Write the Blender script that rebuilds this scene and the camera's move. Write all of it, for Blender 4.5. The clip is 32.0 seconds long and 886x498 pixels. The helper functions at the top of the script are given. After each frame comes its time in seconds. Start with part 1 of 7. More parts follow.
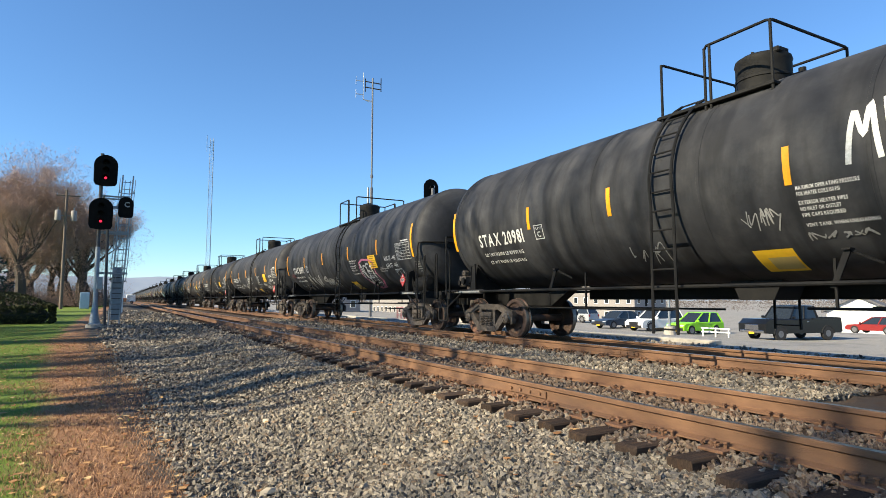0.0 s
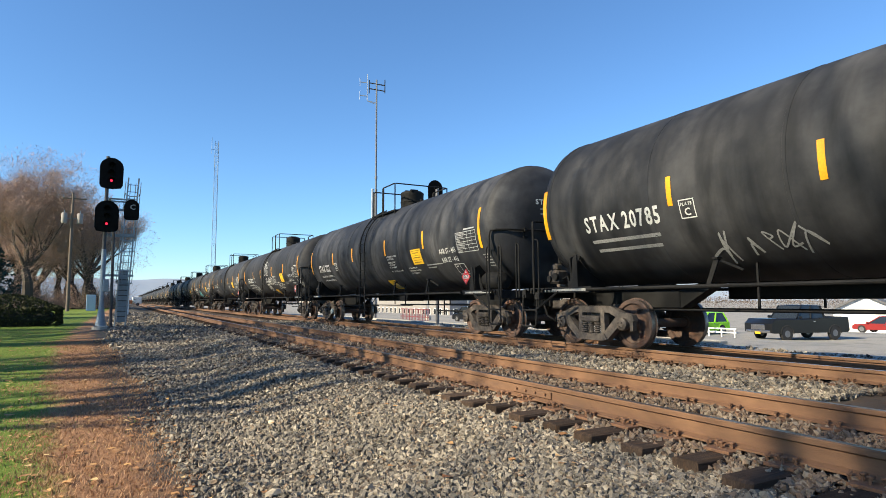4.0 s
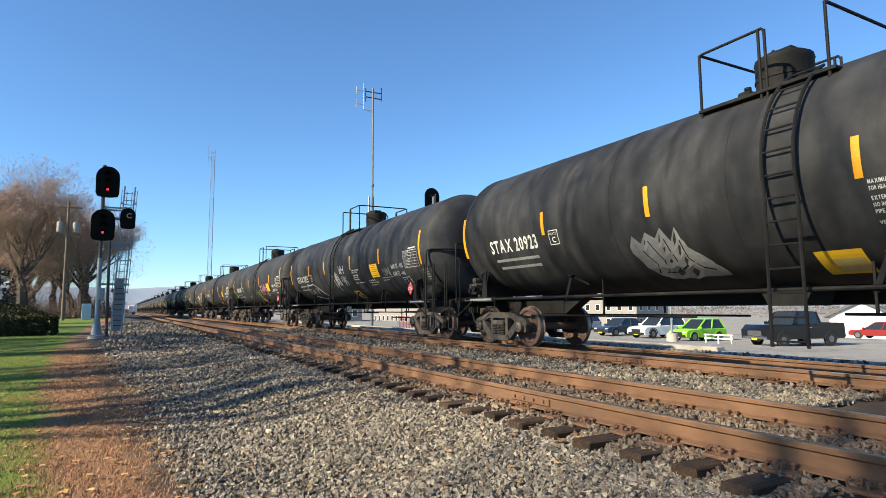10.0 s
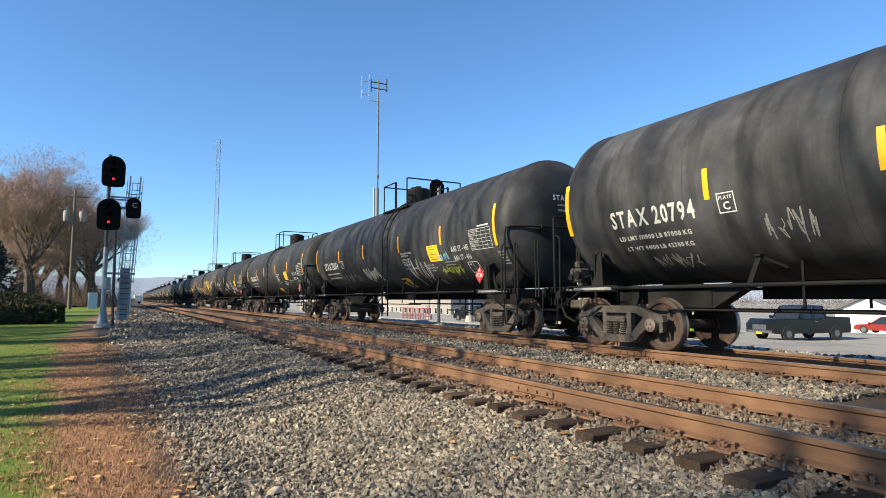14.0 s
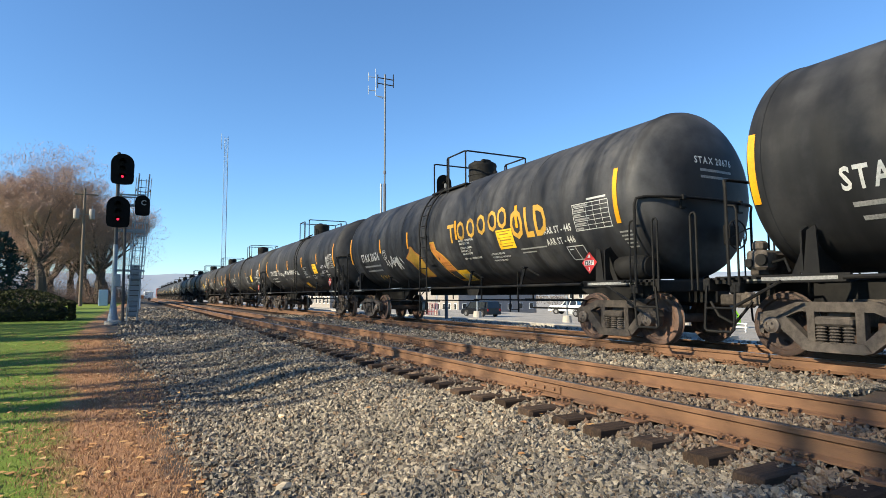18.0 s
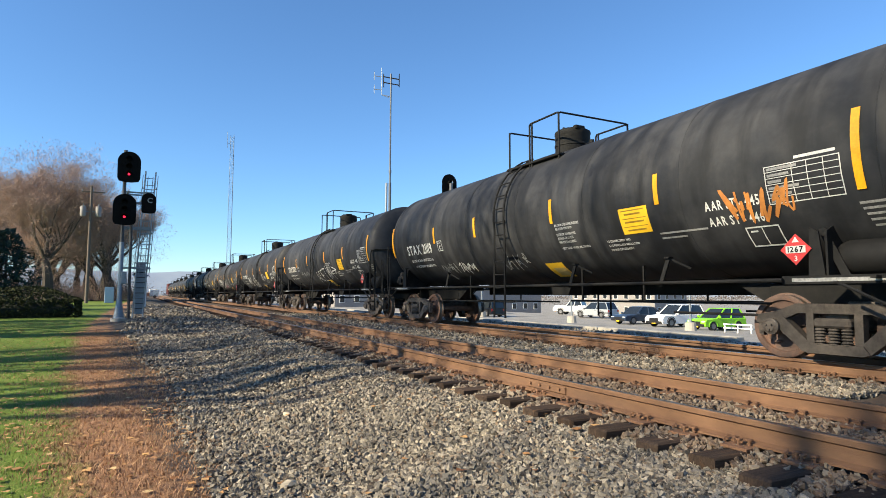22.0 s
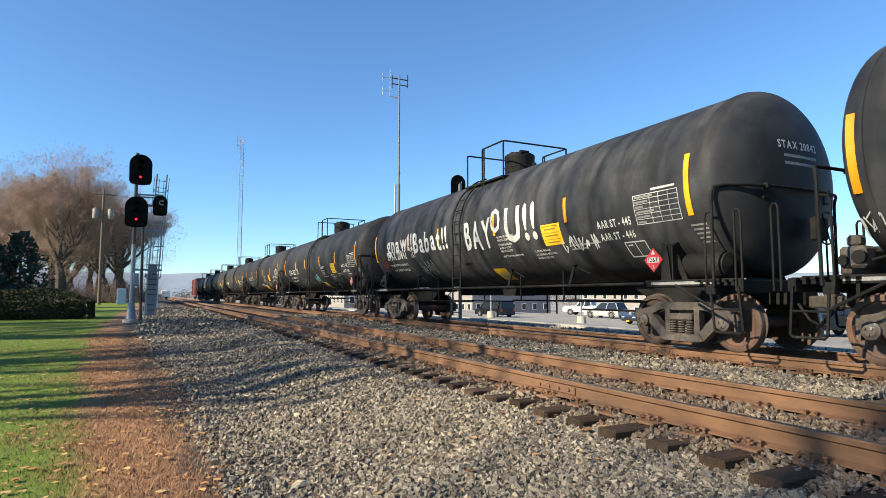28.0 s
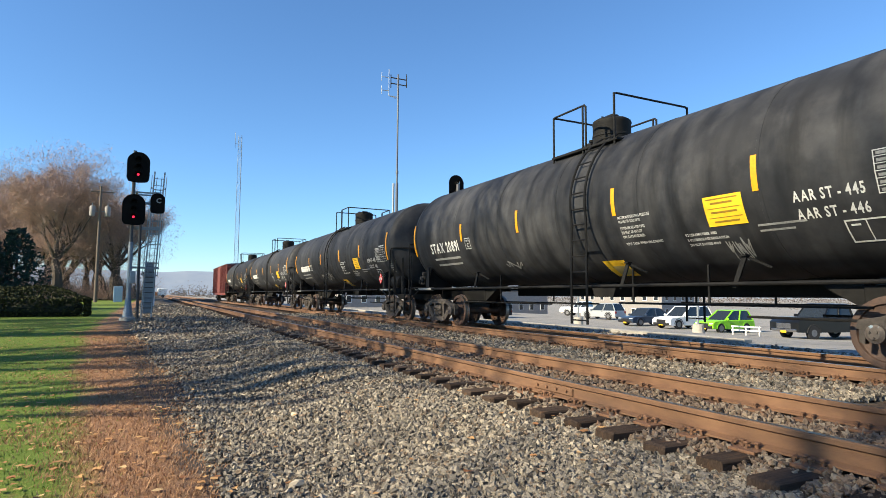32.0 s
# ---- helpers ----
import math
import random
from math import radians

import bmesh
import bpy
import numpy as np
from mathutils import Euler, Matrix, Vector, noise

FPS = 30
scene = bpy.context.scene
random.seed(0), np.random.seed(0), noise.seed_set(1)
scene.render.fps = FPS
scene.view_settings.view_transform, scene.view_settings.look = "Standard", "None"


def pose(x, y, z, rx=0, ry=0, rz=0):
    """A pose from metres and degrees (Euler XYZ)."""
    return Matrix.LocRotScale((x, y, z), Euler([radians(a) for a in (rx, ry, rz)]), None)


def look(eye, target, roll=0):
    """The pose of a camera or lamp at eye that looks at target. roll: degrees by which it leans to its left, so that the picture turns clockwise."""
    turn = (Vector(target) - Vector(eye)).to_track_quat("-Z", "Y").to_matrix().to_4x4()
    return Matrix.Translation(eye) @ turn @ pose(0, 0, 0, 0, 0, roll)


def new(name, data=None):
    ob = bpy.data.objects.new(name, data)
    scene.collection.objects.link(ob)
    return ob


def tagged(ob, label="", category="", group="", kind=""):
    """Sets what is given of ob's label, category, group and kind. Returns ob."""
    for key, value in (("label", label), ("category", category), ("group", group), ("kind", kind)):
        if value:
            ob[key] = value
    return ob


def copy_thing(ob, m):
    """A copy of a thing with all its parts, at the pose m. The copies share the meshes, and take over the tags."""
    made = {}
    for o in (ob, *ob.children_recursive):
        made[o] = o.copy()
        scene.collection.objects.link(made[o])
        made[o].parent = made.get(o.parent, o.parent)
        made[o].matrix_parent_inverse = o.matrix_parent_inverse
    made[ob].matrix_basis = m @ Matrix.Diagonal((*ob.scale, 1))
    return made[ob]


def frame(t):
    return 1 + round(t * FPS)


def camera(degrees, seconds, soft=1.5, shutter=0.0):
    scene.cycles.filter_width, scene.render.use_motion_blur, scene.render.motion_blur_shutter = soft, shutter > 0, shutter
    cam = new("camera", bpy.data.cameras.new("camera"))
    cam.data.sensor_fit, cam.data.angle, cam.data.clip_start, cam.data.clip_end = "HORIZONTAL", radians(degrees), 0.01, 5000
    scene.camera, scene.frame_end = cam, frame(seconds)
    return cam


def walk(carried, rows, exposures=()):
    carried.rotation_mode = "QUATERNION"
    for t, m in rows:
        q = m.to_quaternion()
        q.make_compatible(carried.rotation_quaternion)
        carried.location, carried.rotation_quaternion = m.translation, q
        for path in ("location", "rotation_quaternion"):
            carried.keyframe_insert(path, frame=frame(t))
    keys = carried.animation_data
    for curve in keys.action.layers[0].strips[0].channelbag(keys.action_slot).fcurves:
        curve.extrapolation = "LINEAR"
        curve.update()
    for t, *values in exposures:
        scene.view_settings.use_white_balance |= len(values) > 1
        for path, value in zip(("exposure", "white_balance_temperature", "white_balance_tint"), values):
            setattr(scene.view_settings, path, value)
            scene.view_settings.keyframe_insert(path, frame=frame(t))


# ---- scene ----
# ---- camera: a phone held by hand beside the line; rails run along +Y, rail top is z = 0 ----
# seconds, heading right of the rails, tilt up, lean, eye x, y, z
VIEW = [
    (0, 28.871, 4.940, 0.008, 0.002, 0.000, 0.985),
    (0.5, 28.792, 4.907, -0.062, 0.005, 0.007, 0.982),
    (1, 28.712, 4.858, -0.122, 0.006, 0.006, 0.982),
    (1.5, 28.708, 4.769, -0.126, 0.001, 0.002, 0.984),
    (2, 28.644, 4.751, -0.150, 0.008, 0.002, 0.984),
    (2.5, 28.590, 4.753, -0.158, 0.004, 0.000, 0.986),
    (3, 28.485, 4.859, -0.129, 0.004, -0.003, 0.983),
    (3.5, 28.413, 4.954, -0.207, 0.007, -0.001, 0.984),
    (5.5, 28.477, 5.230, -0.168, -0.005, -0.016, 0.984),
    (6, 28.439, 5.325, -0.225, -0.001, -0.017, 0.988),
    (6.5, 28.406, 5.490, 0.042, -0.001, -0.020, 0.988),
    (7, 28.387, 5.627, -0.027, -0.006, -0.016, 0.985),
    (7.5, 28.426, 5.751, -0.115, -0.008, -0.015, 0.980),
    (8, 28.494, 5.658, -0.115, -0.013, -0.019, 0.989),
    (8.5, 28.501, 5.737, -0.016, -0.011, -0.016, 0.985),
    (9, 28.493, 5.744, -0.016, -0.003, -0.011, 0.984),
    (9.5, 28.598, 5.821, -0.020, -0.013, -0.015, 0.982),
    (10, 28.754, 5.765, -0.443, -0.012, -0.010, 0.983),
    (10.5, 28.654, 5.622, -0.075, 0.003, -0.001, 0.982),
    (11, 28.635, 5.463, 0.094, -0.000, -0.002, 0.987),
    (11.5, 28.590, 5.385, 0.204, -0.006, -0.005, 0.985),
    (12, 28.571, 5.355, 0.151, 0.000, 0.002, 0.980),
    (12.5, 28.455, 5.298, 0.115, -0.002, -0.001, 0.978),
    (13, 28.329, 5.219, -0.000, 0.000, 0.000, 0.983),
    (13.5, 28.305, 5.126, -0.037, 0.004, 0.002, 0.980),
    (14, 28.294, 4.945, -0.024, -0.003, -0.000, 0.983),
    (14.5, 28.263, 4.875, -0.139, 0.001, 0.001, 0.984),
    (16.5, 27.917, 4.661, -0.171, 0.005, 0.000, 0.986),
    (17, 27.860, 4.542, -0.129, -0.003, 0.004, 0.983),
    (17.5, 27.775, 4.509, -0.252, 0.002, 0.003, 0.982),
    (18, 27.553, 4.518, -0.250, 0.008, 0.003, 0.983),
    (18.5, 27.468, 4.579, -0.358, -0.004, -0.001, 0.982),
    (19, 27.335, 4.672, -0.314, 0.003, 0.004, 0.980),
    (19.5, 27.244, 4.782, -0.336, -0.000, -0.000, 0.986),
    (20, 27.182, 4.773, -0.312, -0.002, 0.001, 0.986),
    (20.5, 27.222, 4.751, -0.216, -0.008, -0.003, 0.985),
    (21, 27.154, 4.661, -0.116, -0.005, 0.004, 0.980),
    (21.5, 27.201, 4.501, -0.090, -0.007, 0.006, 0.986),
    (22, 27.099, 4.471, 0.145, 0.001, 0.013, 0.981),
    (22.5, 27.033, 4.468, 0.172, 0.002, 0.011, 0.986),
    (23, 26.954, 4.484, 0.130, 0.003, 0.010, 0.982),
    (23.5, 26.938, 4.454, 0.043, -0.002, 0.005, 0.986),
    (24, 26.810, 4.465, 0.068, -0.003, 0.003, 0.984),
    (24.5, 26.741, 4.517, 0.028, -0.004, 0.009, 0.986),
    (25, 26.645, 4.569, -0.140, -0.006, 0.004, 0.987),
    (25.5, 26.458, 4.677, -0.157, 0.006, 0.016, 0.983),
    (27.5, 26.214, 4.476, 0.072, -0.010, -0.007, 0.991),
    (28, 26.207, 4.526, -0.017, -0.008, -0.009, 0.987),
    (28.5, 26.144, 4.657, -0.088, -0.010, -0.013, 0.985),
    (29, 26.105, 4.695, -0.181, -0.001, -0.003, 0.982),
    (29.5, 26.125, 4.547, -0.158, -0.009, -0.004, 0.988),
    (30, 26.157, 4.475, 0.062, -0.018, -0.006, 0.984),
    (30.5, 26.308, 4.469, 0.330, -0.018, -0.002, 0.986),
    (31, 26.301, 4.532, 0.146, -0.014, -0.011, 0.985),
    (31.5, 26.301, 4.524, 0.142, -0.007, -0.010, 0.990),
    (32, 26.452, 4.524, 0.381, -0.018, -0.001, 0.989),
]


def view_pose(heading, tilt, lean, x, y, z):
    h, e = radians(heading), radians(tilt)
    way = Vector((math.sin(h) * math.cos(e), math.cos(h) * math.cos(e), math.sin(e)))
    return look((x, y, z), Vector((x, y, z)) + way * 10, lean)


cam = camera(74.02, 32.0, 0.5)
walk(cam, [(r[0], view_pose(*r[1:])) for r in VIEW])

# ---- world, sun, exposure ----
SUN_ELEVATION, SUN_FROM = 30.0, Vector((-0.99, -0.03, 0.0)).normalized()
world = bpy.data.worlds.new("sky")
scene.world = world
world.use_nodes = True
wt = world.node_tree
sky = wt.nodes.new("ShaderNodeTexSky")
sky.sky_type, sky.sun_disc = "NISHITA", False
sky.sun_elevation = radians(SUN_ELEVATION)
sky.sun_rotation = math.atan2(SUN_FROM.x, SUN_FROM.y)
sky.air_density, sky.dust_density, sky.ozone_density = 1.0, 0.05, 7.0
background = wt.nodes["Background"]
background.inputs["Strength"].default_value = 0.093
wt.links.new(sky.outputs[0], background.inputs[0])
sun = new("sun", bpy.data.lights.new("sun", "SUN"))
sun.data.energy, sun.data.angle, sun.data.color = 5.0, radians(0.6), (1.0, 0.825, 0.59)
sun_at = SUN_FROM * math.cos(radians(SUN_ELEVATION)) + Vector((0, 0, math.sin(radians(SUN_ELEVATION))))
sun.matrix_world = look(sun_at * 100, (0, 0, 0))
scene.view_settings.exposure = 1.15
scene.view_settings.use_white_balance = True
scene.view_settings.white_balance_temperature, scene.view_settings.white_balance_tint = 6200.0, 4.0

# ---- materials ----
def material(name, base, second=None, scale=6.0, rough=0.6, metal=0.0, bump=0.0, bump_scale=60.0, amount=0.6,
             third=None, third_scale=1.2, third_from=0.55, third_to=0.75, vary=0.0, stretch=(1, 1, 1), spec=0.5):
    """Two tones mixed by fine noise, a third laid over in larger patches, and a fine relief."""
    m = bpy.data.materials.new(name)
    m.use_nodes = True
    nt = m.node_tree
    n, l = nt.nodes, nt.links
    bsdf = n["Principled BSDF"]
    bsdf.inputs["Roughness"].default_value = rough
    bsdf.inputs["Metallic"].default_value = metal
    bsdf.inputs["Specular IOR Level"].default_value = spec
    coord = n.new("ShaderNodeTexCoord")
    mapping = n.new("ShaderNodeMapping")
    mapping.inputs["Scale"].default_value = stretch
    l.new(coord.outputs["Object"], mapping.inputs["Vector"])
    vec = mapping.outputs["Vector"]
    if vary:
        info = n.new("ShaderNodeObjectInfo")
        add = n.new("ShaderNodeVectorMath")
        mul = n.new("ShaderNodeMath")
        mul.operation = "MULTIPLY"
        mul.inputs[1].default_value = 40.0
        l.new(info.outputs["Random"], mul.inputs[0])
        l.new(vec, add.inputs[0])
        l.new(mul.outputs[0], add.inputs[1])
        vec = add.outputs[0]

    def noise_mix(a, b, sc, lo, hi, detail=6.0):
        tex = n.new("ShaderNodeTexNoise")
        tex.inputs["Scale"].default_value, tex.inputs["Detail"].default_value = sc, detail
        tex.inputs["Roughness"].default_value = 0.65
        l.new(vec, tex.inputs["Vector"])
        ramp = n.new("ShaderNodeMapRange")
        ramp.inputs["From Min"].default_value, ramp.inputs["From Max"].default_value = lo, hi
        l.new(tex.outputs["Fac"], ramp.inputs["Value"])
        mix = n.new("ShaderNodeMix")
        mix.data_type = "RGBA"
        l.new(ramp.outputs[0], mix.inputs["Factor"])
        for socket, value in ((mix.inputs["A"], a), (mix.inputs["B"], b)):
            if isinstance(value, tuple):
                socket.default_value = (*value, 1)
            else:
                l.new(value, socket)
        return mix.outputs["Result"]

    colour = noise_mix(base, second or tuple(c * (1 - 0.4 * amount) for c in base), scale, 0.35, 0.7)
    if third:
        colour = noise_mix(colour, third, third_scale, third_from, third_to)
    if vary:
        hsv = n.new("ShaderNodeHueSaturation")
        rng = n.new("ShaderNodeMapRange")
        rng.inputs["To Min"].default_value, rng.inputs["To Max"].default_value = 1 - vary, 1 + vary
        l.new(info.outputs["Random"], rng.inputs["Value"])
        l.new(rng.outputs[0], hsv.inputs["Value"])
        l.new(colour, hsv.inputs["Color"])
        colour = hsv.outputs[0]
    l.new(colour, bsdf.inputs["Base Color"])
    if bump:
        tex = n.new("ShaderNodeTexNoise")
        tex.inputs["Scale"].default_value, tex.inputs["Detail"].default_value = bump_scale, 5.0
        l.new(vec, tex.inputs["Vector"])
        b = n.new("ShaderNodeBump")
        b.inputs["Strength"].default_value, b.inputs["Distance"].default_value = bump, 0.01
        l.new(tex.outputs["Fac"], b.inputs["Height"])
        l.new(b.outputs[0], bsdf.inputs["Normal"])
    return m


def island_material(name, ramp_colours, rough=0.85, bump=0.3, bump_scale=90.0, spec=0.3, grain=0.35):
    """For loose heaps: every piece takes its own tone from the ramp."""
    m = bpy.data.materials.new(name)
    m.use_nodes = True
    n, l = m.node_tree.nodes, m.node_tree.links
    bsdf = n["Principled BSDF"]
    bsdf.inputs["Roughness"].default_value = rough
    bsdf.inputs["Specular IOR Level"].default_value = spec
    geo = n.new("ShaderNodeNewGeometry")
    ramp = n.new("ShaderNodeValToRGB")
    el = ramp.color_ramp.elements
    while len(el) < len(ramp_colours):
        el.new(0.5)
    for i, (e, c) in enumerate(zip(el, ramp_colours)):
        e.position, e.color = i / (len(ramp_colours) - 1), (*c, 1)
    l.new(geo.outputs["Random Per Island"], ramp.inputs[0])
    coord = n.new("ShaderNodeTexCoord")
    tex = n.new("ShaderNodeTexNoise")
    tex.inputs["Scale"].default_value, tex.inputs["Detail"].default_value = bump_scale, 4.0
    l.new(coord.outputs["Object"], tex.inputs["Vector"])
    mix = n.new("ShaderNodeMix")
    mix.data_type, mix.blend_type = "RGBA", "OVERLAY"
    mix.inputs["Factor"].default_value = grain
    l.new(ramp.outputs[0], mix.inputs["A"])
    l.new(tex.outputs["Fac"], mix.inputs["B"])
    l.new(mix.outputs["Result"], bsdf.inputs["Base Color"])
    b = n.new("ShaderNodeBump")
    b.inputs["Strength"].default_value, b.inputs["Distance"].default_value = bump, 0.01
    l.new(tex.outputs["Fac"], b.inputs["Height"])
    l.new(b.outputs[0], bsdf.inputs["Normal"])
    return m


def glow(name, colour, strength):
    m = material(name, colour)
    bsdf = m.node_tree.nodes["Principled BSDF"]
    bsdf.inputs["Emission Color"].default_value = (*colour, 1)
    bsdf.inputs["Emission Strength"].default_value = strength
    return m


def shade_streaked(name, base, dust, shade_streak):
    """Weathered tank paint: fine soot, large dull patches, streaks down the flank that mix grime with painted tree
    shadow.
    """
    m = material(name, base, tuple(c * 0.75 for c in base), scale=3.0, rough=0.62, spec=0.2, bump=0.08, bump_scale=14.0, vary=0.25,
                 third=dust, third_scale=0.6, third_from=0.42, third_to=0.74)
    n, l = m.node_tree.nodes, m.node_tree.links
    bsdf = n["Principled BSDF"]
    old = bsdf.inputs["Base Color"].links[0].from_socket
    coord, mapping, tex, rng, mix = (n.new("ShaderNodeTexCoord"), n.new("ShaderNodeMapping"), n.new("ShaderNodeTexNoise"),
                                     n.new("ShaderNodeMapRange"), n.new("ShaderNodeMix"))
    # broad upright bands: dirt streaks and tree shadow painted into the colour
    mapping.inputs["Scale"].default_value = (0.2, 1.5, 0.28)
    l.new(coord.outputs["Object"], mapping.inputs["Vector"])
    l.new(mapping.outputs[0], tex.inputs["Vector"])
    tex.inputs["Scale"].default_value, tex.inputs["Detail"].default_value = 2.0, 5.0
    rng.inputs["From Min"].default_value, rng.inputs["From Max"].default_value = 0.44, 0.66
    rng.inputs["To Max"].default_value = 0.8
    l.new(tex.outputs["Fac"], rng.inputs["Value"])
    mix.data_type = "RGBA"
    mix.inputs["B"].default_value = (*shade_streak, 1)
    l.new(rng.outputs[0], mix.inputs["Factor"])
    l.new(old, mix.inputs["A"])
    l.new(mix.outputs["Result"], bsdf.inputs["Base Color"])
    return m


tank_black = shade_streaked("tank_black", (0.029, 0.03, 0.034), (0.074, 0.074, 0.077), (0.012, 0.0125, 0.014))
frame_black = material("frame_black", (0.006, 0.006, 0.0065), (0.012, 0.0115, 0.011), scale=9, rough=0.75, third=(0.02, 0.017, 0.014), third_scale=2.2, third_from=0.6, spec=0.25)
truck_grime = material("truck_grime", (0.085, 0.073, 0.064), (0.04, 0.034, 0.03), scale=11, rough=0.8, bump=0.3, third=(0.15, 0.12, 0.098), third_scale=3, vary=0.3, spec=0.25)
bearing_paint = material("bearing_paint", (0.11, 0.09, 0.075), (0.07, 0.055, 0.045), scale=11, rough=0.7, third=(0.2, 0.26, 0.3), third_scale=0.9, third_from=0.6, third_to=0.62, vary=0.4)
wheel_rust = material("wheel_rust", (0.085, 0.05, 0.036), (0.045, 0.028, 0.022), scale=9, rough=0.75, bump=0.2, third=(0.16, 0.07, 0.035), third_scale=2.5, vary=0.45)
tread_steel = material("tread_steel", (0.3, 0.28, 0.26), (0.2, 0.18, 0.165), scale=20, rough=0.42, metal=0.8)
rail_rust = material("rail_rust", (0.172, 0.09, 0.045), (0.115, 0.058, 0.03), scale=14, rough=0.8, bump=0.35, bump_scale=160, third=(0.085, 0.05, 0.032), third_scale=1.3, stretch=(1, 0.25, 1))
rail_top_steel = material("rail_top_steel", (0.3, 0.27, 0.25), (0.22, 0.16, 0.12), scale=20, rough=0.35, metal=0.85, stretch=(1, 0.05, 1))
plate_rust = material("plate_rust", (0.17, 0.085, 0.042), (0.1, 0.052, 0.03), scale=30, rough=0.85, bump=0.4, vary=0.3)
tie_wood = material("tie_wood", (0.055, 0.037, 0.026), (0.022, 0.015, 0.011), scale=9, spec=0.2, rough=0.9, bump=0.8, bump_scale=22, vary=0.4, third=(0.11, 0.06, 0.03), third_scale=3, stretch=(0.5, 6, 3))
yellow_tape = material("yellow_tape", (0.85, 0.38, 0.005), (0.7, 0.3, 0.005), scale=30, rough=0.45, vary=0.15)
yellow_panel = material("yellow_panel", (0.85, 0.52, 0.02), (0.75, 0.43, 0.02), scale=5, rough=0.5, vary=0.15)
faded_yellow = material("faded_yellow", (0.55, 0.42, 0.16), (0.5, 0.36, 0.12), scale=6, rough=0.6)
white_paint = material("white_paint", (0.62, 0.62, 0.6), (0.42, 0.42, 0.4), scale=25, rough=0.6)
faded_white = material("faded_white", (0.3, 0.3, 0.29), (0.14, 0.14, 0.14), scale=30, rough=0.7)
dark_ink = material("dark_ink", (0.28, 0.17, 0.015), rough=0.6)
placard_red = material("placard_red", (0.55, 0.03, 0.03), (0.45, 0.03, 0.03), scale=8, rough=0.5)
spray_teal = material("spray_teal", (0.04, 0.27, 0.33), (0.06, 0.34, 0.4), scale=4, rough=0.5)
spray_pink = material("spray_pink", (0.5, 0.16, 0.26), (0.4, 0.1, 0.18), scale=9, rough=0.6)
spray_gold = material("spray_gold", (0.5, 0.3, 0.04), (0.4, 0.22, 0.03), scale=9, rough=0.6)
spray_orange = material("spray_orange", (0.5, 0.2, 0.04), (0.35, 0.13, 0.03), scale=9, rough=0.6)
spray_lime = material("spray_lime", (0.35, 0.42, 0.05), (0.25, 0.3, 0.05), scale=9, rough=0.6)
spray_blue = material("spray_blue", (0.22, 0.44, 0.52), (0.14, 0.32, 0.42), scale=9, rough=0.6)
spray_rust = material("spray_rust", (0.16, 0.03, 0.028), (0.09, 0.025, 0.024), scale=9, rough=0.7)
spray_grey = material("spray_grey", (0.2, 0.2, 0.205), (0.14, 0.14, 0.145), scale=9, rough=0.6)
signal_black = material("signal_black", (0.005, 0.005, 0.005), (0.008, 0.008, 0.008), scale=10, rough=0.95, spec=0.1)
galvanised = material("galvanised", (0.26, 0.29, 0.32), (0.19, 0.215, 0.24), scale=14, rough=0.5, metal=0.5)
antenna_steel = material("antenna_steel", (0.12, 0.125, 0.135), (0.09, 0.09, 0.1), scale=10, rough=0.5, metal=0.3)
signal_lens = glow("signal_lens", (0.8, 0.02, 0.06), 0.9)
case_brown = material("case_brown", (0.07, 0.066, 0.066), (0.05, 0.046, 0.046), scale=6, rough=0.7)
lens_dark = material("lens_dark", (0.006, 0.006, 0.007), rough=0.6, spec=0.1)
bumper_dark = material("bumper_dark", (0.02, 0.02, 0.022), rough=0.3)
concrete = material("concrete", (0.4, 0.37, 0.32), (0.3, 0.28, 0.245), scale=5, rough=0.9, bump=0.3, third=(0.28, 0.26, 0.23), third_scale=0.9)
pole_wood = material("pole_wood", (0.16, 0.125, 0.1), (0.1, 0.08, 0.065), scale=6, rough=0.9, bump=0.5, stretch=(4, 4, 0.5))
bark = material("bark", (0.06, 0.047, 0.038), (0.038, 0.03, 0.026), scale=8, rough=0.95, bump=0.6, stretch=(3, 3, 0.7))
cabinet_blue = material("cabinet_blue", (0.3, 0.42, 0.55), (0.25, 0.36, 0.48), scale=5, rough=0.5)
leaf_brown = island_material("leaf_brown", [(0.29, 0.215, 0.185), (0.36, 0.255, 0.215), (0.42, 0.26, 0.185), (0.22, 0.17, 0.15), (0.32, 0.25, 0.22), (0.4, 0.24, 0.15)], bump=0.1)
leaf_litter = island_material("leaf_litter", [(0.2, 0.09, 0.035), (0.38, 0.2, 0.08), (0.5, 0.3, 0.12), (0.28, 0.12, 0.05), (0.6, 0.42, 0.2)], bump=0.1)
needle_green = island_material("needle_green", [(0.012, 0.03, 0.025), (0.025, 0.05, 0.045), (0.02, 0.045, 0.03)], bump=0.1)
hedge_green = island_material("hedge_green", [(0.01, 0.013, 0.004), (0.04, 0.044, 0.009), (0.018, 0.023, 0.006)], bump=0.1)
grass_blades = island_material("grass_blades", [(0.05, 0.11, 0.012), (0.13, 0.2, 0.027), (0.18, 0.24, 0.042), (0.24, 0.25, 0.075)], bump=0.0, rough=0.7)
straw_blades = island_material("straw_blades", [(0.13, 0.067, 0.034), (0.4, 0.225, 0.12), (0.25, 0.13, 0.064), (0.5, 0.32, 0.18)], bump=0.0, rough=0.8)
# the darkest tones also stand in for shadow in the gaps between stones
stone_mix = island_material("stone_mix", [(0.026, 0.024, 0.021), (0.22, 0.19, 0.15), (0.085, 0.077, 0.067), (0.4, 0.345, 0.262), (0.15, 0.132, 0.108), (0.31, 0.262, 0.195), (0.04, 0.037, 0.033), (0.23, 0.165, 0.11)], bump=0.8)
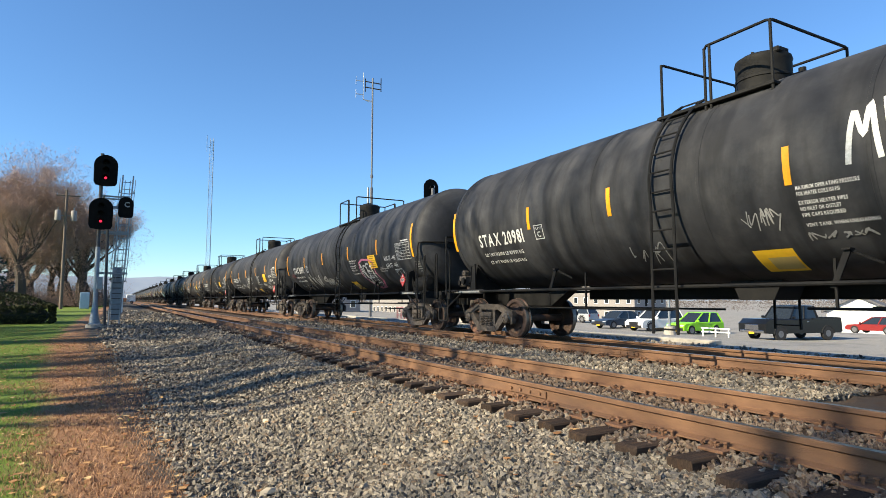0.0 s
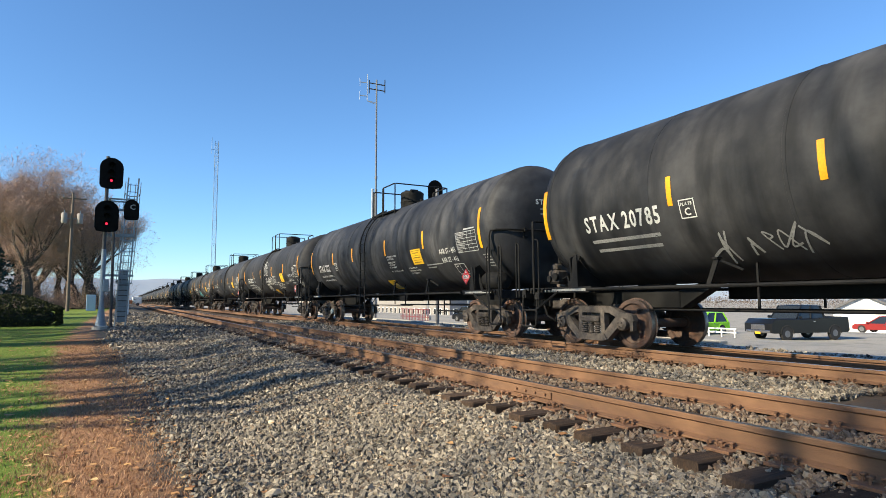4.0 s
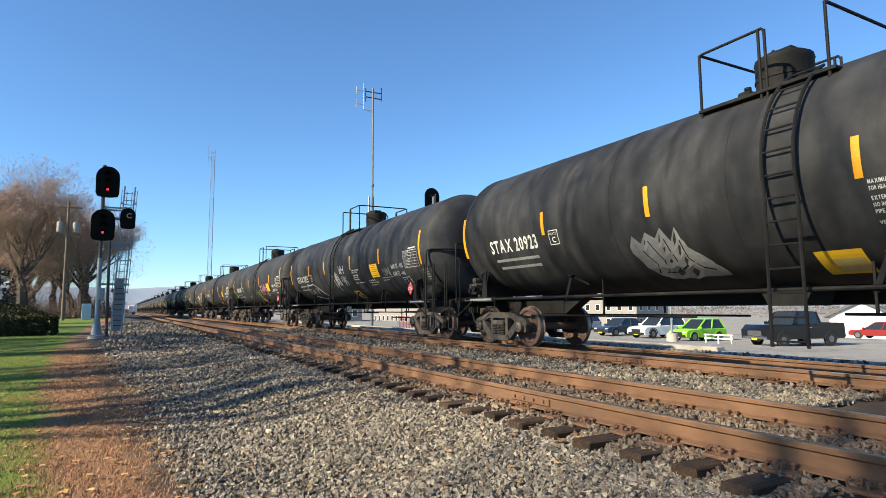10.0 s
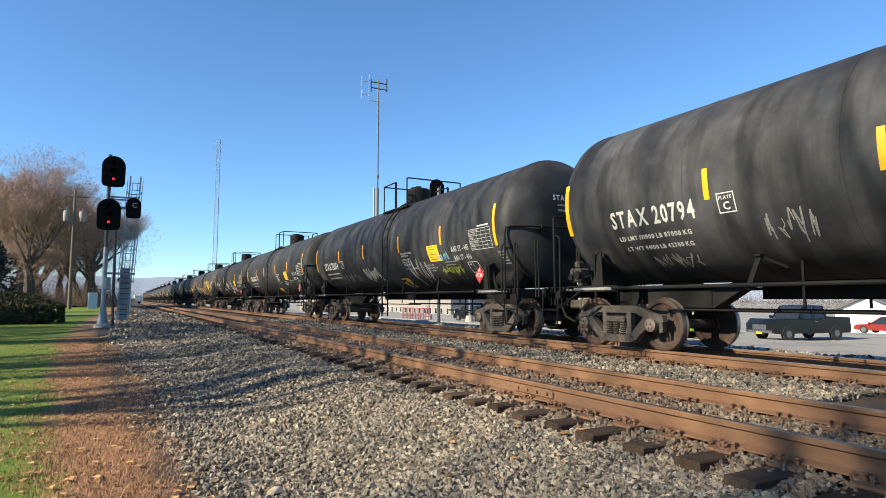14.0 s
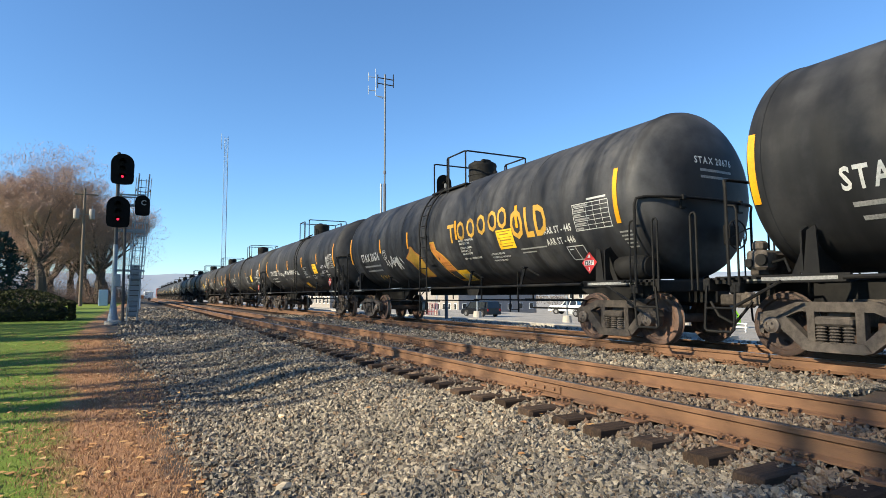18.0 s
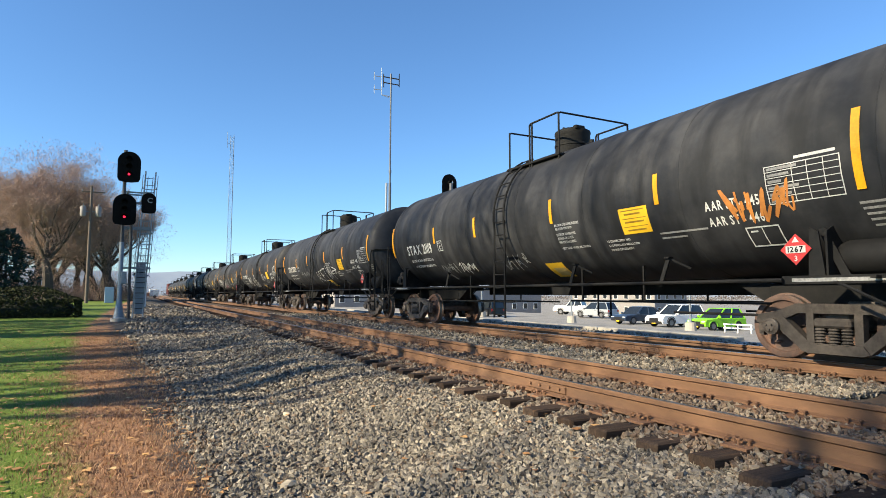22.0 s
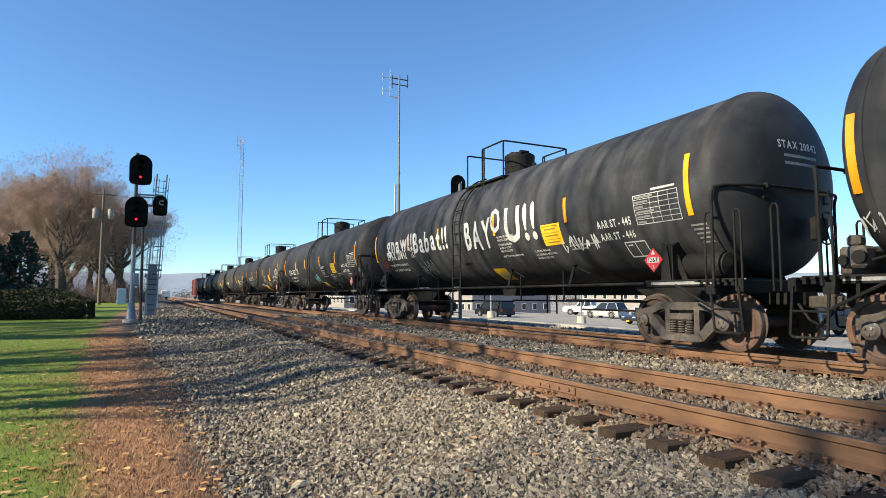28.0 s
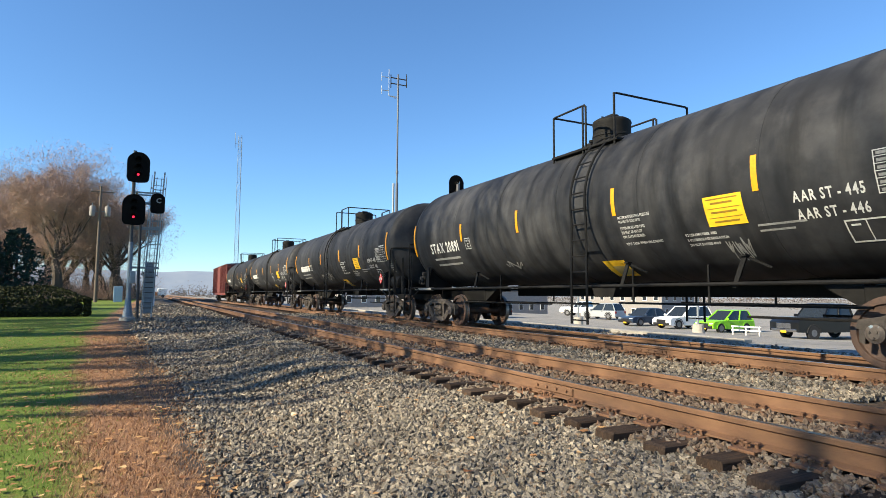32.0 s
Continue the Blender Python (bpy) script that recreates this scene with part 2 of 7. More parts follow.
stone_rusty = island_material("stone_rusty", [(0.06, 0.042, 0.032), (0.16, 0.115, 0.08), (0.11, 0.084, 0.066), (0.23, 0.19, 0.142), (0.12, 0.07, 0.045)], bump=0.6)
tyre_rubber = material("tyre_rubber", (0.02, 0.02, 0.021), rough=0.85)
wheel_alloy = material("wheel_alloy", (0.2, 0.2, 0.21), rough=0.45, metal=0.6)
car_glass = material("car_glass", (0.02, 0.025, 0.03), rough=0.06)
chrome = material("chrome", (0.6, 0.6, 0.6), rough=0.15, metal=1.0)
head_lamp = material("head_lamp", (0.6, 0.62, 0.64), rough=0.12)
tail_lamp = material("tail_lamp", (0.35, 0.02, 0.02), rough=0.2)
brick_red = material("brick_red", (0.27, 0.12, 0.085), (0.2, 0.085, 0.06), scale=12, rough=0.9, bump=0.3)
siding_grey = material("siding_grey", (0.27, 0.25, 0.235), (0.21, 0.195, 0.185), scale=3, rough=0.8)
siding_white = material("siding_white", (0.75, 0.75, 0.73), (0.66, 0.66, 0.64), scale=3, rough=0.6)
roof_grey = material("roof_grey", (0.12, 0.12, 0.125), (0.08, 0.08, 0.085), scale=8, rough=0.9)
boxcar_red = material("boxcar_red", (0.16, 0.035, 0.028), (0.11, 0.025, 0.022), scale=4, rough=0.6, third=(0.2, 0.07, 0.05), third_scale=1.2)
# the blue of distance haze is put into the ridge's own colour
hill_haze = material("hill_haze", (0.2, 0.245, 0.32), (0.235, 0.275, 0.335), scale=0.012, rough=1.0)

pale_stone = material("pale_stone", (0.5, 0.42, 0.3), (0.42, 0.34, 0.24), scale=20, rough=0.9, bump=0.3)
twig_brown = material("twig_brown", (0.2, 0.145, 0.12), (0.13, 0.095, 0.082), scale=3, rough=0.9)
needle_dark = material("needle_dark", (0.012, 0.016, 0.008), rough=0.95)
tower_grey = material("tower_grey", (0.2, 0.265, 0.36), (0.17, 0.23, 0.32), scale=1, rough=0.7)
safety_orange = material("safety_orange", (0.6, 0.2, 0.03), (0.5, 0.16, 0.03), scale=3, rough=0.5)
far_wood = island_material("far_wood", [(0.11, 0.092, 0.084), (0.14, 0.115, 0.1), (0.12, 0.105, 0.098), (0.15, 0.12, 0.1)], bump=0.0)
barrier_red = material("barrier_red", (0.2, 0.03, 0.035), (0.15, 0.025, 0.03), scale=6, rough=0.5)


def paint(name, colour, rough=0.28):
    m = material(name, colour, tuple(c * 0.92 for c in colour), scale=2, rough=rough, metal=0.0)
    m.node_tree.nodes["Principled BSDF"].inputs["Coat Weight"].default_value = 0.1
    m.node_tree.nodes["Principled BSDF"].inputs["Specular IOR Level"].default_value = 0.3
    return m


def ground_material():
    """Grass, straw, gravel and the paved yard, told apart by the distance from the line, with ragged borders."""
    m = bpy.data.materials.new("ground_cover")
    m.use_nodes = True
    n, l = m.node_tree.nodes, m.node_tree.links
    bsdf = n["Principled BSDF"]
    bsdf.inputs["Roughness"].default_value = 0.95
    bsdf.inputs["Specular IOR Level"].default_value = 0.2
    geo = n.new("ShaderNodeNewGeometry")
    sep = n.new("ShaderNodeSeparateXYZ")
    l.new(geo.outputs["Position"], sep.inputs[0])

    def tex(scale, detail=6.0):
        t = n.new("ShaderNodeTexNoise")
        t.inputs["Scale"].default_value, t.inputs["Detail"].default_value = scale, detail
        t.inputs["Roughness"].default_value = 0.7
        l.new(geo.outputs["Position"], t.inputs["Vector"])
        return t.outputs["Fac"]

    def mixed(a, b, fac):
        mix = n.new("ShaderNodeMix")
        mix.data_type = "RGBA"
        for socket, value in ((mix.inputs["A"], a), (mix.inputs["B"], b), (mix.inputs["Factor"], fac)):
            if isinstance(value, tuple):
                socket.default_value = (*value, 1)
            else:
                l.new(value, socket)
        return mix.outputs["Result"]

    def ranged(value, lo, hi):
        r = n.new("ShaderNodeMapRange")
        r.inputs["From Min"].default_value, r.inputs["From Max"].default_value = lo, hi
        l.new(value, r.inputs["Value"])
        return r.outputs[0]

    def ragged(scale, size, drift):
        """x, pushed to and fro by noise and drawn sideways with y."""
        a = n.new("ShaderNodeMath")
        a.operation = "MULTIPLY_ADD"
        l.new(tex(scale), a.inputs[0])
        a.inputs[1].default_value = size
        l.new(sep.outputs["X"], a.inputs[2])
        b = n.new("ShaderNodeMath")
        b.operation = "MULTIPLY_ADD"
        near_y = n.new("ShaderNodeMath")
        near_y.operation = "MINIMUM"
        near_y.inputs[1].default_value = 22.0
        l.new(sep.outputs["Y"], near_y.inputs[0])
        l.new(near_y.outputs[0], b.inputs[0])
        b.inputs[1].default_value = drift
        l.new(a.outputs[0], b.inputs[2])
        return b.outputs[0]

    fine, mid, coarse = tex(55), tex(6), tex(0.5)
    grass = mixed(mixed((0.065, 0.12, 0.015), (0.19, 0.24, 0.04), ranged(fine, 0.3, 0.7)), (0.2, 0.15, 0.06), ranged(mid, 0.55, 0.75))
    straw = mixed(mixed((0.18, 0.092, 0.048), (0.38, 0.215, 0.118), ranged(fine, 0.3, 0.7)), (0.15, 0.12, 0.05), ranged(mid, 0.55, 0.8))
    # kept dark under the loose stones: gap shadow is put into this colour
    gravel = mixed((0.035, 0.032, 0.03), (0.11, 0.1, 0.088), ranged(fine, 0.3, 0.7))
    gravel = mixed(gravel, (0.12, 0.1, 0.075), ranged(coarse, 0.5, 0.75))
    rusty = mixed(gravel, (0.1, 0.065, 0.045), ranged(mid, 0.35, 0.65))
    pale = mixed((0.4, 0.37, 0.32), (0.3, 0.28, 0.25), ranged(fine, 0.3, 0.7))
    yard = mixed(mixed((0.2, 0.19, 0.175), (0.36, 0.34, 0.31), ranged(fine, 0.25, 0.75)), (0.16, 0.155, 0.15), ranged(coarse, 0.5, 0.7))
    colour = mixed(grass, straw, ranged(ragged(0.9, 1.2, 0.075), 0.28, 0.62))
    colour = mixed(colour, gravel, ranged(ragged(1.6, 0.8, 0.08), 1.1, 1.35))
    colour = mixed(colour, rusty, ranged(sep.outputs["X"], 2.9, 3.6))
    colour = mixed(colour, pale, ranged(ragged(1.2, 0.8, 0.0), 10.8, 11.6))
    colour = mixed(colour, yard, ranged(ragged(0.8, 0.8, 0.0), 17.2, 17.6))
    l.new(colour, bsdf.inputs["Base Color"])
    bump = n.new("ShaderNodeBump")
    bump.inputs["Strength"].default_value, bump.inputs["Distance"].default_value = 0.6, 0.03
    l.new(fine, bump.inputs["Height"])
    l.new(bump.outputs[0], bsdf.inputs["Normal"])
    return m


ground_cover = ground_material()

# ---- mesh tools ----
class Shape:
    """Gathers vertices and faces of one mesh."""

    def __init__(self):
        self.v, self.f = [], []

    def add(self, verts, faces):
        o = len(self.v)
        self.v += [tuple(p) for p in verts]
        self.f += [tuple(i + o for i in f) for f in faces]
        return self

    def box(self, c, s, chamfer=0.0, turn=None):
        """A box by centre and size, with bevelled edges where a chamfer is given."""
        h = [d / 2 for d in s]
        k = min(chamfer, min(h) * 0.8)
        if k <= 0:
            pts = [Vector((x * h[0], y * h[1], z * h[2])) for x in (-1, 1) for y in (-1, 1) for z in (-1, 1)]
            faces = [(0, 1, 3, 2), (4, 6, 7, 5), (0, 4, 5, 1), (2, 3, 7, 6), (0, 2, 6, 4), (1, 5, 7, 3)]
        else:
            pts, index = [], {}
            for sx in (-1, 1):
                for sy in (-1, 1):
                    for sz in (-1, 1):
                        for a in range(3):
                            d = [h[0] - k, h[1] - k, h[2] - k]
                            d[a] = h[a]
                            index[sx, sy, sz, a] = len(pts)
                            pts.append(Vector((sx * d[0], sy * d[1], sz * d[2])))
            faces = []
            for a in range(3):
                b, c2 = (a + 1) % 3, (a + 2) % 3
                for s1 in (-1, 1):
                    ring = []
                    for u, w in ((-1, -1), (1, -1), (1, 1), (-1, 1)):
                        key = [0, 0, 0]
                        key[a], key[b], key[c2] = s1, u, w
                        ring.append(index[(*key, a)])
                    faces.append(tuple(ring if s1 > 0 else ring[::-1]))
                for u in (-1, 1):
                    for w in (-1, 1):
                        lo, hi = [0, 0, 0], [0, 0, 0]
                        lo[a], lo[b], lo[c2] = -1, u, w
                        hi[a], hi[b], hi[c2] = 1, u, w
                        ring = [index[(*lo, b)], index[(*hi, b)], index[(*hi, c2)], index[(*lo, c2)]]
                        faces.append(tuple(ring if u * w > 0 else ring[::-1]))
            for sx in (-1, 1):
                for sy in (-1, 1):
                    for sz in (-1, 1):
                        ring = [index[sx, sy, sz, a] for a in range(3)]
                        faces.append(tuple(ring if sx * sy * sz > 0 else ring[::-1]))
        m = (turn or Matrix.Identity(3)).to_3x3()
        c = Vector(c)
        return self.add([m @ p + c for p in pts], faces)

    def rod(self, a, b, r, n=8, r2=None, caps=True):
        a, b = Vector(a), Vector(b)
        d = (b - a).normalized()
        u = d.orthogonal().normalized()
        w = d.cross(u)
        r2 = r if r2 is None else r2
        pts = [p + (u * math.cos(t) + w * math.sin(t)) * q for p, q in ((a, r), (b, r2)) for t in (2 * math.pi * i / n for i in range(n))]
        faces = [(i, (i + 1) % n, n + (i + 1) % n, n + i) for i in range(n)]
        if caps:
            faces += [tuple(range(n))[::-1], tuple(range(n, 2 * n))]
        return self.add(pts, faces)

    def pipe(self, path, r, n=6):
        """A bent pipe along a path."""
        path = [Vector(p) for p in path]
        rings, u = [], None
        for i, p in enumerate(path):
            d = (path[min(i + 1, len(path) - 1)] - path[max(i - 1, 0)]).normalized()
            u = d.orthogonal() if u is None else u - d * u.dot(d)
            u = d.orthogonal().normalized() if u.length < 1e-4 else u.normalized()
            w = d.cross(u)
            rr = r[i] if isinstance(r, (list, tuple)) else r
            rings.append([p + (u * math.cos(t) + w * math.sin(t)) * rr for t in (2 * math.pi * j / n for j in range(n))])
        faces = [(i * n + j, i * n + (j + 1) % n, (i + 1) * n + (j + 1) % n, (i + 1) * n + j) for i in range(len(path) - 1) for j in range(n)]
        faces += [tuple(range(n))[::-1], tuple(range((len(path) - 1) * n, len(path) * n))]
        return self.add([p for ring in rings for p in ring], faces)

    def lathe(self, profile, n=32, axis="y", centre=(0, 0, 0)):
        """profile: (radius, place along the axis)."""
        pts = []
        for r, h in profile:
            for j in range(n):
                t = 2 * math.pi * j / n
                a, b = r * math.cos(t), r * math.sin(t)
                p = {"x": (h, a, b), "y": (b, h, a), "z": (a, b, h)}[axis]
                pts.append((p[0] + centre[0], p[1] + centre[1], p[2] + centre[2]))
        faces = [(i * n + j, i * n + (j + 1) % n, (i + 1) * n + (j + 1) % n, (i + 1) * n + j) for i in range(len(profile) - 1) for j in range(n)]
        return self.add(pts, faces)

    def prism(self, outline, depth, plane="yz", at=0.0):
        """An outline (a convex or simple polygon) given thickness: plane yz runs along x, xz along y, xy along z."""
        put = {"yz": lambda p, d: (d, p[0], p[1]), "xz": lambda p, d: (p[0], d, p[1]), "xy": lambda p, d: (p[0], p[1], d)}[plane]
        n = len(outline)
        pts = [put(p, at) for p in outline] + [put(p, at + depth) for p in outline]
        faces = [tuple(range(n)), tuple(range(n, 2 * n))[::-1]] + [(i, n + i, n + (i + 1) % n, (i + 1) % n) for i in range(n)]
        return self.add(pts, faces)

    def mesh(self, name, mat, smooth=False):
        me = bpy.data.meshes.new(name)
        me.from_pydata(self.v, [], self.f)
        bm = bmesh.new()
        bm.from_mesh(me)
        bmesh.ops.recalc_face_normals(bm, faces=bm.faces)
        bm.to_mesh(me)
        bm.free()
        me.materials.append(mat)
        if smooth:
            me.polygons.foreach_set("use_smooth", [True] * len(me.polygons))
            me.set_sharp_from_angle(angle=radians(40))
        return me


def thing(name, at=(0, 0, 0), turn=0.0, label="", category="", group="", kind=""):
    ob = new(name)
    ob.empty_display_size = 0.2
    ob.matrix_basis = pose(*at, 0, 0, turn)
    return tagged(ob, label, category, group, kind)


def part(name, shape, mat, parent, label="", at=None, smooth=False):
    """One mesh under a thing or a part; shape may be a ready mesh."""
    ob = new(name, shape if isinstance(shape, bpy.types.Mesh) else shape.mesh(name, mat, smooth))
    ob.parent = parent
    if at is not None:
        ob.location = at
    return tagged(ob, label)


def whole(name, shape, mat, label="", category="", kind="", at=None, smooth=False, group=""):
    ob = new(name, shape if isinstance(shape, bpy.types.Mesh) else shape.mesh(name, mat, smooth))
    if at is not None:
        ob.location = at
    return tagged(ob, label, category, group, kind)


def smoothstep(a, b, x):
    t = np.clip((x - a) / (b - a), 0, 1)
    return t * t * (3 - 2 * t)


# ---- letters: the built-in font, each glyph cut into strips so that it can bend round a tank ----
GLYPHS = {}


def load_glyphs(chars):
    for ch in chars:
        cu = bpy.data.curves.new("glyph", "FONT")
        cu.body, cu.size, cu.resolution_u, cu.offset = ch, 1.0, 2, 0.024
        ob = new("glyph", cu)
        GLYPHS[ch] = ob
    dg = bpy.context.evaluated_depsgraph_get()
    for ch in chars:
        ob = GLYPHS[ch]
        me = bpy.data.meshes.new_from_object(ob.evaluated_get(dg))
        bm = bmesh.new()
        bm.from_mesh(me)
        if bm.verts:
            for k in range(1, 6):
                geom = bm.verts[:] + bm.edges[:] + bm.faces[:]
                bmesh.ops.bisect_plane(bm, geom=geom, plane_co=(0, k * 0.125, 0), plane_no=(0, 1, 0))
            bm.verts.index_update()
        xs = [v.co.x for v in bm.verts] or [0, 0.3]
        GLYPHS[ch] = ([(v.co.x, v.co.y) for v in bm.verts], [tuple(v.index for v in f.verts) for f in bm.faces], min(xs), max(xs))
        bm.free()
        data = ob.data
        bpy.data.objects.remove(ob)
        bpy.data.curves.remove(data)
        bpy.data.meshes.remove(me)


def text_plan(text, height, width=None):
    """Flat letters: points (along, up) and faces; capitals are as high as asked, the line as wide."""
    pts, faces, x = [], [], 0.0
    k = height / 0.69
    for ch in text:
        if ch == " ":
            x += 0.3 * k
            continue
        gv, gf, lo, hi = GLYPHS[ch]
        o = len(pts)
        pts += [(x + (a - lo) * k, b * k) for a, b in gv]
        faces += [tuple(i + o for i in f) for f in gf]
        x += (hi - lo) * k + 0.125 * k
    total = x - 0.125 * k
    if width:
        pts = [(a * width / total, b) for a, b in pts]
    return pts, faces



load_glyphs("ABCDEFGHIJKLMNOPQRSTUVWXYZ0123456789abdegnotw!.-/")
# ---- the tank car ----
RAIL_TOP = 0.04
TRACK_NEAR, TRACK_FAR = 4.97, 9.63
TANK_R, TANK_Z = 1.64, 2.935
# the tank sits a little towards one end of its frame
TANK_NEAR, TANK_BACK, HEAD_DEEP = 8.04, 7.68, 0.52
WHEEL_R = 0.48


def on_tank(along, up, lift=0.006):
    """The place on the near flank at height up (metres over rail) and along the car."""
    s = max(-1.0, min(1.0, (up - TANK_Z) / TANK_R))
    r = TANK_R + lift
    return (-r * math.sqrt(1 - s * s), along, TANK_Z + r * s)


def arc_up(up0, d):
    """Height reached d metres along the tank's skin from height up0."""
    a = math.asin(max(-1, min(1, (up0 - TANK_Z) / TANK_R))) + d / TANK_R
    return TANK_Z + TANK_R * math.sin(max(-1.5, min(1.5, a)))


def flank_patch(y0, y1, up, tall, lift=0.006, skew=0.0, ny=1, nz=6):
    """A sheet on the flank: y0 its left end, y1 its right, up its foot."""
    s = Shape()
    pts = [on_tank(y0 + (y1 - y0) * i / ny + skew * j / nz, arc_up(up, tall * j / nz), lift) for j in range(nz + 1) for i in range(ny + 1)]
    w = ny + 1
    return s.add(pts, [(j * w + i, j * w + i + 1, (j + 1) * w + i + 1, (j + 1) * w + i) for j in range(nz) for i in range(ny)])


def flank_text(text, y0, up, height, width=None, lift=0.006, slope=0.0, wobble=0.0):
    """Letters on the flank; they run towards -y, as one reads them from beside the line."""
    pts, faces = text_plan(text, height, width)
    s = Shape()
    return s.add([on_tank(y0 - a, arc_up(up, b + slope * a + wobble * math.sin(a * 5.1)), lift) for a, b in pts], faces)


def flank_stroke(points, width, lift=0.007):
    """A brush line through points (along, up)."""
    s = Shape()
    pts, faces = [], []
    fine = []
    for (a0, b0), (a1, b1) in zip(points, points[1:]):
        n = max(1, int(math.hypot(a1 - a0, b1 - b0) / 0.12))
        fine += [(a0 + (a1 - a0) * i / n, b0 + (b1 - b0) * i / n) for i in range(n)]
    fine.append(points[-1])
    for i, (a, b) in enumerate(fine):
        p, q = fine[max(i - 1, 0)], fine[min(i + 1, len(fine) - 1)]
        d = math.hypot(q[0] - p[0], q[1] - p[1]) or 1
        nx, ny = -(q[1] - p[1]) / d * width / 2, (q[0] - p[0]) / d * width / 2
        pts += [on_tank(a + nx, b + ny, lift), on_tank(a - nx, b - ny, lift)]
    for i in range(len(fine) - 1):
        faces.append((2 * i, 2 * i + 1, 2 * i + 3, 2 * i + 2))
    return s.add(pts, faces)


def bars(rows, lift=0.006):
    """Unreadable lines of print: (left, right, foot, height) each."""
    s = Shape()
    for y0, y1, up, tall in rows:
        p = flank_patch(y0, y1, up, tall, lift, nz=1)
        s.add(p.v, p.f)
    return s


def curved_panel(outline_rows, lift):
    s = Shape()
    n = len(outline_rows)
    pts = []
    for (a0, a1, up) in outline_rows:
        pts += [on_tank(a0, up, lift), on_tank(a1, up, lift)]
    return s.add(pts, [(2 * i, 2 * i + 1, 2 * i + 3, 2 * i + 2) for i in range(n - 1)])


def tank_shell():
    """Barrel with dished heads, plate seams standing a little proud."""
    near, back = [], []
    for k in range(15):
        t = k / 14 * math.pi / 2
        near.append((TANK_R * math.sin(t) ** 0.94 + 0.001, -TANK_NEAR - HEAD_DEEP * math.cos(t)))
        back.append((TANK_R * math.sin(t) ** 0.94 + 0.001, TANK_BACK + HEAD_DEEP * math.cos(t)))
    rings = [(-TANK_NEAR + 0.02, 0.012), (-TANK_NEAR + 0.1, 0.012), (-TANK_NEAR + 0.11, 0.0)]
    for y in (-4.9, -2.45, 0.0, 2.45, 4.9):
        rings += [(y - 0.03, 0.0), (y - 0.025, 0.006), (y + 0.025, 0.006), (y + 0.03, 0.0)]
    rings += [(TANK_BACK - 0.11, 0.0), (TANK_BACK - 0.1, 0.012), (TANK_BACK - 0.02, 0.012)]
    prof = near + [(TANK_R + d, y) for y, d in rings] + back[::-1]
    return Shape().lathe(prof, 72, "y", (0, 0, TANK_Z))


def build_truck(car, y):
    """Bolster with side frames, springs, bearings and two wheelsets."""
    truck = part("truck", Shape().box((0, 0, 0.62), (1.9, 0.36, 0.26), 0.03).box((0, 0, 0.82), (0.5, 0.5, 0.16), 0.02), truck_grime, car,
                 "grimy cast steel truck bolster", (0, y, 0))
    for side in (-1, 1):
        x0 = side * 1.0 - 0.06
        s = Shape()
        # top chord, two slanting legs, spring seat and jaws, leaving the windows open
        s.prism([(-1.16, 0.58), (-1.12, 0.7), (-0.84, 0.75), (-0.52, 0.87), (0.52, 0.87), (0.84, 0.75), (1.12, 0.7), (1.16, 0.58), (1.02, 0.56), (0.8, 0.6), (0.5, 0.73), (-0.5, 0.73), (-0.8, 0.6), (-1.02, 0.56)], 0.12, "yz", x0)
        for e in (-1, 1):
            s.prism([(e * 0.92, 0.6), (e * 0.72, 0.68), (e * 0.33, 0.3), (e * 0.36, 0.2), (e * 0.46, 0.2)], 0.14, "yz", x0 - 0.01)
            s.prism([(e * 0.38, 0.78), (e * 0.27, 0.78), (e * 0.27, 0.3), (e * 0.38, 0.28)], 0.13, "yz", x0 - 0.005)
            s.prism([(e * 1.12, 0.64), (e * 1.12, 0.4), (e * 1.05, 0.38), (e * 1.03, 0.6)], 0.1, "yz", x0 + 0.01)
            s.prism([(e * 0.75, 0.66), (e * 0.75, 0.42), (e * 0.67, 0.4), (e * 0.65, 0.6)], 0.1, "yz", x0 + 0.01)
        s.prism([(-0.46, 0.2), (-0.38, 0.31), (0.38, 0.31), (0.46, 0.2), (0.36, 0.17), (-0.36, 0.17)], 0.2, "yz", x0 - 0.04)
        s.box((x0 + 0.05, 0, 0.6), (0.24, 0.5, 0.13), 0.03)
        part("side_frame", s, truck_grime, truck, "dusty brown cast side frame")
        if side < 0:
            for k in (-0.18, 0.0, 0.18):
                coil = [(0.05, 0.3)]
                for j in range(5):
                    coil += [(0.05, 0.318 + j * 0.042), (0.076, 0.339 + j * 0.042)]
                part("spring", Shape().lathe(coil + [(0.05, 0.53)], 10, "z", (x0 - 0.01, k, 0)), truck_grime, truck, "grimy coil spring")
        for e in (-1, 1):
            cap = Shape().lathe([(0.001, -0.09), (0.075, -0.085), (0.1, -0.06), (0.125, -0.05), (0.125, 0.06), (0.001, 0.07)], 16, "x", (side * 1.07 if side > 0 else -1.07, e * 0.889, WHEEL_R + RAIL_TOP))
            for j in range(3):
                t = j * 2.094 + 0.5
                cap.rod((side * 1.18, e * 0.889 + 0.05 * math.cos(t), WHEEL_R + RAIL_TOP + 0.05 * math.sin(t)), (side * 1.1, e * 0.889 + 0.05 * math.cos(t), WHEEL_R + RAIL_TOP + 0.05 * math.sin(t)), 0.016, 6)
            part("bearing_cap", cap, bearing_paint, truck, "round roller bearing cap", smooth=True)
    for e in (-1, 1):
        part("wheelset", WHEELSET, wheel_rust, truck, "rust-brown steel wheels on an axle", (0, e * 0.889, WHEEL_R + RAIL_TOP))
    brake = Shape().box((0, 0.42, 0.5), (1.5, 0.08, 0.14), 0.02).box((0, -0.42, 0.5), (1.5, 0.08, 0.14), 0.02)
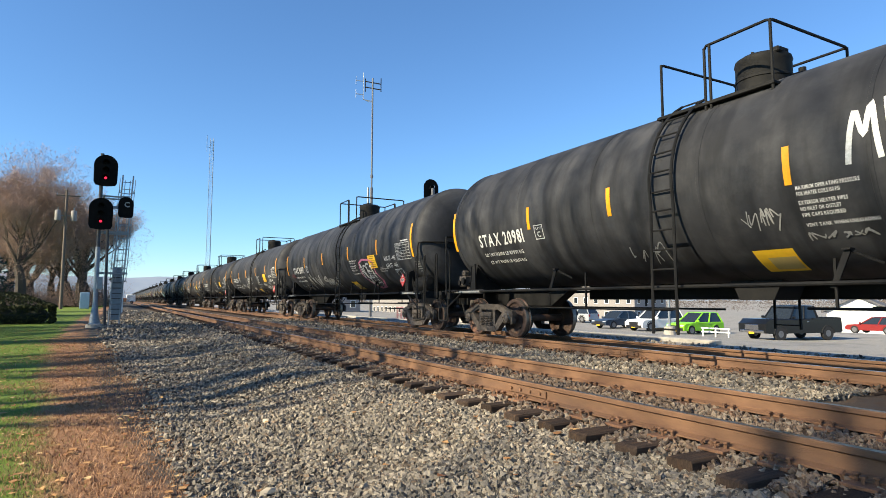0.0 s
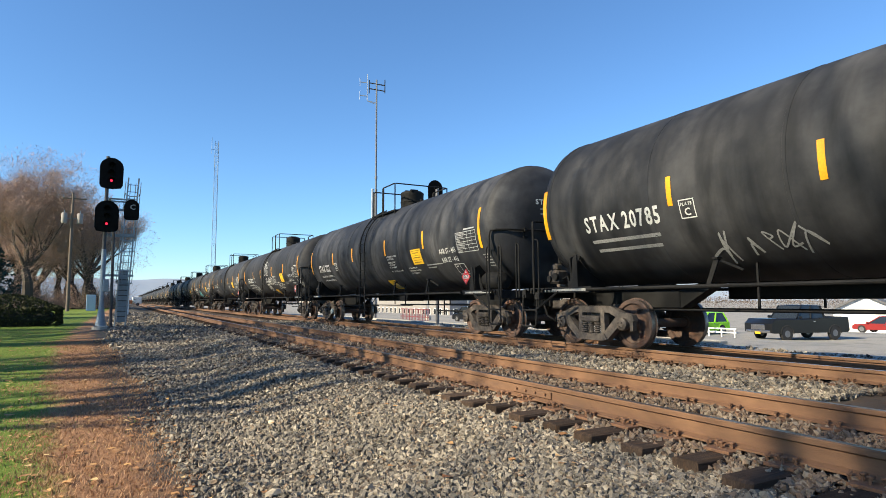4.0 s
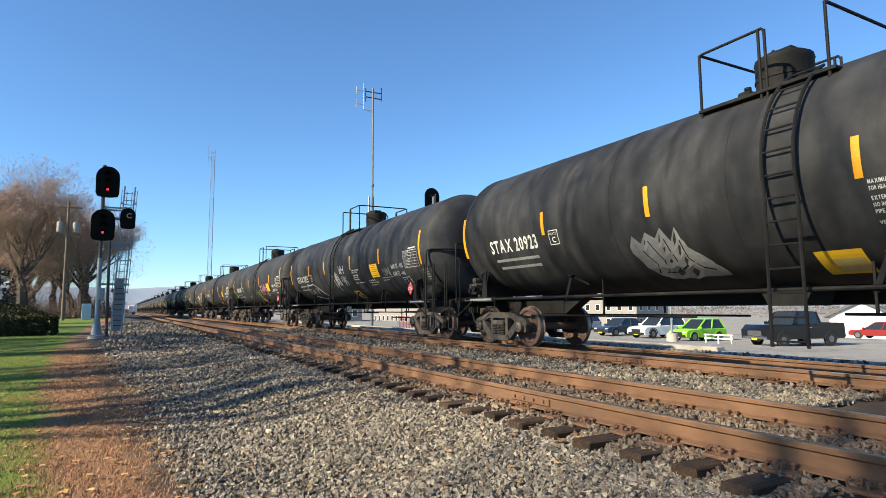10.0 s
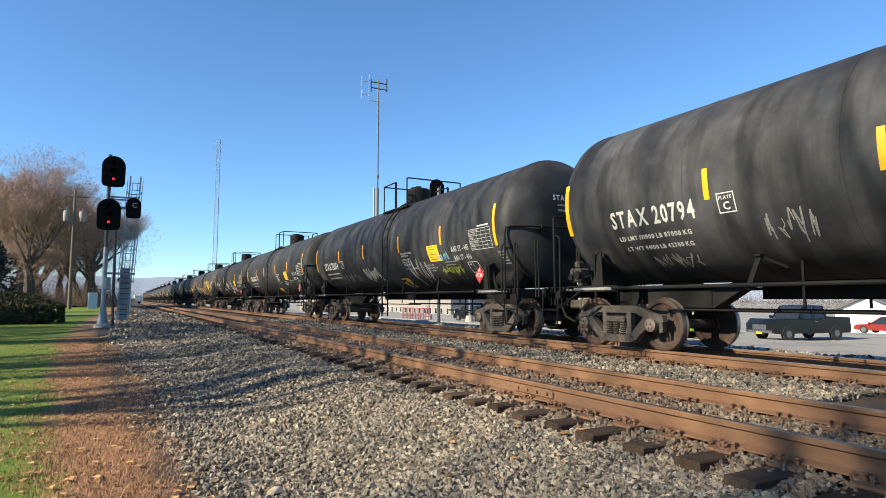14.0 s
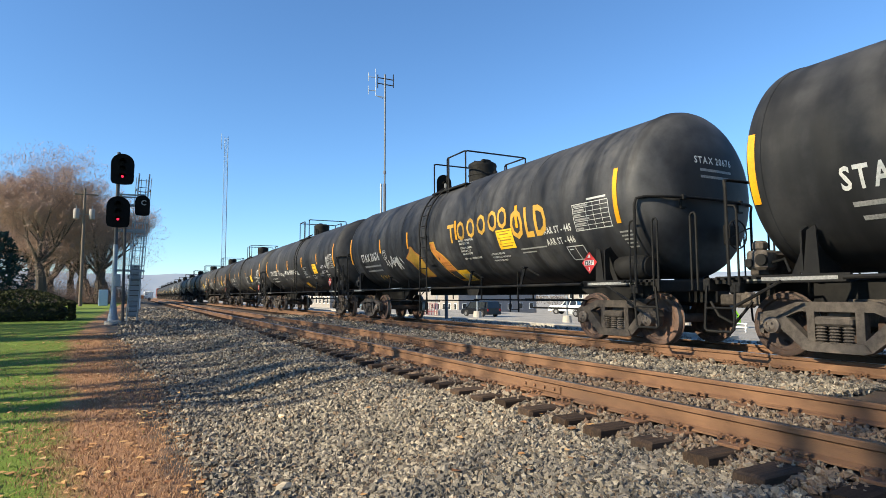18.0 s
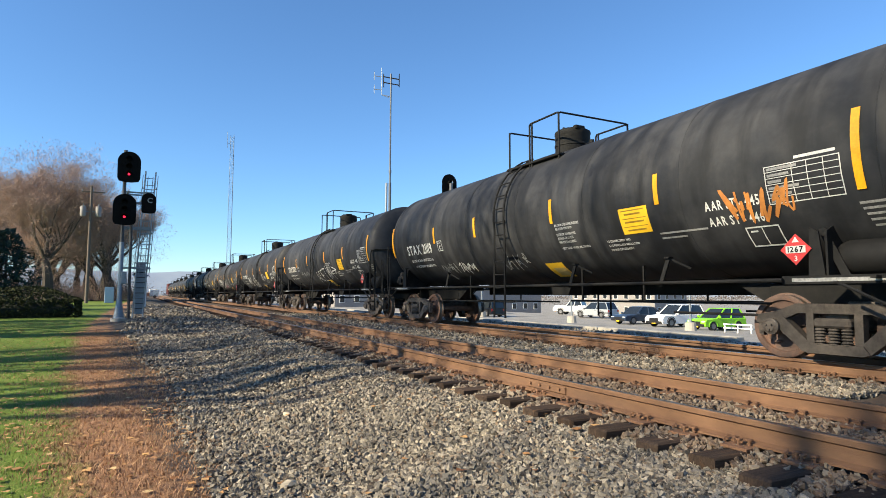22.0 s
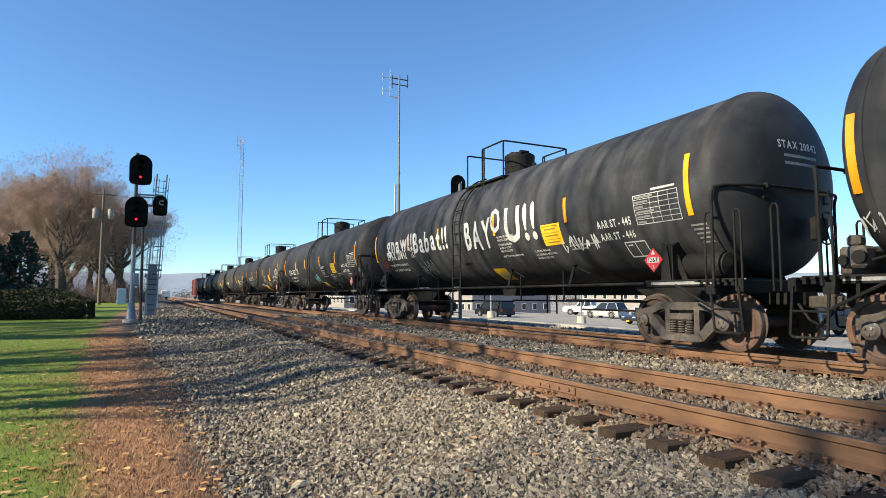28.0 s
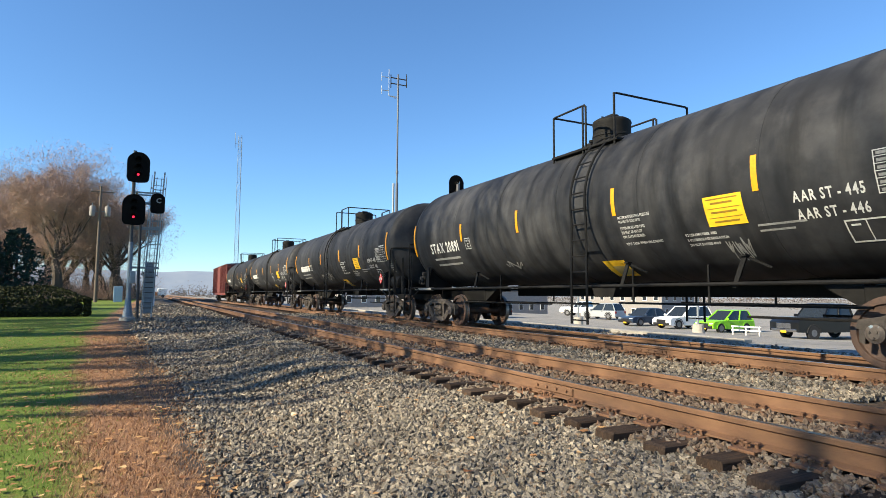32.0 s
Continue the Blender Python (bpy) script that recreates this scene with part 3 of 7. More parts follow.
    brake.rod((0, -0.4, 0.5), (0, 0.4, 0.42), 0.03)
    part("brake_beam", brake, truck_grime, truck)
    return truck


def wheelset_mesh():
    s = Shape()
    for side in (-1, 1):
        x = side * 0.7525
        # flange inside, tread outside; a dished plate with a raised hub
        prof = [(0.09, -0.11), (0.11, -0.1), (0.12, -0.02), (0.26, 0.015), (0.385, -0.02), (0.4, -0.055), (0.465, -0.062), (0.485, -0.05), (0.482, 0.05),
                (0.512, 0.065), (0.505, 0.085), (0.4, 0.08), (0.385, 0.04), (0.26, 0.045), (0.13, 0.04), (0.12, 0.09), (0.09, 0.1)]
        prof = [(r * WHEEL_R / 0.482, h if side < 0 else -h) for r, h in prof]
        s.lathe(prof, 36, "x", (x, 0, 0))
        for j in range(3):
            t = j * 2.094
            s.box((x - side * -0.01, 0.27 * math.cos(t), 0.27 * math.sin(t)), (0.075, 0.1, 0.035), 0.01)
    s.rod((-1.1, 0, 0), (1.1, 0, 0), 0.09, 12)
    me = s.mesh("wheelset", wheel_rust, True)
    me.materials.append(tread_steel)
    for p in me.polygons:
        c = p.center
        if math.hypot(c.y, c.z) > WHEEL_R * 0.985 and abs(p.normal.x) < 0.5:
            p.material_index = 1
    return me


def build_fittings(car, flip, shift):
    """Walkway, railings, ladder and manway housing on the top; flip turns them end for end."""
    e = -1 if flip else 1

    def at(x, y, z):
        return (x * e, y * e + shift, z)

    zt = 4.27
    for side in (-1, 1):
        g = Shape().box(at(side * 0.85, 0, zt), (0.54, 2.2, 0.05), 0.006)
        for k in range(9):
            g.box(at(side * (0.62 + k * 0.058), 0.0, zt + 0.015), (0.02, 2.16, 0.05))
        part("walkway", g, frame_black, car, "dark steel grating walkway")
        for y in (-0.95, 0.95):
            part("walkway_bracket", Shape().box(at(side * 0.95, y, 4.15), (0.06, 0.06, 0.24)).box(at(side * 0.8, y, 4.2), (0.4, 0.06, 0.05)), frame_black, car)
    top, r = 5.27, 0.024
    for side in (-1, 1):
        x = side * 1.08
        # gap for the ladder between y 0.1 and 1.0 on both sides
        for y in (1.0, 0.1, 0.0, -1.06):
            part("railing_post", Shape().rod(at(x, y, zt - 0.12), at(x, y, top - (0.03 if y in (0.1,) else 0.0)), r, 8), frame_black, car)
        part("railing_bar", Shape().pipe([at(x, 0.1, top - 0.06), at(x, 0.06, top), at(x, -0.9, top), at(x, -1.0, top), at(x, -1.06, top - 0.02)], r, 8), frame_black, car)
    for y, h in ((1.0, 0.0), (-1.06, 0.0)):
        part("railing_bar", Shape().pipe([at(-1.08, y, top - 0.03), at(-1.02, y, top), at(1.02, y, top), at(1.08, y, top - 0.03)], r, 8), frame_black, car)
    dome = Shape().lathe([(0.001, 5.17), (0.36, 5.16), (0.44, 5.11), (0.455, 5.05), (0.44, 5.01), (0.44, 4.4)], 24, "z", at(0, -0.25, 0))
    d = part("manway_housing", dome, frame_black, car, "round black steel manway housing", smooth=True)
    part("housing_band", Shape().lathe([(0.44, 4.78), (0.455, 4.77), (0.455, 4.73), (0.44, 4.72)], 24, "z", at(0, -0.25, 0)), frame_black, d, smooth=True)
    part("housing_rim", Shape().lathe([(0.44, 4.42), (0.5, 4.41), (0.5, 4.36), (0.44, 4.35)], 24, "z", at(0, -0.25, 0)), frame_black, d, smooth=True)
    part("housing_lid_hinge", Shape().box(at(-0.1, -0.62, 5.14), (0.3, 0.12, 0.1), 0.02).rod(at(-0.3, -0.25, 5.19), at(0.3, -0.25, 5.19), 0.025).box(at(0.12, -0.12, 5.18), (0.22, 0.3, 0.09), 0.03), frame_black, d)
    part("valve_box", Shape().box(at(0.1, -0.85, 4.62), (0.3, 0.24, 0.18), 0.03).rod(at(0.1, -0.85, 4.68), at(0.1, -0.85, 4.8), 0.06), frame_black, car)
    # ladders down both flanks: the near one piece by piece, the far one whole
    far_ladder = Shape()
    for side in (-1, 1):
        yl = 0.56
        seen = side * e < 0
        for w in (-0.23, 0.23):
            path = []
            for k in range(11):
                a = radians(62 - k * 7.2)
                path.append((side * (TANK_R + 0.09) * math.cos(a), yl + w, TANK_Z + (TANK_R + 0.09) * math.sin(a)))
            path += [(side * 1.7, yl + w, 2.6), (side * 1.7, yl + w * 1.05, 1.2), (side * 1.7, yl + w * 1.08, 0.42)]
            path = [(p[0] * e, p[1] * e + shift, p[2]) for p in path]
            if seen:
                part("ladder_stringer", Shape().pipe(path, 0.026, 6), frame_black, car, "black steel ladder rail")
            else:
                far_ladder.pipe(path, 0.026, 4)
        for k in range(13):
            z = 0.5 + k * 0.33
            if z > 2.87:
                a = math.asin(min(0.98, (z - TANK_Z) / (TANK_R + 0.09)))
                x = (TANK_R + 0.09) * math.cos(a)
            else:
                x = 1.695
            if seen:
                part("ladder_rung", Shape().rod(at(side * x, yl - 0.24, z), at(side * x, yl + 0.24, z), 0.016, 6), frame_black, car)
            else:
                far_ladder.rod(at(side * x, yl - 0.26, z), at(side * x, yl + 0.26, z), 0.016, 4)
    part("far_ladder", far_ladder, frame_black, car)


def build_car(flip, shift):
    car = thing("tank_car", (TRACK_FAR, 0, 0), 0, "black tank car with white stencils and yellow reflective strips", "tank car", "tank cars of the train")
    part("tank", TANK_MESH, tank_black, car, "weathered matt black tank")
    build_fittings(car, flip, shift)
    # draft sill and end sills
    for e in (-1, 1):
        part("draft_sill", Shape().box((0, e * 7.1, 1.0), (0.36, 3.2, 0.36), 0.02).prism([(e * 5.5, 0.82), (e * 5.5, 1.18), (e * 4.6, 1.42), (e * 4.6, 1.34)], 0.3, "yz", -0.15), frame_black, car)
    part("belly_sill", Shape().box((1.0, 0, 1.17), (0.3, 10.4, 0.36), 0.02), frame_black, car, "dark sill under the belly")
    part("skid", Shape().prism([(-0.5, 1.4), (0.5, 1.4), (0.3, 0.98), (-0.3, 0.98)], 0.7, "yz", -0.25), frame_black, car, "black bottom outlet skid")
    for e in (-1, 1):
        part("end_sill", Shape().box((0, e * 8.62, 1.13), (3.2, 0.12, 0.2), 0.015), frame_black, car)
        plat = Shape()
        for k in range(7):
            plat.box((0, e * (7.8 + k * 0.13), 1.22), (3.2, 0.07, 0.035))
        part("end_platform", plat, frame_black, car, "black steel end platform")
        part("coupler", Shape().box((0, e * 8.85, 0.88), (0.16, 0.5, 0.2), 0.03).box((0.06, e * 9.05, 0.88), (0.3, 0.2, 0.28), 0.06), truck_grime, car, "rusty knuckle coupler")
        part("air_hose", Shape().pipe([(-0.35, e * 8.7, 0.85), (-0.4, e * 8.9, 0.6), (-0.3, e * 9.08, 0.48)], 0.025, 6), frame_black, car)
        for side in (-1, 1):
            x, xg = side * 1.45, side * 1.62
            # long side plate with a stencilled strip, the saddle bracket and its shaded web
            part("side_sill", Shape().box((x, e * 7.55, 1.2), (0.04, 2.0, 0.12), 0.006), frame_black, car)
            part("saddle_bracket", Shape().prism([(e * 6.93, 1.22), (e * 7.16, 1.22), (e * 7.08, 1.86), (e * 6.96, 1.92)], 0.03, "yz", x - 0.015).prism([(e * 7.0, 1.9), (e * 7.1, 1.92), (e * 7.42, 1.22), (e * 7.3, 1.22)], 0.02, "yz", x + side * -0.12)
                 .add([(x, e * 7.16, 1.24), (x, e * 7.16, 1.86), (side * 1.2, e * 7.16, 1.98), (side * 0.5, e * 7.16, 1.45), (side * 0.5, e * 7.16, 1.24),
                       (x, e * 7.19, 1.24), (x, e * 7.19, 1.86), (side * 1.2, e * 7.19, 1.98), (side * 0.5, e * 7.19, 1.45), (side * 0.5, e * 7.19, 1.24)],
                      [(0, 1, 2, 3, 4), (5, 9, 8, 7, 6), (0, 5, 6, 1), (1, 6, 7, 2), (2, 7, 8, 3), (3, 8, 9, 4), (4, 9, 5, 0)]), frame_black, car)
            # grab irons and steps at the corner
            part("grab_iron", Shape().pipe([(xg, e * 8.02, 1.1), (xg, e * 8.02, 2.24), (xg, e * 8.05, 2.32), (xg, e * 8.16, 2.34)], 0.018, 6), frame_black, car)
            g = 8.56 if e < 0 else 8.75
            part("grab_iron", Shape().pipe([(xg, e * g, 1.05), (xg, e * g, 2.26), (xg, e * (g + 0.03), 2.31), (xg, e * (g + 0.08), 2.31), (xg, e * (g + 0.11), 2.26), (xg, e * (g + 0.11), 1.05)], 0.02, 6), frame_black, car)
            part("sill_step", Shape().pipe([(xg, e * 8.09, 1.12), (xg, e * 8.14, 0.45), (xg, e * 8.18, 0.41), (xg, e * 8.61, 0.41), (xg, e * 8.65, 0.45), (xg, e * 8.59, 1.12)], 0.022, 6).rod((xg, e * 8.12, 0.77), (xg, e * 8.62, 0.77), 0.018, 6).box((xg - side * 0.06, e * 8.1, 1.08), (0.14, 0.16, 0.16), 0.01), frame_black, car)
            part("diagonal_brace", Shape().rod((xg, e * 7.38, 1.16), (xg, e * 8.1, 0.8), 0.024, 6), frame_black, car)
        # rail that climbs one corner, bends round the tank head and comes down at the other
        hug = TANK_NEAR if e < 0 else TANK_BACK
        bend = [(-1.64, e * 8.17, 1.12), (-1.64, e * 8.18, 2.62), (-1.62, e * 8.21, 2.73), (-1.5, e * max(8.26, hug + 0.26), 2.76)]
        for k in range(7):
            u = -1.2 + k * 0.4
            bend.append((u, e * (max(8.24, hug + 0.06 + HEAD_DEEP * math.sqrt(1 - (u / TANK_R) ** 2))), 2.76))
        bend += [(-p[0], p[1], p[2]) for p in bend[3::-1]]
        rail = part("end_handrail", Shape().pipe(bend, 0.026, 8), frame_black, car, "black pipe rail bent round the tank head")
        for u in (-0.8, 0.8):
            q = e * (max(8.24, hug + 0.06 + HEAD_DEEP * math.sqrt(1 - (u / TANK_R) ** 2)))
            part("rail_clamp", Shape().box((u, q, 2.76), (0.07, 0.08, 0.09), 0.01).box((u, q - e * 0.06, 2.66), (0.05, 0.03, 0.16)).box((u + 0.05, q - e * 0.05, 2.58), (0.14, 0.04, 0.03)), frame_black, rail)
        build_truck(car, e * 7.0)
    for side in (-1, 1):
        x = side * 1.53
        part("side_pipe", Shape().rod((x, -6.6, 1.2), (x, 6.6, 1.2), 0.032, 8), frame_black, car, "grey-topped running pipe")
        for y in (-4.52, -2.05, 3.7):
            bar = Shape().prism([(y + 0.22, 1.14), (y + 0.14, 1.14), (y - 0.06, 1.62), (y + 0.02, 1.64)], 0.03, "yz", x - side * 0.03)
            bar.box((x * 0.97, y - 0.02, 1.635), (0.12, 0.1, 0.025)).rod((x * 0.96, y - 0.02, 1.62), (x * 0.86, y - 0.34, 1.44), 0.02, 5)
            part("pipe_bracket", bar, frame_black, car, "flat slanting pipe bracket")
        # brake gear under the belly
        part("brake_rod", Shape().rod((side * 0.9, -6.0, 0.86), (side * 0.9, -1.2, 0.86), 0.022, 6), frame_black, car)
        part("brake_rod", Shape().rod((side * 0.75, 1.3, 0.8), (side * 0.75, 6.0, 0.8), 0.022, 6), frame_black, car)
        part("train_pipe", Shape().rod((side * 1.0, -6.1, 0.68), (side * 1.0, -4.2, 0.68), 0.022, 6), frame_black, car)
        for y in (-3.4, 3.4, -1.6):
            part("belly_bracket", Shape().box((side * 0.9, y, 1.2), (0.03, 0.035, 0.72)), frame_black, car)
    part("brake_valve", Shape().box((0.3, -5.3, 1.1), (0.3, 0.35, 0.3), 0.04).rod((0.3, -5.1, 1.1), (0.3, -4.9, 1.1), 0.05), frame_black, car)
    # brake gear on the end platform
    part("equipment_box", Shape().lathe([(0.001, -8.1), (0.2, -8.05), (0.24, -7.95), (0.24, -7.3), (0.2, -7.2), (0.001, -7.15)], 16, "y", (-1.08, 0, 1.5)), frame_black, car, "dark air reservoir on the end platform", smooth=True)
    bw = part("hand_brake", Shape().box((0.35, -8.66, 2.1), (0.32, 0.14, 0.4), 0.03), frame_black, car, "hand brake housing")
    wheel = Shape().pipe([(0.35 + 0.27 * math.cos(t), -8.78, 2.1 + 0.27 * math.sin(t)) for t in (k * math.pi / 10 for k in range(21))], 0.016, 6)
    for k in range(4):
        wheel.rod((0.35, -8.78, 2.1), (0.35 + 0.27 * math.cos(k * 1.57 + 0.4), -8.78, 2.1 + 0.27 * math.sin(k * 1.57 + 0.4)), 0.012, 6)
    part("brake_wheel", wheel, frame_black, bw)
    part("brake_cylinder", Shape().rod((-0.2, 8.0, 1.5), (-0.2, 8.5, 1.5), 0.2, 14).box((-0.6, 8.2, 1.45), (0.5, 0.4, 0.4), 0.05), truck_grime, car, "grimy brake cylinder")
    valve = part("control_valve", Shape().box((-1.1, 8.0, 1.5), (0.3, 0.34, 0.3), 0.04).box((-1.12, 8.0, 1.72), (0.2, 0.18, 0.16), 0.04), truck_grime, car, "grimy brake control valve on the platform")
    part("valve_cover", Shape().rod((-1.28, 7.9, 1.5), (-1.22, 7.9, 1.5), 0.09, 12).rod((-1.28, 8.1, 1.46), (-1.22, 8.1, 1.46), 0.07, 12), frame_black, valve)
    part("valve_pipe", Shape().pipe([(-1.1, 7.85, 1.45), (-1.15, 7.6, 1.5), (-1.2, 7.5, 1.3)], 0.022, 6), frame_black, valve)
    # reflective strips on the near flank
    s5 = 0.42 if flip else 0.0
    for y, up, tall, w in ((7.72, 2.3, 1.05, 0.11), (4.43, 2.56, 0.5, 0.1), (1.95 - s5, 2.55, 0.54, 0.1), (-1.42 - s5, 2.56, 0.54, 0.1), (-4.42 - s5, 2.58, 0.54, 0.1), (-7.7, 2.34, 1.06, 0.11)):
        part("reflective_strip", flank_patch(y + w / 2, y - w / 2, up, tall, 0.016 if abs(y) > 7 else 0.008), yellow_tape, car, "bright yellow reflective strip")
    stencils(car, s5)
    return car


def ring_box(y0, y1, up0, up1, w=0.02, lift=0.006):
    """A painted frame on the flank."""
    s = Shape()
    for a, b, c, d in ((y0, y1, up0, up0 + w), (y0, y1, up1 - w, up1), (y0, y0 - w, up0, up1), (y1 + w, y1, up0, up1)):
        p = curved_panel([(a, b, c), (a, b, (c + d) / 2), (a, b, d)], lift)
        s.add(p.v, p.f)
    return s


def stencils(car, s5):
    """White lettering, panels and placard that every car carries."""
    plate = part("plate_mark", ring_box(4.27, 3.97, 2.32, 2.63, 0.018), white_paint, car, "white boxed letter stencil")
    part("plate_letter", flank_text("PLATE", 4.235, 2.53, 0.05, 0.22), white_paint, plate)
    part("plate_letter", flank_text("C", 4.18, 2.37, 0.12), white_paint, plate)
    lines = (("MAXIMUM OPERATING PRESSURE", 2.48, 0.8), ("FOR HEATER COILS 150 PSI", 2.4, 0.55), ("EXTERIOR HEATER PIPES", 2.28, 0.62), ("NO INLET OR OUTLET", 2.2, 0.52),
             ("PIPE CAPS REQUIRED", 2.12, 0.55), ("VENT TANK WHEN UNLOADING", 1.99, 0.9))
    for text, up, width in lines:
        part("stencil_line", flank_text(text, -1.5 - s5, up, 0.052, width), white_paint, car)
    for text, up, width in (("1/2 CERAMIC FIBER AND", 2.03, 0.62), ("3-1/2 FIBERGLASS INSULATION", 1.95, 0.8), ("DO NOT EXCEED 400 F", 1.87, 0.6)):
        part("stencil_line", flank_text(text, -2.93 - s5, up, 0.048, width), white_paint, car)
    part("stencil_line", bars([(-4.3 - s5, -5.3 - s5 * 0.4, 2.07, 0.035)]), faded_white, car)
    part("stencil_line", bars([(-4.3 - s5, -4.85 - s5, 1.99, 0.035)]), faded_white, car)
    part("stencil_line", flank_text("AAR ST - 445", -5.36, 2.34, 0.15, 0.95), white_paint, car)
    part("stencil_line", flank_text("AAR ST - 446", -5.36, 2.1, 0.15, 0.95), white_paint, car)
    box = part("test_box", ring_box(-5.93, -6.47, 1.74, 2.03), white_paint, car, "white framed stencil box")
    part("box_divider", curved_panel([(-6.19, -6.205, 1.74), (-6.19, -6.205, 1.88), (-6.19, -6.205, 2.03)], 0.006), white_paint, box)
    part("box_mark", bars([(-6.0, -6.12, 1.95, 0.03)]), white_paint, box)
    table = part("data_table", ring_box(-6.45, -7.5, 2.3, 2.84, 0.014), white_paint, car, "white stencilled data table")
    for k in range(1, 6):
        part("table_line", curved_panel([(-6.45, -7.5, 2.3 + k * 0.09), (-6.45, -7.5, 2.31 + k * 0.09)], 0.006), white_paint, table)
    for y in (-6.85, -7.06, -7.28):
        part("table_line", curved_panel([(y, y - 0.01, 2.3 + j * 0.09) for j in range(7)], 0.006), white_paint, table)
    for k in range(6):
        part("table_entry", bars([(-6.49, -6.49 - 0.2 - 0.12 * (k % 3), 2.325 + k * 0.09, 0.04)]), faded_white, table)
    part("stencil_line", bars([(-6.9, -7.45, 2.88, 0.04)]), white_paint, car)
    for k in range(5):
        part("stencil_line", bars([(-7.62 - 0.02 * k, -7.95 - 0.02 * (k % 2), 2.16 - k * 0.07, 0.035)]), faded_white, car)
    panel = part("emergency_panel", flank_patch(-3.47 - s5, -4.17 - s5, 2.14, 0.5, 0.008), yellow_panel, car, "yellow emergency notice")
    for k, (a, b, t) in enumerate(((-3.52, -4.1, 0.02), (-3.6, -4.0, 0.032), (-3.52, -4.12, 0.012), (-3.58, -4.05, 0.032), (-3.52, -4.12, 0.012), (-3.6, -4.05, 0.032))):
        part("panel_print", bars([(a - s5, b - s5, 2.55 - k * 0.072, t)], 0.011), dark_ink, panel)
    low = part("lower_notice", flank_patch(-0.53 - s5, -1.15 - s5, 1.43, 0.56, 0.008), yellow_panel, car, "yellow notice low on the tank")
    part("notice_wear", flank_patch(-0.7 - s5, -1.12 - s5, 1.46, 0.32, 0.011), faded_yellow, low, "worn pale patch")
    hold = part("placard_holder", Shape().prism([(-6.78 + 0.22, 1.63), (-6.78, 1.85), (-6.78 - 0.22, 1.63), (-6.78, 1.41)], 0.01, "yz", -1.49), placard_red, car, "red diamond hazard placard")
    part("placard_label", Shape().prism([(-6.78 + 0.14, 1.58), (-6.78 + 0.14, 1.68), (-6.78 - 0.14, 1.68), (-6.78 - 0.14, 1.58)], 0.004, "yz", -1.495), white_paint, hold)
    pts, faces = text_plan("1267", 0.075, 0.22)
    part("placard_number", Shape().add([(-1.4975, -6.67 - a, 1.594 + b) for a, b in pts], faces), signal_black, hold)
    pts, faces = text_plan("3", 0.07)
    part("placard_number", Shape().add([(-1.4925, -6.76 - a, 1.47 + b) for a, b in pts], faces), white_paint, hold)
    part("placard_flame", Shape().prism([(-6.73, 1.73), (-6.78, 1.81), (-6.83, 1.73)], 0.004, "yz", -1.495), white_paint, hold)
    for e in (-1, 1):
        part("sill_print", Shape().box((-1.473, e * 7.35, 1.2), (0.004, 1.3, 0.05)), faded_white, car, "pale stencilled strip on the side sill")


WHEELSET = wheelset_mesh()
TANK_MESH = tank_shell().mesh("tank", tank_black, True)

# ---- ground, ballast and tracks ----
def ground_height(x, y):
    x, y = np.asarray(x, float), np.asarray(y, float)
    rise = 0.56 * smoothstep(9, 38, y)
    left = -0.62 + rise
    shoulder = smoothstep(0.9, 3.2, x)
    z = left + (-0.285 - left) * shoulder + 0.08 * smoothstep(3.6, 4.15, x)
    z = z + (-0.65 + 0.22) * smoothstep(11.3, 15.5, x) + (-1.45 + 0.65) * smoothstep(20, 36, x) - 2.3 * smoothstep(45, 85, x)
    # heaped ballast beside the tie ends
    z = z + (0.07 * np.sin(y * 1.7 + x * 0.9) + 0.03 * np.sin(y * 4.1 - x * 1.2)) * smoothstep(0.8, 1.8, x) * (1 - smoothstep(2.6, 3.3, x))
    # mound at the foot of the signal
    z = z + 0.16 * np.exp(-((x + 0.3) / 1.8) ** 2 - ((y - 26.6) / 1.6) ** 2)
    return z


def grid_lines(lo, hi, near_lo, near_hi, step, grow=1.25):
    inner = list(np.arange(near_lo, near_hi + 1e-6, step))
    up, s, v = [], step, near_hi
    while v < hi:
        s *= grow
        v += s
        up.append(min(v, hi))
    down, s, v = [], step, near_lo
    while v > lo:
        s *= grow
        v -= s
        down.append(max(v, lo))
    return np.array(down[::-1] + inner + up)


gx, gy = grid_lines(-2500, 2500, -7, 14, 0.16), grid_lines(-60, 4000, 1.5, 32, 0.2)
X, Y = np.meshgrid(gx, gy)
Z = ground_height(X, Y)
rng = np.random.default_rng(4)
near = (np.abs(X - 3) < 12) & (Y < 40)
Z = Z + np.where(near, rng.normal(0, 0.008, Z.shape), 0)
w = len(gx)
idx = np.arange(len(gy) * w).reshape(len(gy), w)
quads = np.stack([idx[:-1, :-1], idx[:-1, 1:], idx[1:, 1:], idx[1:, :-1]], -1).reshape(-1, 4)
me = bpy.data.meshes.new("ground")
me.from_pydata(np.stack([X, Y, Z], -1).reshape(-1, 3).tolist(), [], quads.tolist())
me.materials.append(ground_cover)
me.polygons.foreach_set("use_smooth", [True] * len(me.polygons))
ground = tagged(new("ground", me), "lawn, straw verge, grey ballast and pale yard beside the line", "ground", kind="structure")

RAIL = [(-0.07, -0.19), (0.07, -0.19), (0.07, -0.175), (0.012, -0.155), (0.009, -0.06), (0.036, -0.045), (0.037, -0.01), (0.03, 0.0), (-0.03, 0.0), (-0.037, -0.01),
        (-0.036, -0.045), (-0.009, -0.06), (-0.012, -0.155), (-0.07, -0.175)]


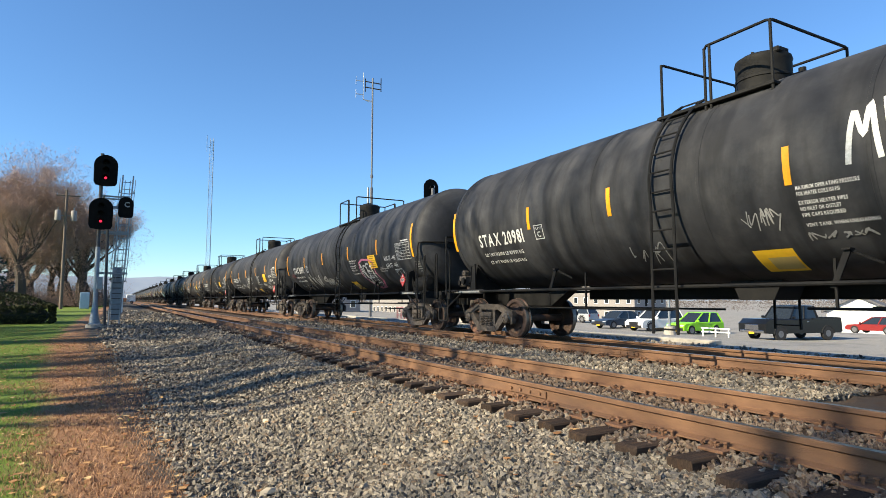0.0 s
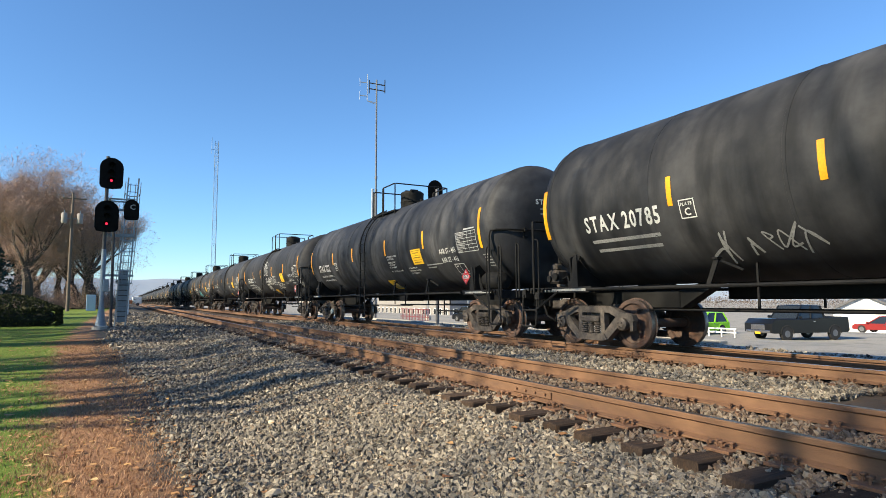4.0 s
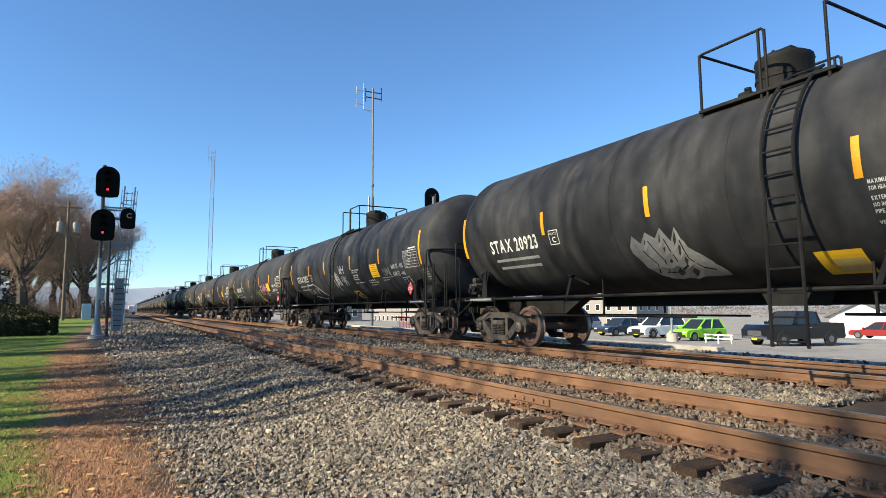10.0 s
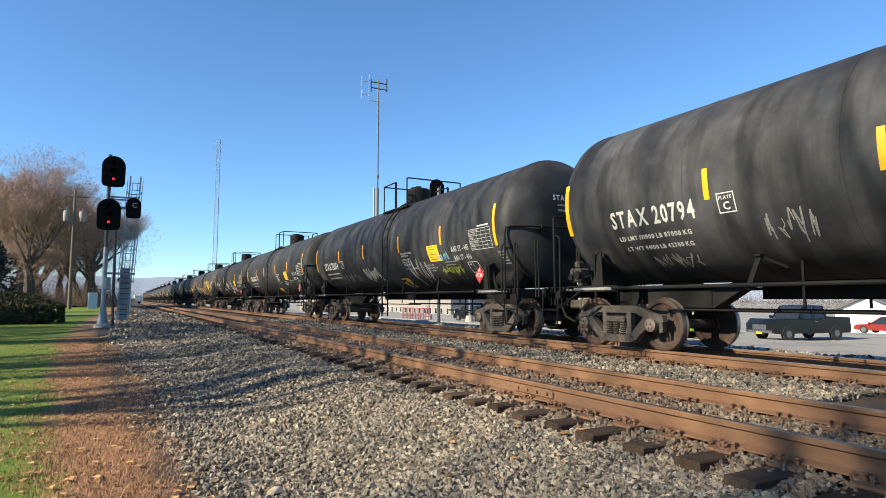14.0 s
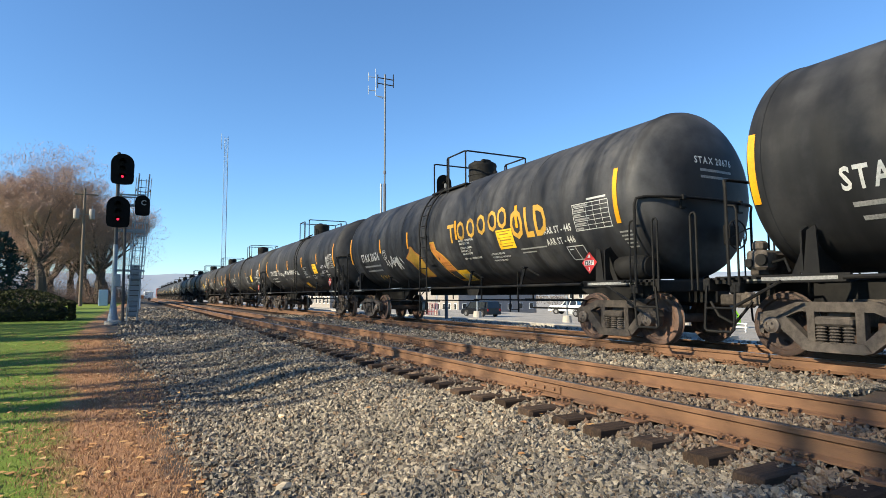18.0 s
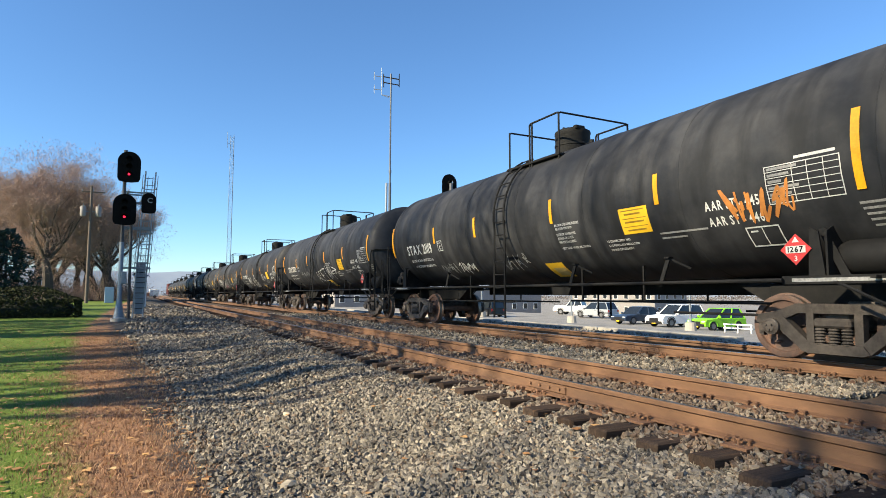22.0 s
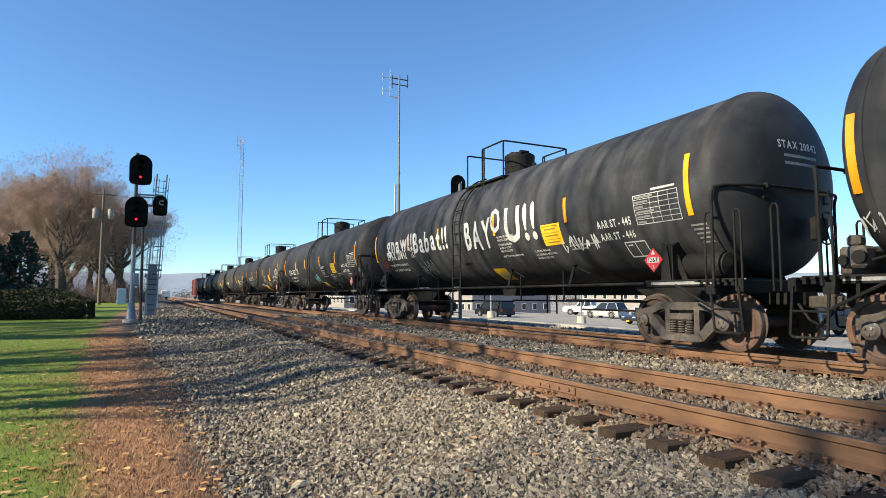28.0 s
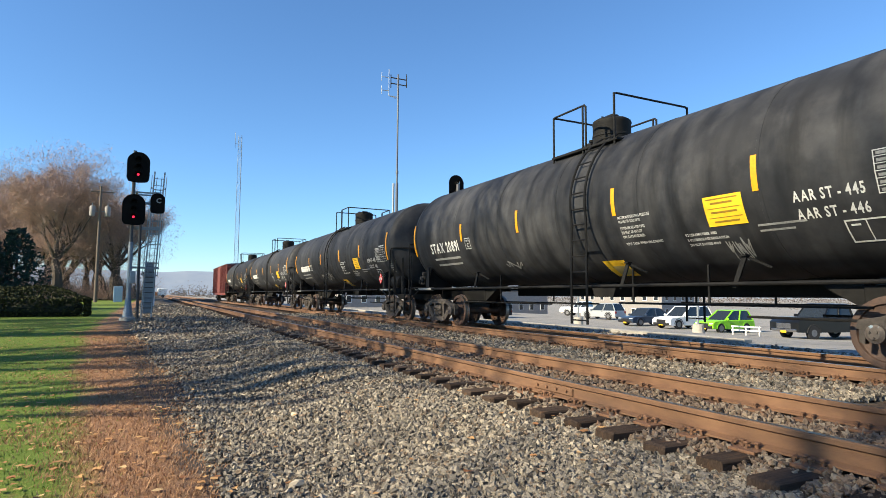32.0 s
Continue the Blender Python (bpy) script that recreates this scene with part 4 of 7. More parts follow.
def build_rail(x):
    s = Shape()
    ys = [-40.0, 0, 10, 20, 40, 80, 160, 320, 700]
    n = len(RAIL)
    pts = [(x + a, y, RAIL_TOP + b) for y in ys for a, b in RAIL]
    faces = [(i * n + j, i * n + (j + 1) % n, (i + 1) * n + (j + 1) % n, (i + 1) * n + j) for i in range(len(ys) - 1) for j in range(n)]
    s.add(pts, faces)
    me = s.mesh("rail", rail_rust)
    me.materials.append(rail_top_steel)
    for p in me.polygons:
        if p.normal.z > 0.7 and p.center.z > RAIL_TOP - 0.02:
            p.material_index = 1
    return tagged(new("rail", me), "rust-brown steel rail with a worn bright head", "rail", "rails of the two tracks", "structure")


for c in (TRACK_NEAR, TRACK_FAR):
    for d in (-0.7525, 0.7525):
        build_rail(c + d)

# ---- the train ----
LEFT_MARK, PITCH = 13.80 - 7.68, 18.16


def train_run(t):
    """How far the train has come by t seconds."""
    return 14.555 * t + 0.00194 * t * t


# slack in the couplings, metres
SLACK = {10: -0.12, 11: -0.05, 16: -0.08, 22: 0.05, 15: 0.06, 19: 0.05, 23: -0.08, 24: -0.04}


def car_start(i):
    return LEFT_MARK + PITCH * i + SLACK.get(i, 0.0)


CAR_FLIPPED = [0, 1, 1, 0, 0, 0, 1, 0, 1, 0, 1, 0, 1, 0, 0, 0, 1, 0, 0, 0, 1, 0, 0, 0, 0, 0, 1, 0, 1, 0]
first, turned, moved = build_car(False, 0.0), build_car(True, -0.33), build_car(False, 0.1)
CARS = []
for i, f in enumerate(CAR_FLIPPED):
    base = turned if f else moved if i in (0, 24) else first
    at = pose(TRACK_FAR, car_start(i), 0)
    if base in CARS:
        CARS.append(copy_thing(base, at))
    else:
        base.matrix_basis = at
        CARS.append(base)

# ---- signals ----
def signal_head(parent, at, w, h, lit, name="signal_head", plain=False):
    x, y, z = at
    s = Shape()
    n = 24
    out = []
    r = w / 2
    for k in range(n):
        t = 2 * math.pi * k / n
        cx, cz = r * math.cos(t), r * math.sin(t)
        if cz < 0:
            # squarer foot with rounded corners
            q = max(abs(math.cos(t)), abs(math.sin(t))) ** 0.45
            out.append((x + cx / q, z + cz / q * 0.6 - (h / 2 - r * 0.6)))
        else:
            out.append((x + cx, z + cz + h / 2 - r))
    s.prism(out, 0.03, "xz", y)
    head = part(name, s, signal_black, parent, "black oval signal background")
    part("lamp_case", Shape().box((x, y + 0.2, z), (w * 0.5, 0.3, h * 0.7), 0.05), signal_black, head)
    for k, dz in enumerate(() if plain else (0.25, 0.0, -0.25)):
        zz = z + dz * h * 0.95
        part("lens", Shape().lathe([(0.001, -0.02), (0.04, -0.012), (0.05, 0.0)], 16, "y", (x, y - 0.012, zz)), signal_lens if k == 2 and lit else lens_dark, head,
             "glowing red lens" if k == 2 and lit else "dark lens", smooth=True)
        hood = Shape()
        pts = []
        for j in range(13):
            t = radians(-20 + j * 220 / 12)
            for d in (0.0, -0.26 * (0.35 + 0.65 * math.sin(max(0.0, min(math.pi, t))))):
                pts.append((x + 0.11 * math.cos(t), y + d, zz + 0.11 * math.sin(t)))
        hood.add(pts, [(2 * j, 2 * j + 1, 2 * j + 3, 2 * j + 2) for j in range(12)])
        part("hood", hood, signal_black, head, "black sun hood")
    return head


def build_signal():
    sx, sy, g = -0.78, 27.2, float(ground_height(-0.78, 27.2))
    sig = thing("railway_signal", (sx, sy, g), 0, "grey steel signal mast with black heads showing red", "railway signal")
    part("footing", Shape().lathe([(0.001, -0.1), (0.3, -0.1), (0.3, 0.1), (0.22, 0.14)], 16, "z").box((0, 0, 0.12), (0.44, 0.44, 0.06), 0.01), concrete, sig, "concrete footing")
    part("mast", Shape().lathe([(0.001, 0.1), (0.2, 0.12), (0.13, 0.6), (0.09, 1.0), (0.085, 3.2), (0.001, 3.22)], 16, "z"), galvanised, sig, "grey tapered steel mast foot", smooth=True)
    part("upper_mast", Shape().rod((0, 0, 3.1), (0, 0, 7.0), 0.07, 12), case_brown, sig, "dark weathered upper mast", smooth=True)
    part("conduit", Shape().rod((0.34, 0.5, 0.0), (0.3, 0.3, 4.4), 0.055, 8), case_brown, sig, "dark cable conduit beside the mast")
    part("mast_cabinet", Shape().box((0.12, 0.0, 1.75), (0.2, 0.3, 0.5), 0.02), galvanised, sig)
    signal_head(sig, (0.15, -0.22, 6.28), 0.85, 1.28, True)
    signal_head(sig, (0.05, -0.22, 4.52), 0.85, 1.28, True)
    signal_head(sig, (0.92, -0.1, 4.85), 0.56, 0.86, False, plain=True)
    pts, faces = text_plan("C", 0.2)
    part("letter", Shape().add([(0.86 + a, -0.112, 4.87 + b) for a, b in pts], faces), faded_white, sig, "pale letter on the small head")
    part("head_arm", Shape().box((0.45, 0.1, 4.85), (0.9, 0.08, 0.1), 0.01).box((0.05, -0.03, 6.2), (0.12, 0.28, 0.1)).box((0.02, -0.03, 4.5), (0.12, 0.28, 0.1)), galvanised, sig)
    # service ladder, leaning outwards, with its cage and landings
    def reach(z):
        return 0.46 + 0.3 * z / 6.4

    ly = 1.6
    for w in (0.0, 0.4):
        part("ladder_rail", Shape().rod((reach(0.0) + w, ly, 0.0), (reach(6.5) + w, ly, 6.5), 0.032, 6), galvanised, sig)
    for k in range(20):
        z = 0.3 + k * 0.31
        part("ladder_rung", Shape().rod((reach(z), ly, z), (reach(z) + 0.4, ly, z), 0.014, 6), galvanised, sig)
    ring = ((-0.06, 0.0), (-0.1, 0.4), (0.1, 0.7), (0.3, 0.7), (0.5, 0.4), (0.46, 0.0))
    for z in (1.9, 2.45, 3.3, 3.8, 4.35, 5.2, 5.8):
        part("cage_hoop", Shape().pipe([(reach(z) + p, ly + q, z) for p, q in ring], 0.022, 6), galvanised, sig)
    for p, q in ring[1:5]:
        part("cage_bar", Shape().rod((reach(1.9) + p, ly + q, 1.9), (reach(6.4) + p, ly + q, 6.4), 0.016, 6), galvanised, sig)
    for z in (2.2, 3.9, 5.4):
        part("landing", Shape().box((0.5, 0.8, z), (1.1, 0.08, 0.06)).box((0.55, 1.5, z), (1.1, 0.08, 0.06)).box((0.1, 1.15, z), (0.08, 0.8, 0.05)), galvanised, sig)
    case = part("case", Shape().box((0.72, 2.6, 1.35), (0.4, 0.4, 2.3), 0.02), galvanised, sig, "grey upright steel case behind the ladder")
    for k in range(9):
        part("louvre", Shape().box((0.72, 2.385, 0.45 + k * 0.23), (0.36, 0.03, 0.04)), case_brown, case)
    return sig


build_signal()


def build_far_signal():
    x, y = 15.6, 29.5
    g = float(ground_height(x, y))
    sig = thing("railway_signal", (x, y, g), 0, "tall signal mast seen over the train, black oval head", "railway signal")
    part("footing", Shape().lathe([(0.001, -0.1), (0.45, -0.1), (0.35, 0.25), (0.001, 0.3)], 16, "z"), concrete, sig)
    part("mast", Shape().rod((0, 0, 0.2), (0, 0, 8.0), 0.1, 14), antenna_steel, sig, smooth=True)
    head = signal_head(sig, (0, 0.2, 7.6), 0.95, 1.95, False)
    part("white_marker", Shape().prism([(-0.1, 6.9), (0.06, 6.9), (0.2, 8.2), (0.08, 8.2)], 0.02, "xz", 0.15), siding_white, head, "pale slanted plate")
    return sig


build_far_signal()

# ---- numbers, weights and spray paint, car by car ----
NUMBERS = ["20981", "20892", "21265", "20785", "2122", "20722", "21067", "20997", "20923", "21123", "20403", "20794", "20364", "20875", "20844", "20676", "21231", "21015",
           "21119", "20703", "20809", "20662", "20996", "20842", "21125", "20370", "20891", "", "", ""]
WEIGHTS = {0: "192000 87050 94000 42650", 1: "191900 87000 94100 42700", 2: "192400 87250 93500 42450", 4: "192300 87200 93700 42500", 6: "192600 87350 93400 42350",
           7: "192000 87050 94000 42650", 11: "191900 87000 94100 42700", 16: "192100 87100 93900 42600", 17: "192100 87100 93900 42600", 18: "192400 87250 93600 42450",
           19: "192600 87250 93600 42450", 20: "192400 87250 93600 42450", 23: "191800 86950 94200 42750", 24: "192600 87350 93400 42350"}


def on_head(x, z, lift=0.006):
    """The place on the tank head that faces the camera."""
    rr = min(0.98, math.hypot(x, z - TANK_Z) / TANK_R)
    return (x, -TANK_NEAR - HEAD_DEEP * math.sqrt(1 - rr ** 2.13) - lift, z)


def head_text(text, x0, z0, height, width=None):
    pts, faces = text_plan(text, height, width)
    return Shape().add([on_head(x0 + a, z0 + b) for a, b in pts], faces)


def word(car, text, y0, y1, up0, up1, mat, wobble=0.0, slope=0.0, label="hand-sprayed lettering"):
    part("spray_word", flank_text(text, y0, up0, up1 - up0, y0 - y1, 0.009, slope, wobble), mat, car, label)


# hand-drawn capitals as pen strokes on a grid 4 wide and 6 high
PEN = {"A": "00 16 26 40|03 33", "B": "00 06 36 45 33 03|33 42 41 30 00", "C": "45 36 16 05 01 10 30 41", "D": "00 06 26 44 42 20 00", "E": "46 06 00 40|03 33", "G": "45 26 06 01 10 30 42 22", "H": "06 00|46 40|03 43",
       "I": "26 20", "K": "06 00|46 03 40", "L": "06 00 40", "M": "00 16 23 36 40", "N": "00 06 40 46", "O": "16 05 01 10 30 41 45 36 16", "P": "00 06 36 45 43 32 02", "R": "00 06 36 45 33 03 40", "S": "45 36 16 05 13 33 41 30 10 01",
       "T": "06 46|26 20", "U": "06 01 10 30 41 46", "V": "06 20 46", "W": "06 10 24 30 46", "X": "06 40|00 46", "Y": "06 23 46|23 20", "Z": "06 46 00 40", "!": "26 22|21 20", ".": "10 11", "+": "23 21|12 32"}


def sprayed(car, text, y0, y1, up0, up1, mat, width=0.045, seed=0, label="hand-sprayed lettering"):
    """A word written in quick rounded strokes, one mesh a letter."""
    r = random.Random(seed + len(text))
    cell = (y0 - y1) / len(text)
    for k, ch in enumerate(text):
        if ch == " ":
            continue
        s = Shape()
        lift, grow_by, lean = r.uniform(-0.06, 0.06), r.uniform(0.9, 1.12), r.uniform(-0.05, 0.12)
        for line in PEN[ch].split("|"):
            knots = [(int(p[0]) / 4 * 0.84 + r.uniform(-0.04, 0.04), int(p[1]) / 6 + r.uniform(-0.05, 0.05)) for p in line.split()]
            knots = [knots[0]] + knots + [knots[-1]]
            pts = []
            for p0, p1, p2, p3 in zip(knots, knots[1:], knots[2:], knots[3:]):
                for q in range(5):
                    t = q / 5
                    pts.append(tuple(0.5 * (2 * p1[d] + 0.7 * (p2[d] - p0[d]) * t + (1.4 * p0[d] - 4.4 * p1[d] + 3.7 * p2[d] - 0.7 * p3[d]) * t * t + (2.4 * p1[d] - 0.7 * p0[d] - 2.4 * p2[d] + 0.7 * p3[d]) * t ** 3) for d in (0, 1)))
            pts.append(knots[-1])
            pts = [(y0 - cell * (k + a + lean * b), up0 + (up1 - up0) * (b * grow_by + lift)) for a, b in pts]
            f = flank_stroke(pts, width, 0.009 + 0.0004 * (k % 3))
            s.add(f.v, f.f)
        part("spray_letter", s, mat, car, label)


def scribble(car, y0, y1, up0, up1, mat, seed, width=0.05, loops=4, label="looping spray-paint tag"):
    """Quick hand-drawn strokes, letter by letter, through random turning points."""
    r = random.Random(seed)
    n = max(2, loops + 1)
    width = max(0.018, width * 0.62)
    cell = (y1 - y0) / n
    for k in range(n):
        lean = r.uniform(-0.15, 0.25)
        knots = []
        high = r.random() < 0.5
        for j in range(r.randrange(4, 7)):
            u = r.uniform(-0.1, 1.15)
            v = r.uniform(0.6, 1.0) if high else r.uniform(0.0, 0.4)
            if r.random() < 0.25:
                v = r.uniform(0.3, 0.7)
            high = not high
            knots.append((y0 + cell * (k + u + lean * v), up0 + (up1 - up0) * v))
        knots = [knots[0]] + knots + [knots[-1]]
        pts = []
        for p0, p1, p2, p3 in zip(knots, knots[1:], knots[2:], knots[3:]):
            for q in range(6):
                t = q / 6
                pts.append(tuple(0.5 * (2 * p1[d] + (p2[d] - p0[d]) * t + (2 * p0[d] - 5 * p1[d] + 4 * p2[d] - p3[d]) * t * t + (3 * p1[d] - p0[d] - 3 * p2[d] + p3[d]) * t ** 3) for d in (0, 1)))
        part("spray_stroke", flank_stroke(pts, width * (0.75 + 0.5 * r.random()), 0.009 + 0.0005 * k), mat, car, label)


def filled(car, outline, mat, edge=None, width=0.05, label="filled spray-paint piece"):
    """A filled spray-paint shape of rows (left, right, up), with an outline."""
    body = part("spray_fill", curved_panel(outline, 0.008), mat, car, label)
    if edge:
        ring = [(a, u) for a, b, u in outline] + [(b, u) for a, b, u in outline[::-1]]
        ring.append(ring[0])
        part("spray_outline", flank_stroke(ring, width, 0.011), edge, body)


def letter_strokes(car, strokes, mat, width=0.07, label="brushed block lettering"):
    for s in strokes:
        part("spray_stroke", flank_stroke(s, width, 0.01), mat, car, label)


for i, car in enumerate(CARS):
    number = NUMBERS[i]
    if number:
        mark = "STAX " + number
        part("car_number", flank_text(mark, 6.55, 2.32, 0.3, 1.85 if len(number) == 5 else 1.5, 0.008), white_paint, car, "white stencilled car number")
        part("end_number", head_text(mark, -0.42, 3.45, 0.13, 1.05), white_paint, car, "small white number on the tank head")
        if i in WEIGHTS:
            a, b, c, d = WEIGHTS[i].split()
            part("weight_stencil", flank_text("LD LMT " + a + " LB " + b + " KG", 6.48, 2.08, 0.085, 1.6), white_paint, car)
            part("weight_stencil", flank_text("LT WT " + c + " LB " + d + " KG", 6.4, 1.9, 0.085, 1.46), white_paint, car)
    else:
        part("car_number", bars([(6.55, 4.5, 2.32, 0.3)]), white_paint, car, "white stencilled mark")
    if i not in WEIGHTS:
        part("weight_stencil", bars([(6.48, 4.8, 2.1, 0.07)]), faded_white, car)
        part("weight_stencil", bars([(6.42, 4.85, 1.93, 0.07)]), faded_white, car)
    for k in range(2):
        part("capacity_stencil", Shape().add([on_head(-0.3, 3.3 - k * 0.13), on_head(0.15, 3.3 - k * 0.13), on_head(0.6, 3.3 - k * 0.13), on_head(0.6, 3.35 - k * 0.13), on_head(0.15, 3.35 - k * 0.13), on_head(-0.3, 3.35 - k * 0.13)],
                                             [(0, 1, 4, 5), (1, 2, 3, 4)]), faded_white, car)

W, FW = white_paint, faded_white
c = CARS
sprayed(c[0], "MW", -2.2, -3.1, 2.7, 3.4, W, 0.07, 1)
scribble(c[0], -0.59, -1.2, 1.95, 2.34, FW, 2, 0.025, 4)
scribble(c[0], -1.4, -2.3, 1.8, 1.92, FW, 3, 0.025, 5)
scribble(c[0], 1.8, 1.0, 1.6, 2.0, FW, 4, 0.02, 3)
letter_strokes(c[1], [[(-2.75, 1.95), (-2.9, 2.4), (-3.3, 2.5), (-3.9, 2.46), (-4.25, 2.35), (-4.15, 2.0), (-4.3, 1.7), (-3.9, 1.5), (-3.2, 1.46), (-2.95, 1.75), (-2.75, 1.95)]], spray_pink, 0.07, "pink spray outline round the letters")
sprayed(c[1], "ACET", -2.9, -4.1, 1.85, 2.3, W, 0.06, 5)
sprayed(c[1], "WH", -3.05, -3.6, 1.52, 1.78, W, 0.045, 6)
letter_strokes(c[1], [[(-3.55, 1.62), (-4.0, 1.66), (-3.85, 1.76)], [(-4.0, 1.66), (-3.85, 1.55)]], W, 0.03)
scribble(c[1], 4.4, 2.7, 1.5, 2.25, FW, 5, 0.12, 4, "smeared pale paint")
scribble(c[1], 2.2, 0.4, 1.5, 2.1, FW, 6, 0.12, 4, "smeared pale paint")
scribble(c[1], -4.7, -5.15, 1.96, 2.2, FW, 7, 0.025, 4)
scribble(c[1], 7.2, 6.5, 2.1, 2.4, spray_rust, 8, 0.05, 3, "faint red spray paint")
scribble(c[1], 6.4, 4.6, 1.55, 1.8, FW, 9, 0.03, 6)
scribble(c[2], 4.9, 3.56, 1.75, 2.15, W, 10, 0.035, 5)
scribble(c[2], 3.3, 2.95, 1.95, 2.2, W, 11, 0.03, 2)
scribble(c[2], 2.9, 1.3, 1.45, 2.25, W, 12, 0.025, 4)
scribble(c[2], 1.29, -0.47, 1.95, 2.7, W, 13, 0.04, 6)
scribble(c[2], 0.24, -0.35, 1.6, 1.92, W, 14, 0.03, 5)
scribble(c[2], -1.6, -2.6, 1.6, 2.3, FW, 15, 0.03, 5)
scribble(c[2], -3.93, -5.75, 1.55, 1.95, W, 16, 0.022, 6)
scribble(c[3], -4.6, -5.8, 1.6, 1.9, spray_lime, 17, 0.045, 6)
scribble(c[3], -3.2, -4.4, 1.75, 1.9, spray_blue, 18, 0.03, 5)
scribble(c[3], 0.96, -0.28, 1.7, 2.0, W, 19, 0.035, 5)
scribble(c[3], 4.1, 2.15, 1.55, 2.1, FW, 20, 0.05, 5)
sprayed(c[5], "MMU", 0.6, -0.39, 2.65, 3.4, W, 0.03, 21)
sprayed(c[5], "BENBREO", 0.55, -1.41, 2.08, 2.42, W, 0.038, 22)
sprayed(c[5], "PMA", 0.53, -0.25, 1.68, 2.0, W, 0.04, 23)
sprayed(c[5], "ZELO", -2.3, -3.5, 1.82, 2.16, W, 0.03, 24)
scribble(c[5], 5.2, 3.5, 1.55, 2.2, W, 24, 0.035, 5)
scribble(c[5], -7.1, -7.75, 1.6, 2.2, W, 25, 0.035, 4)
scribble(c[6], 1.46, 0.74, 1.7, 2.2, FW, 26, 0.02, 6, "thin sketched figure in pale paint")
# columns of the teal piece: along, foot, top
TEAL = [(4.2, 1.52, 1.75), (3.95, 1.5, 2.2), (3.84, 1.5, 2.31), (3.66, 1.49, 2.08), (3.5, 1.45, 2.16), (3.33, 1.46, 2.3), (3.2, 1.52, 2.1), (3.05, 1.46, 2.36), (2.9, 1.45, 2.1), (2.77, 1.43, 2.39),
        (2.68, 1.44, 2.16), (2.56, 1.48, 2.43), (2.42, 1.55, 2.32), (2.23, 1.45, 2.42), (2.2, 1.43, 2.22), (2.07, 1.43, 2.28), (1.98, 1.44, 1.98), (1.8, 1.45, 2.02), (1.7, 1.47, 1.72), (1.4, 1.5, 1.6)]
fill = Shape()
for (a0, l0, h0), (a1, l1, h1) in zip(TEAL, TEAL[1:]):
    for j in range(4):
        fill.add([on_tank(a0, l0 + (h0 - l0) * j / 4, 0.008), on_tank(a1, l1 + (h1 - l1) * j / 4, 0.008), on_tank(a1, l1 + (h1 - l1) * (j + 1) / 4, 0.008), on_tank(a0, l0 + (h0 - l0) * (j + 1) / 4, 0.008)], [(0, 1, 2, 3)])
teal = part("spray_fill", fill, spray_teal, c[7], "teal graffiti piece with white edges")
ring = [(a0, h) for a0, l, h in TEAL] + [(a0, l) for a0, l, h in TEAL[::-1]]
part("spray_outline", flank_stroke(ring + ring[:1], 0.045, 0.011), W, teal)
letter_strokes(c[7], [[(3.9, 1.75), (3.55, 1.85), (3.7, 1.65), (3.85, 1.62), (3.5, 1.55)], [(3.35, 2.15), (3.25, 1.8), (3.0, 1.75), (3.1, 1.55)], [(3.0, 2.15), (2.8, 1.75), (2.95, 1.55)], [(2.75, 2.2), (2.65, 1.8), (2.5, 1.62)],
                      [(2.5, 2.1), (2.3, 2.0), (2.2, 1.9)], [(2.5, 1.75), (2.2, 1.62), (1.95, 1.7)]], W, 0.025)
SILVER = [(2.15, 1.98, 2.08), (2.02, 1.7, 2.27), (1.87, 1.56, 2.12), (1.7, 1.5, 2.3), (1.52, 1.48, 2.18), (1.36, 1.5, 2.34), (1.22, 1.47, 2.1), (1.06, 1.5, 2.32), (0.95, 1.5, 1.98), (0.72, 1.5, 1.8), (0.52, 1.5, 1.56)]
fill = Shape()
for (a0, l0, h0), (a1, l1, h1) in zip(SILVER, SILVER[1:]):
    for j in range(4):
        fill.add([on_tank(a0, l0 + (h0 - l0) * j / 4, 0.008), on_tank(a1, l1 + (h1 - l1) * j / 4, 0.008), on_tank(a1, l1 + (h1 - l1) * (j + 1) / 4, 0.008), on_tank(a0, l0 + (h0 - l0) * (j + 1) / 4, 0.008)], [(0, 1, 2, 3)])
part("spray_fill", fill, spray_grey, c[8], "silver graffiti piece")
letter_strokes(c[8], [[(1.9, 2.0), (1.75, 1.75), (1.85, 1.6)], [(1.7, 2.15), (1.55, 1.8), (1.65, 1.6), (1.5, 1.6)], [(1.35, 2.15), (1.3, 1.8), (1.4, 1.6), (1.15, 1.7)], [(1.05, 2.1), (1.05, 1.8), (0.9, 1.65), (0.7, 1.6)]], signal_black, 0.022, "black strokes over silver paint")
letter_strokes(c[9], [[(5.3, 2.0), (5.1, 2.2), (4.6, 2.15), (4.2, 2.2), (3.6, 1.95), (3.0, 1.5), (3.5, 1.52), (4.1, 1.5), (4.7, 1.6), (5.1, 1.65), (5.3, 2.0)]], W, 0.05)
scribble(c[9], 4.9, 3.7, 1.65, 2.05, FW, 28, 0.06, 3)
scribble(c[9], 0.93, 0.1, 1.7, 2.6, W, 29, 0.05, 3)
sprayed(c[9], "WH", 0.0, -0.6, 2.45, 2.75, W, 0.045, 4)
scribble(c[9], -0.1, -0.7, 1.95, 2.4, W, 30, 0.03, 4)
scribble(c[9], -4.6, -5.2, 2.1, 2.5, FW, 31, 0.03, 5)
scribble(c[10], 5.2, 4.15, 1.72, 2.15, W, 32, 0.03, 5)
scribble(c[10], -2.6, -3.8, 1.95, 2.65, spray_pink, 33, 0.06, 6, "salmon-pink spray tag")
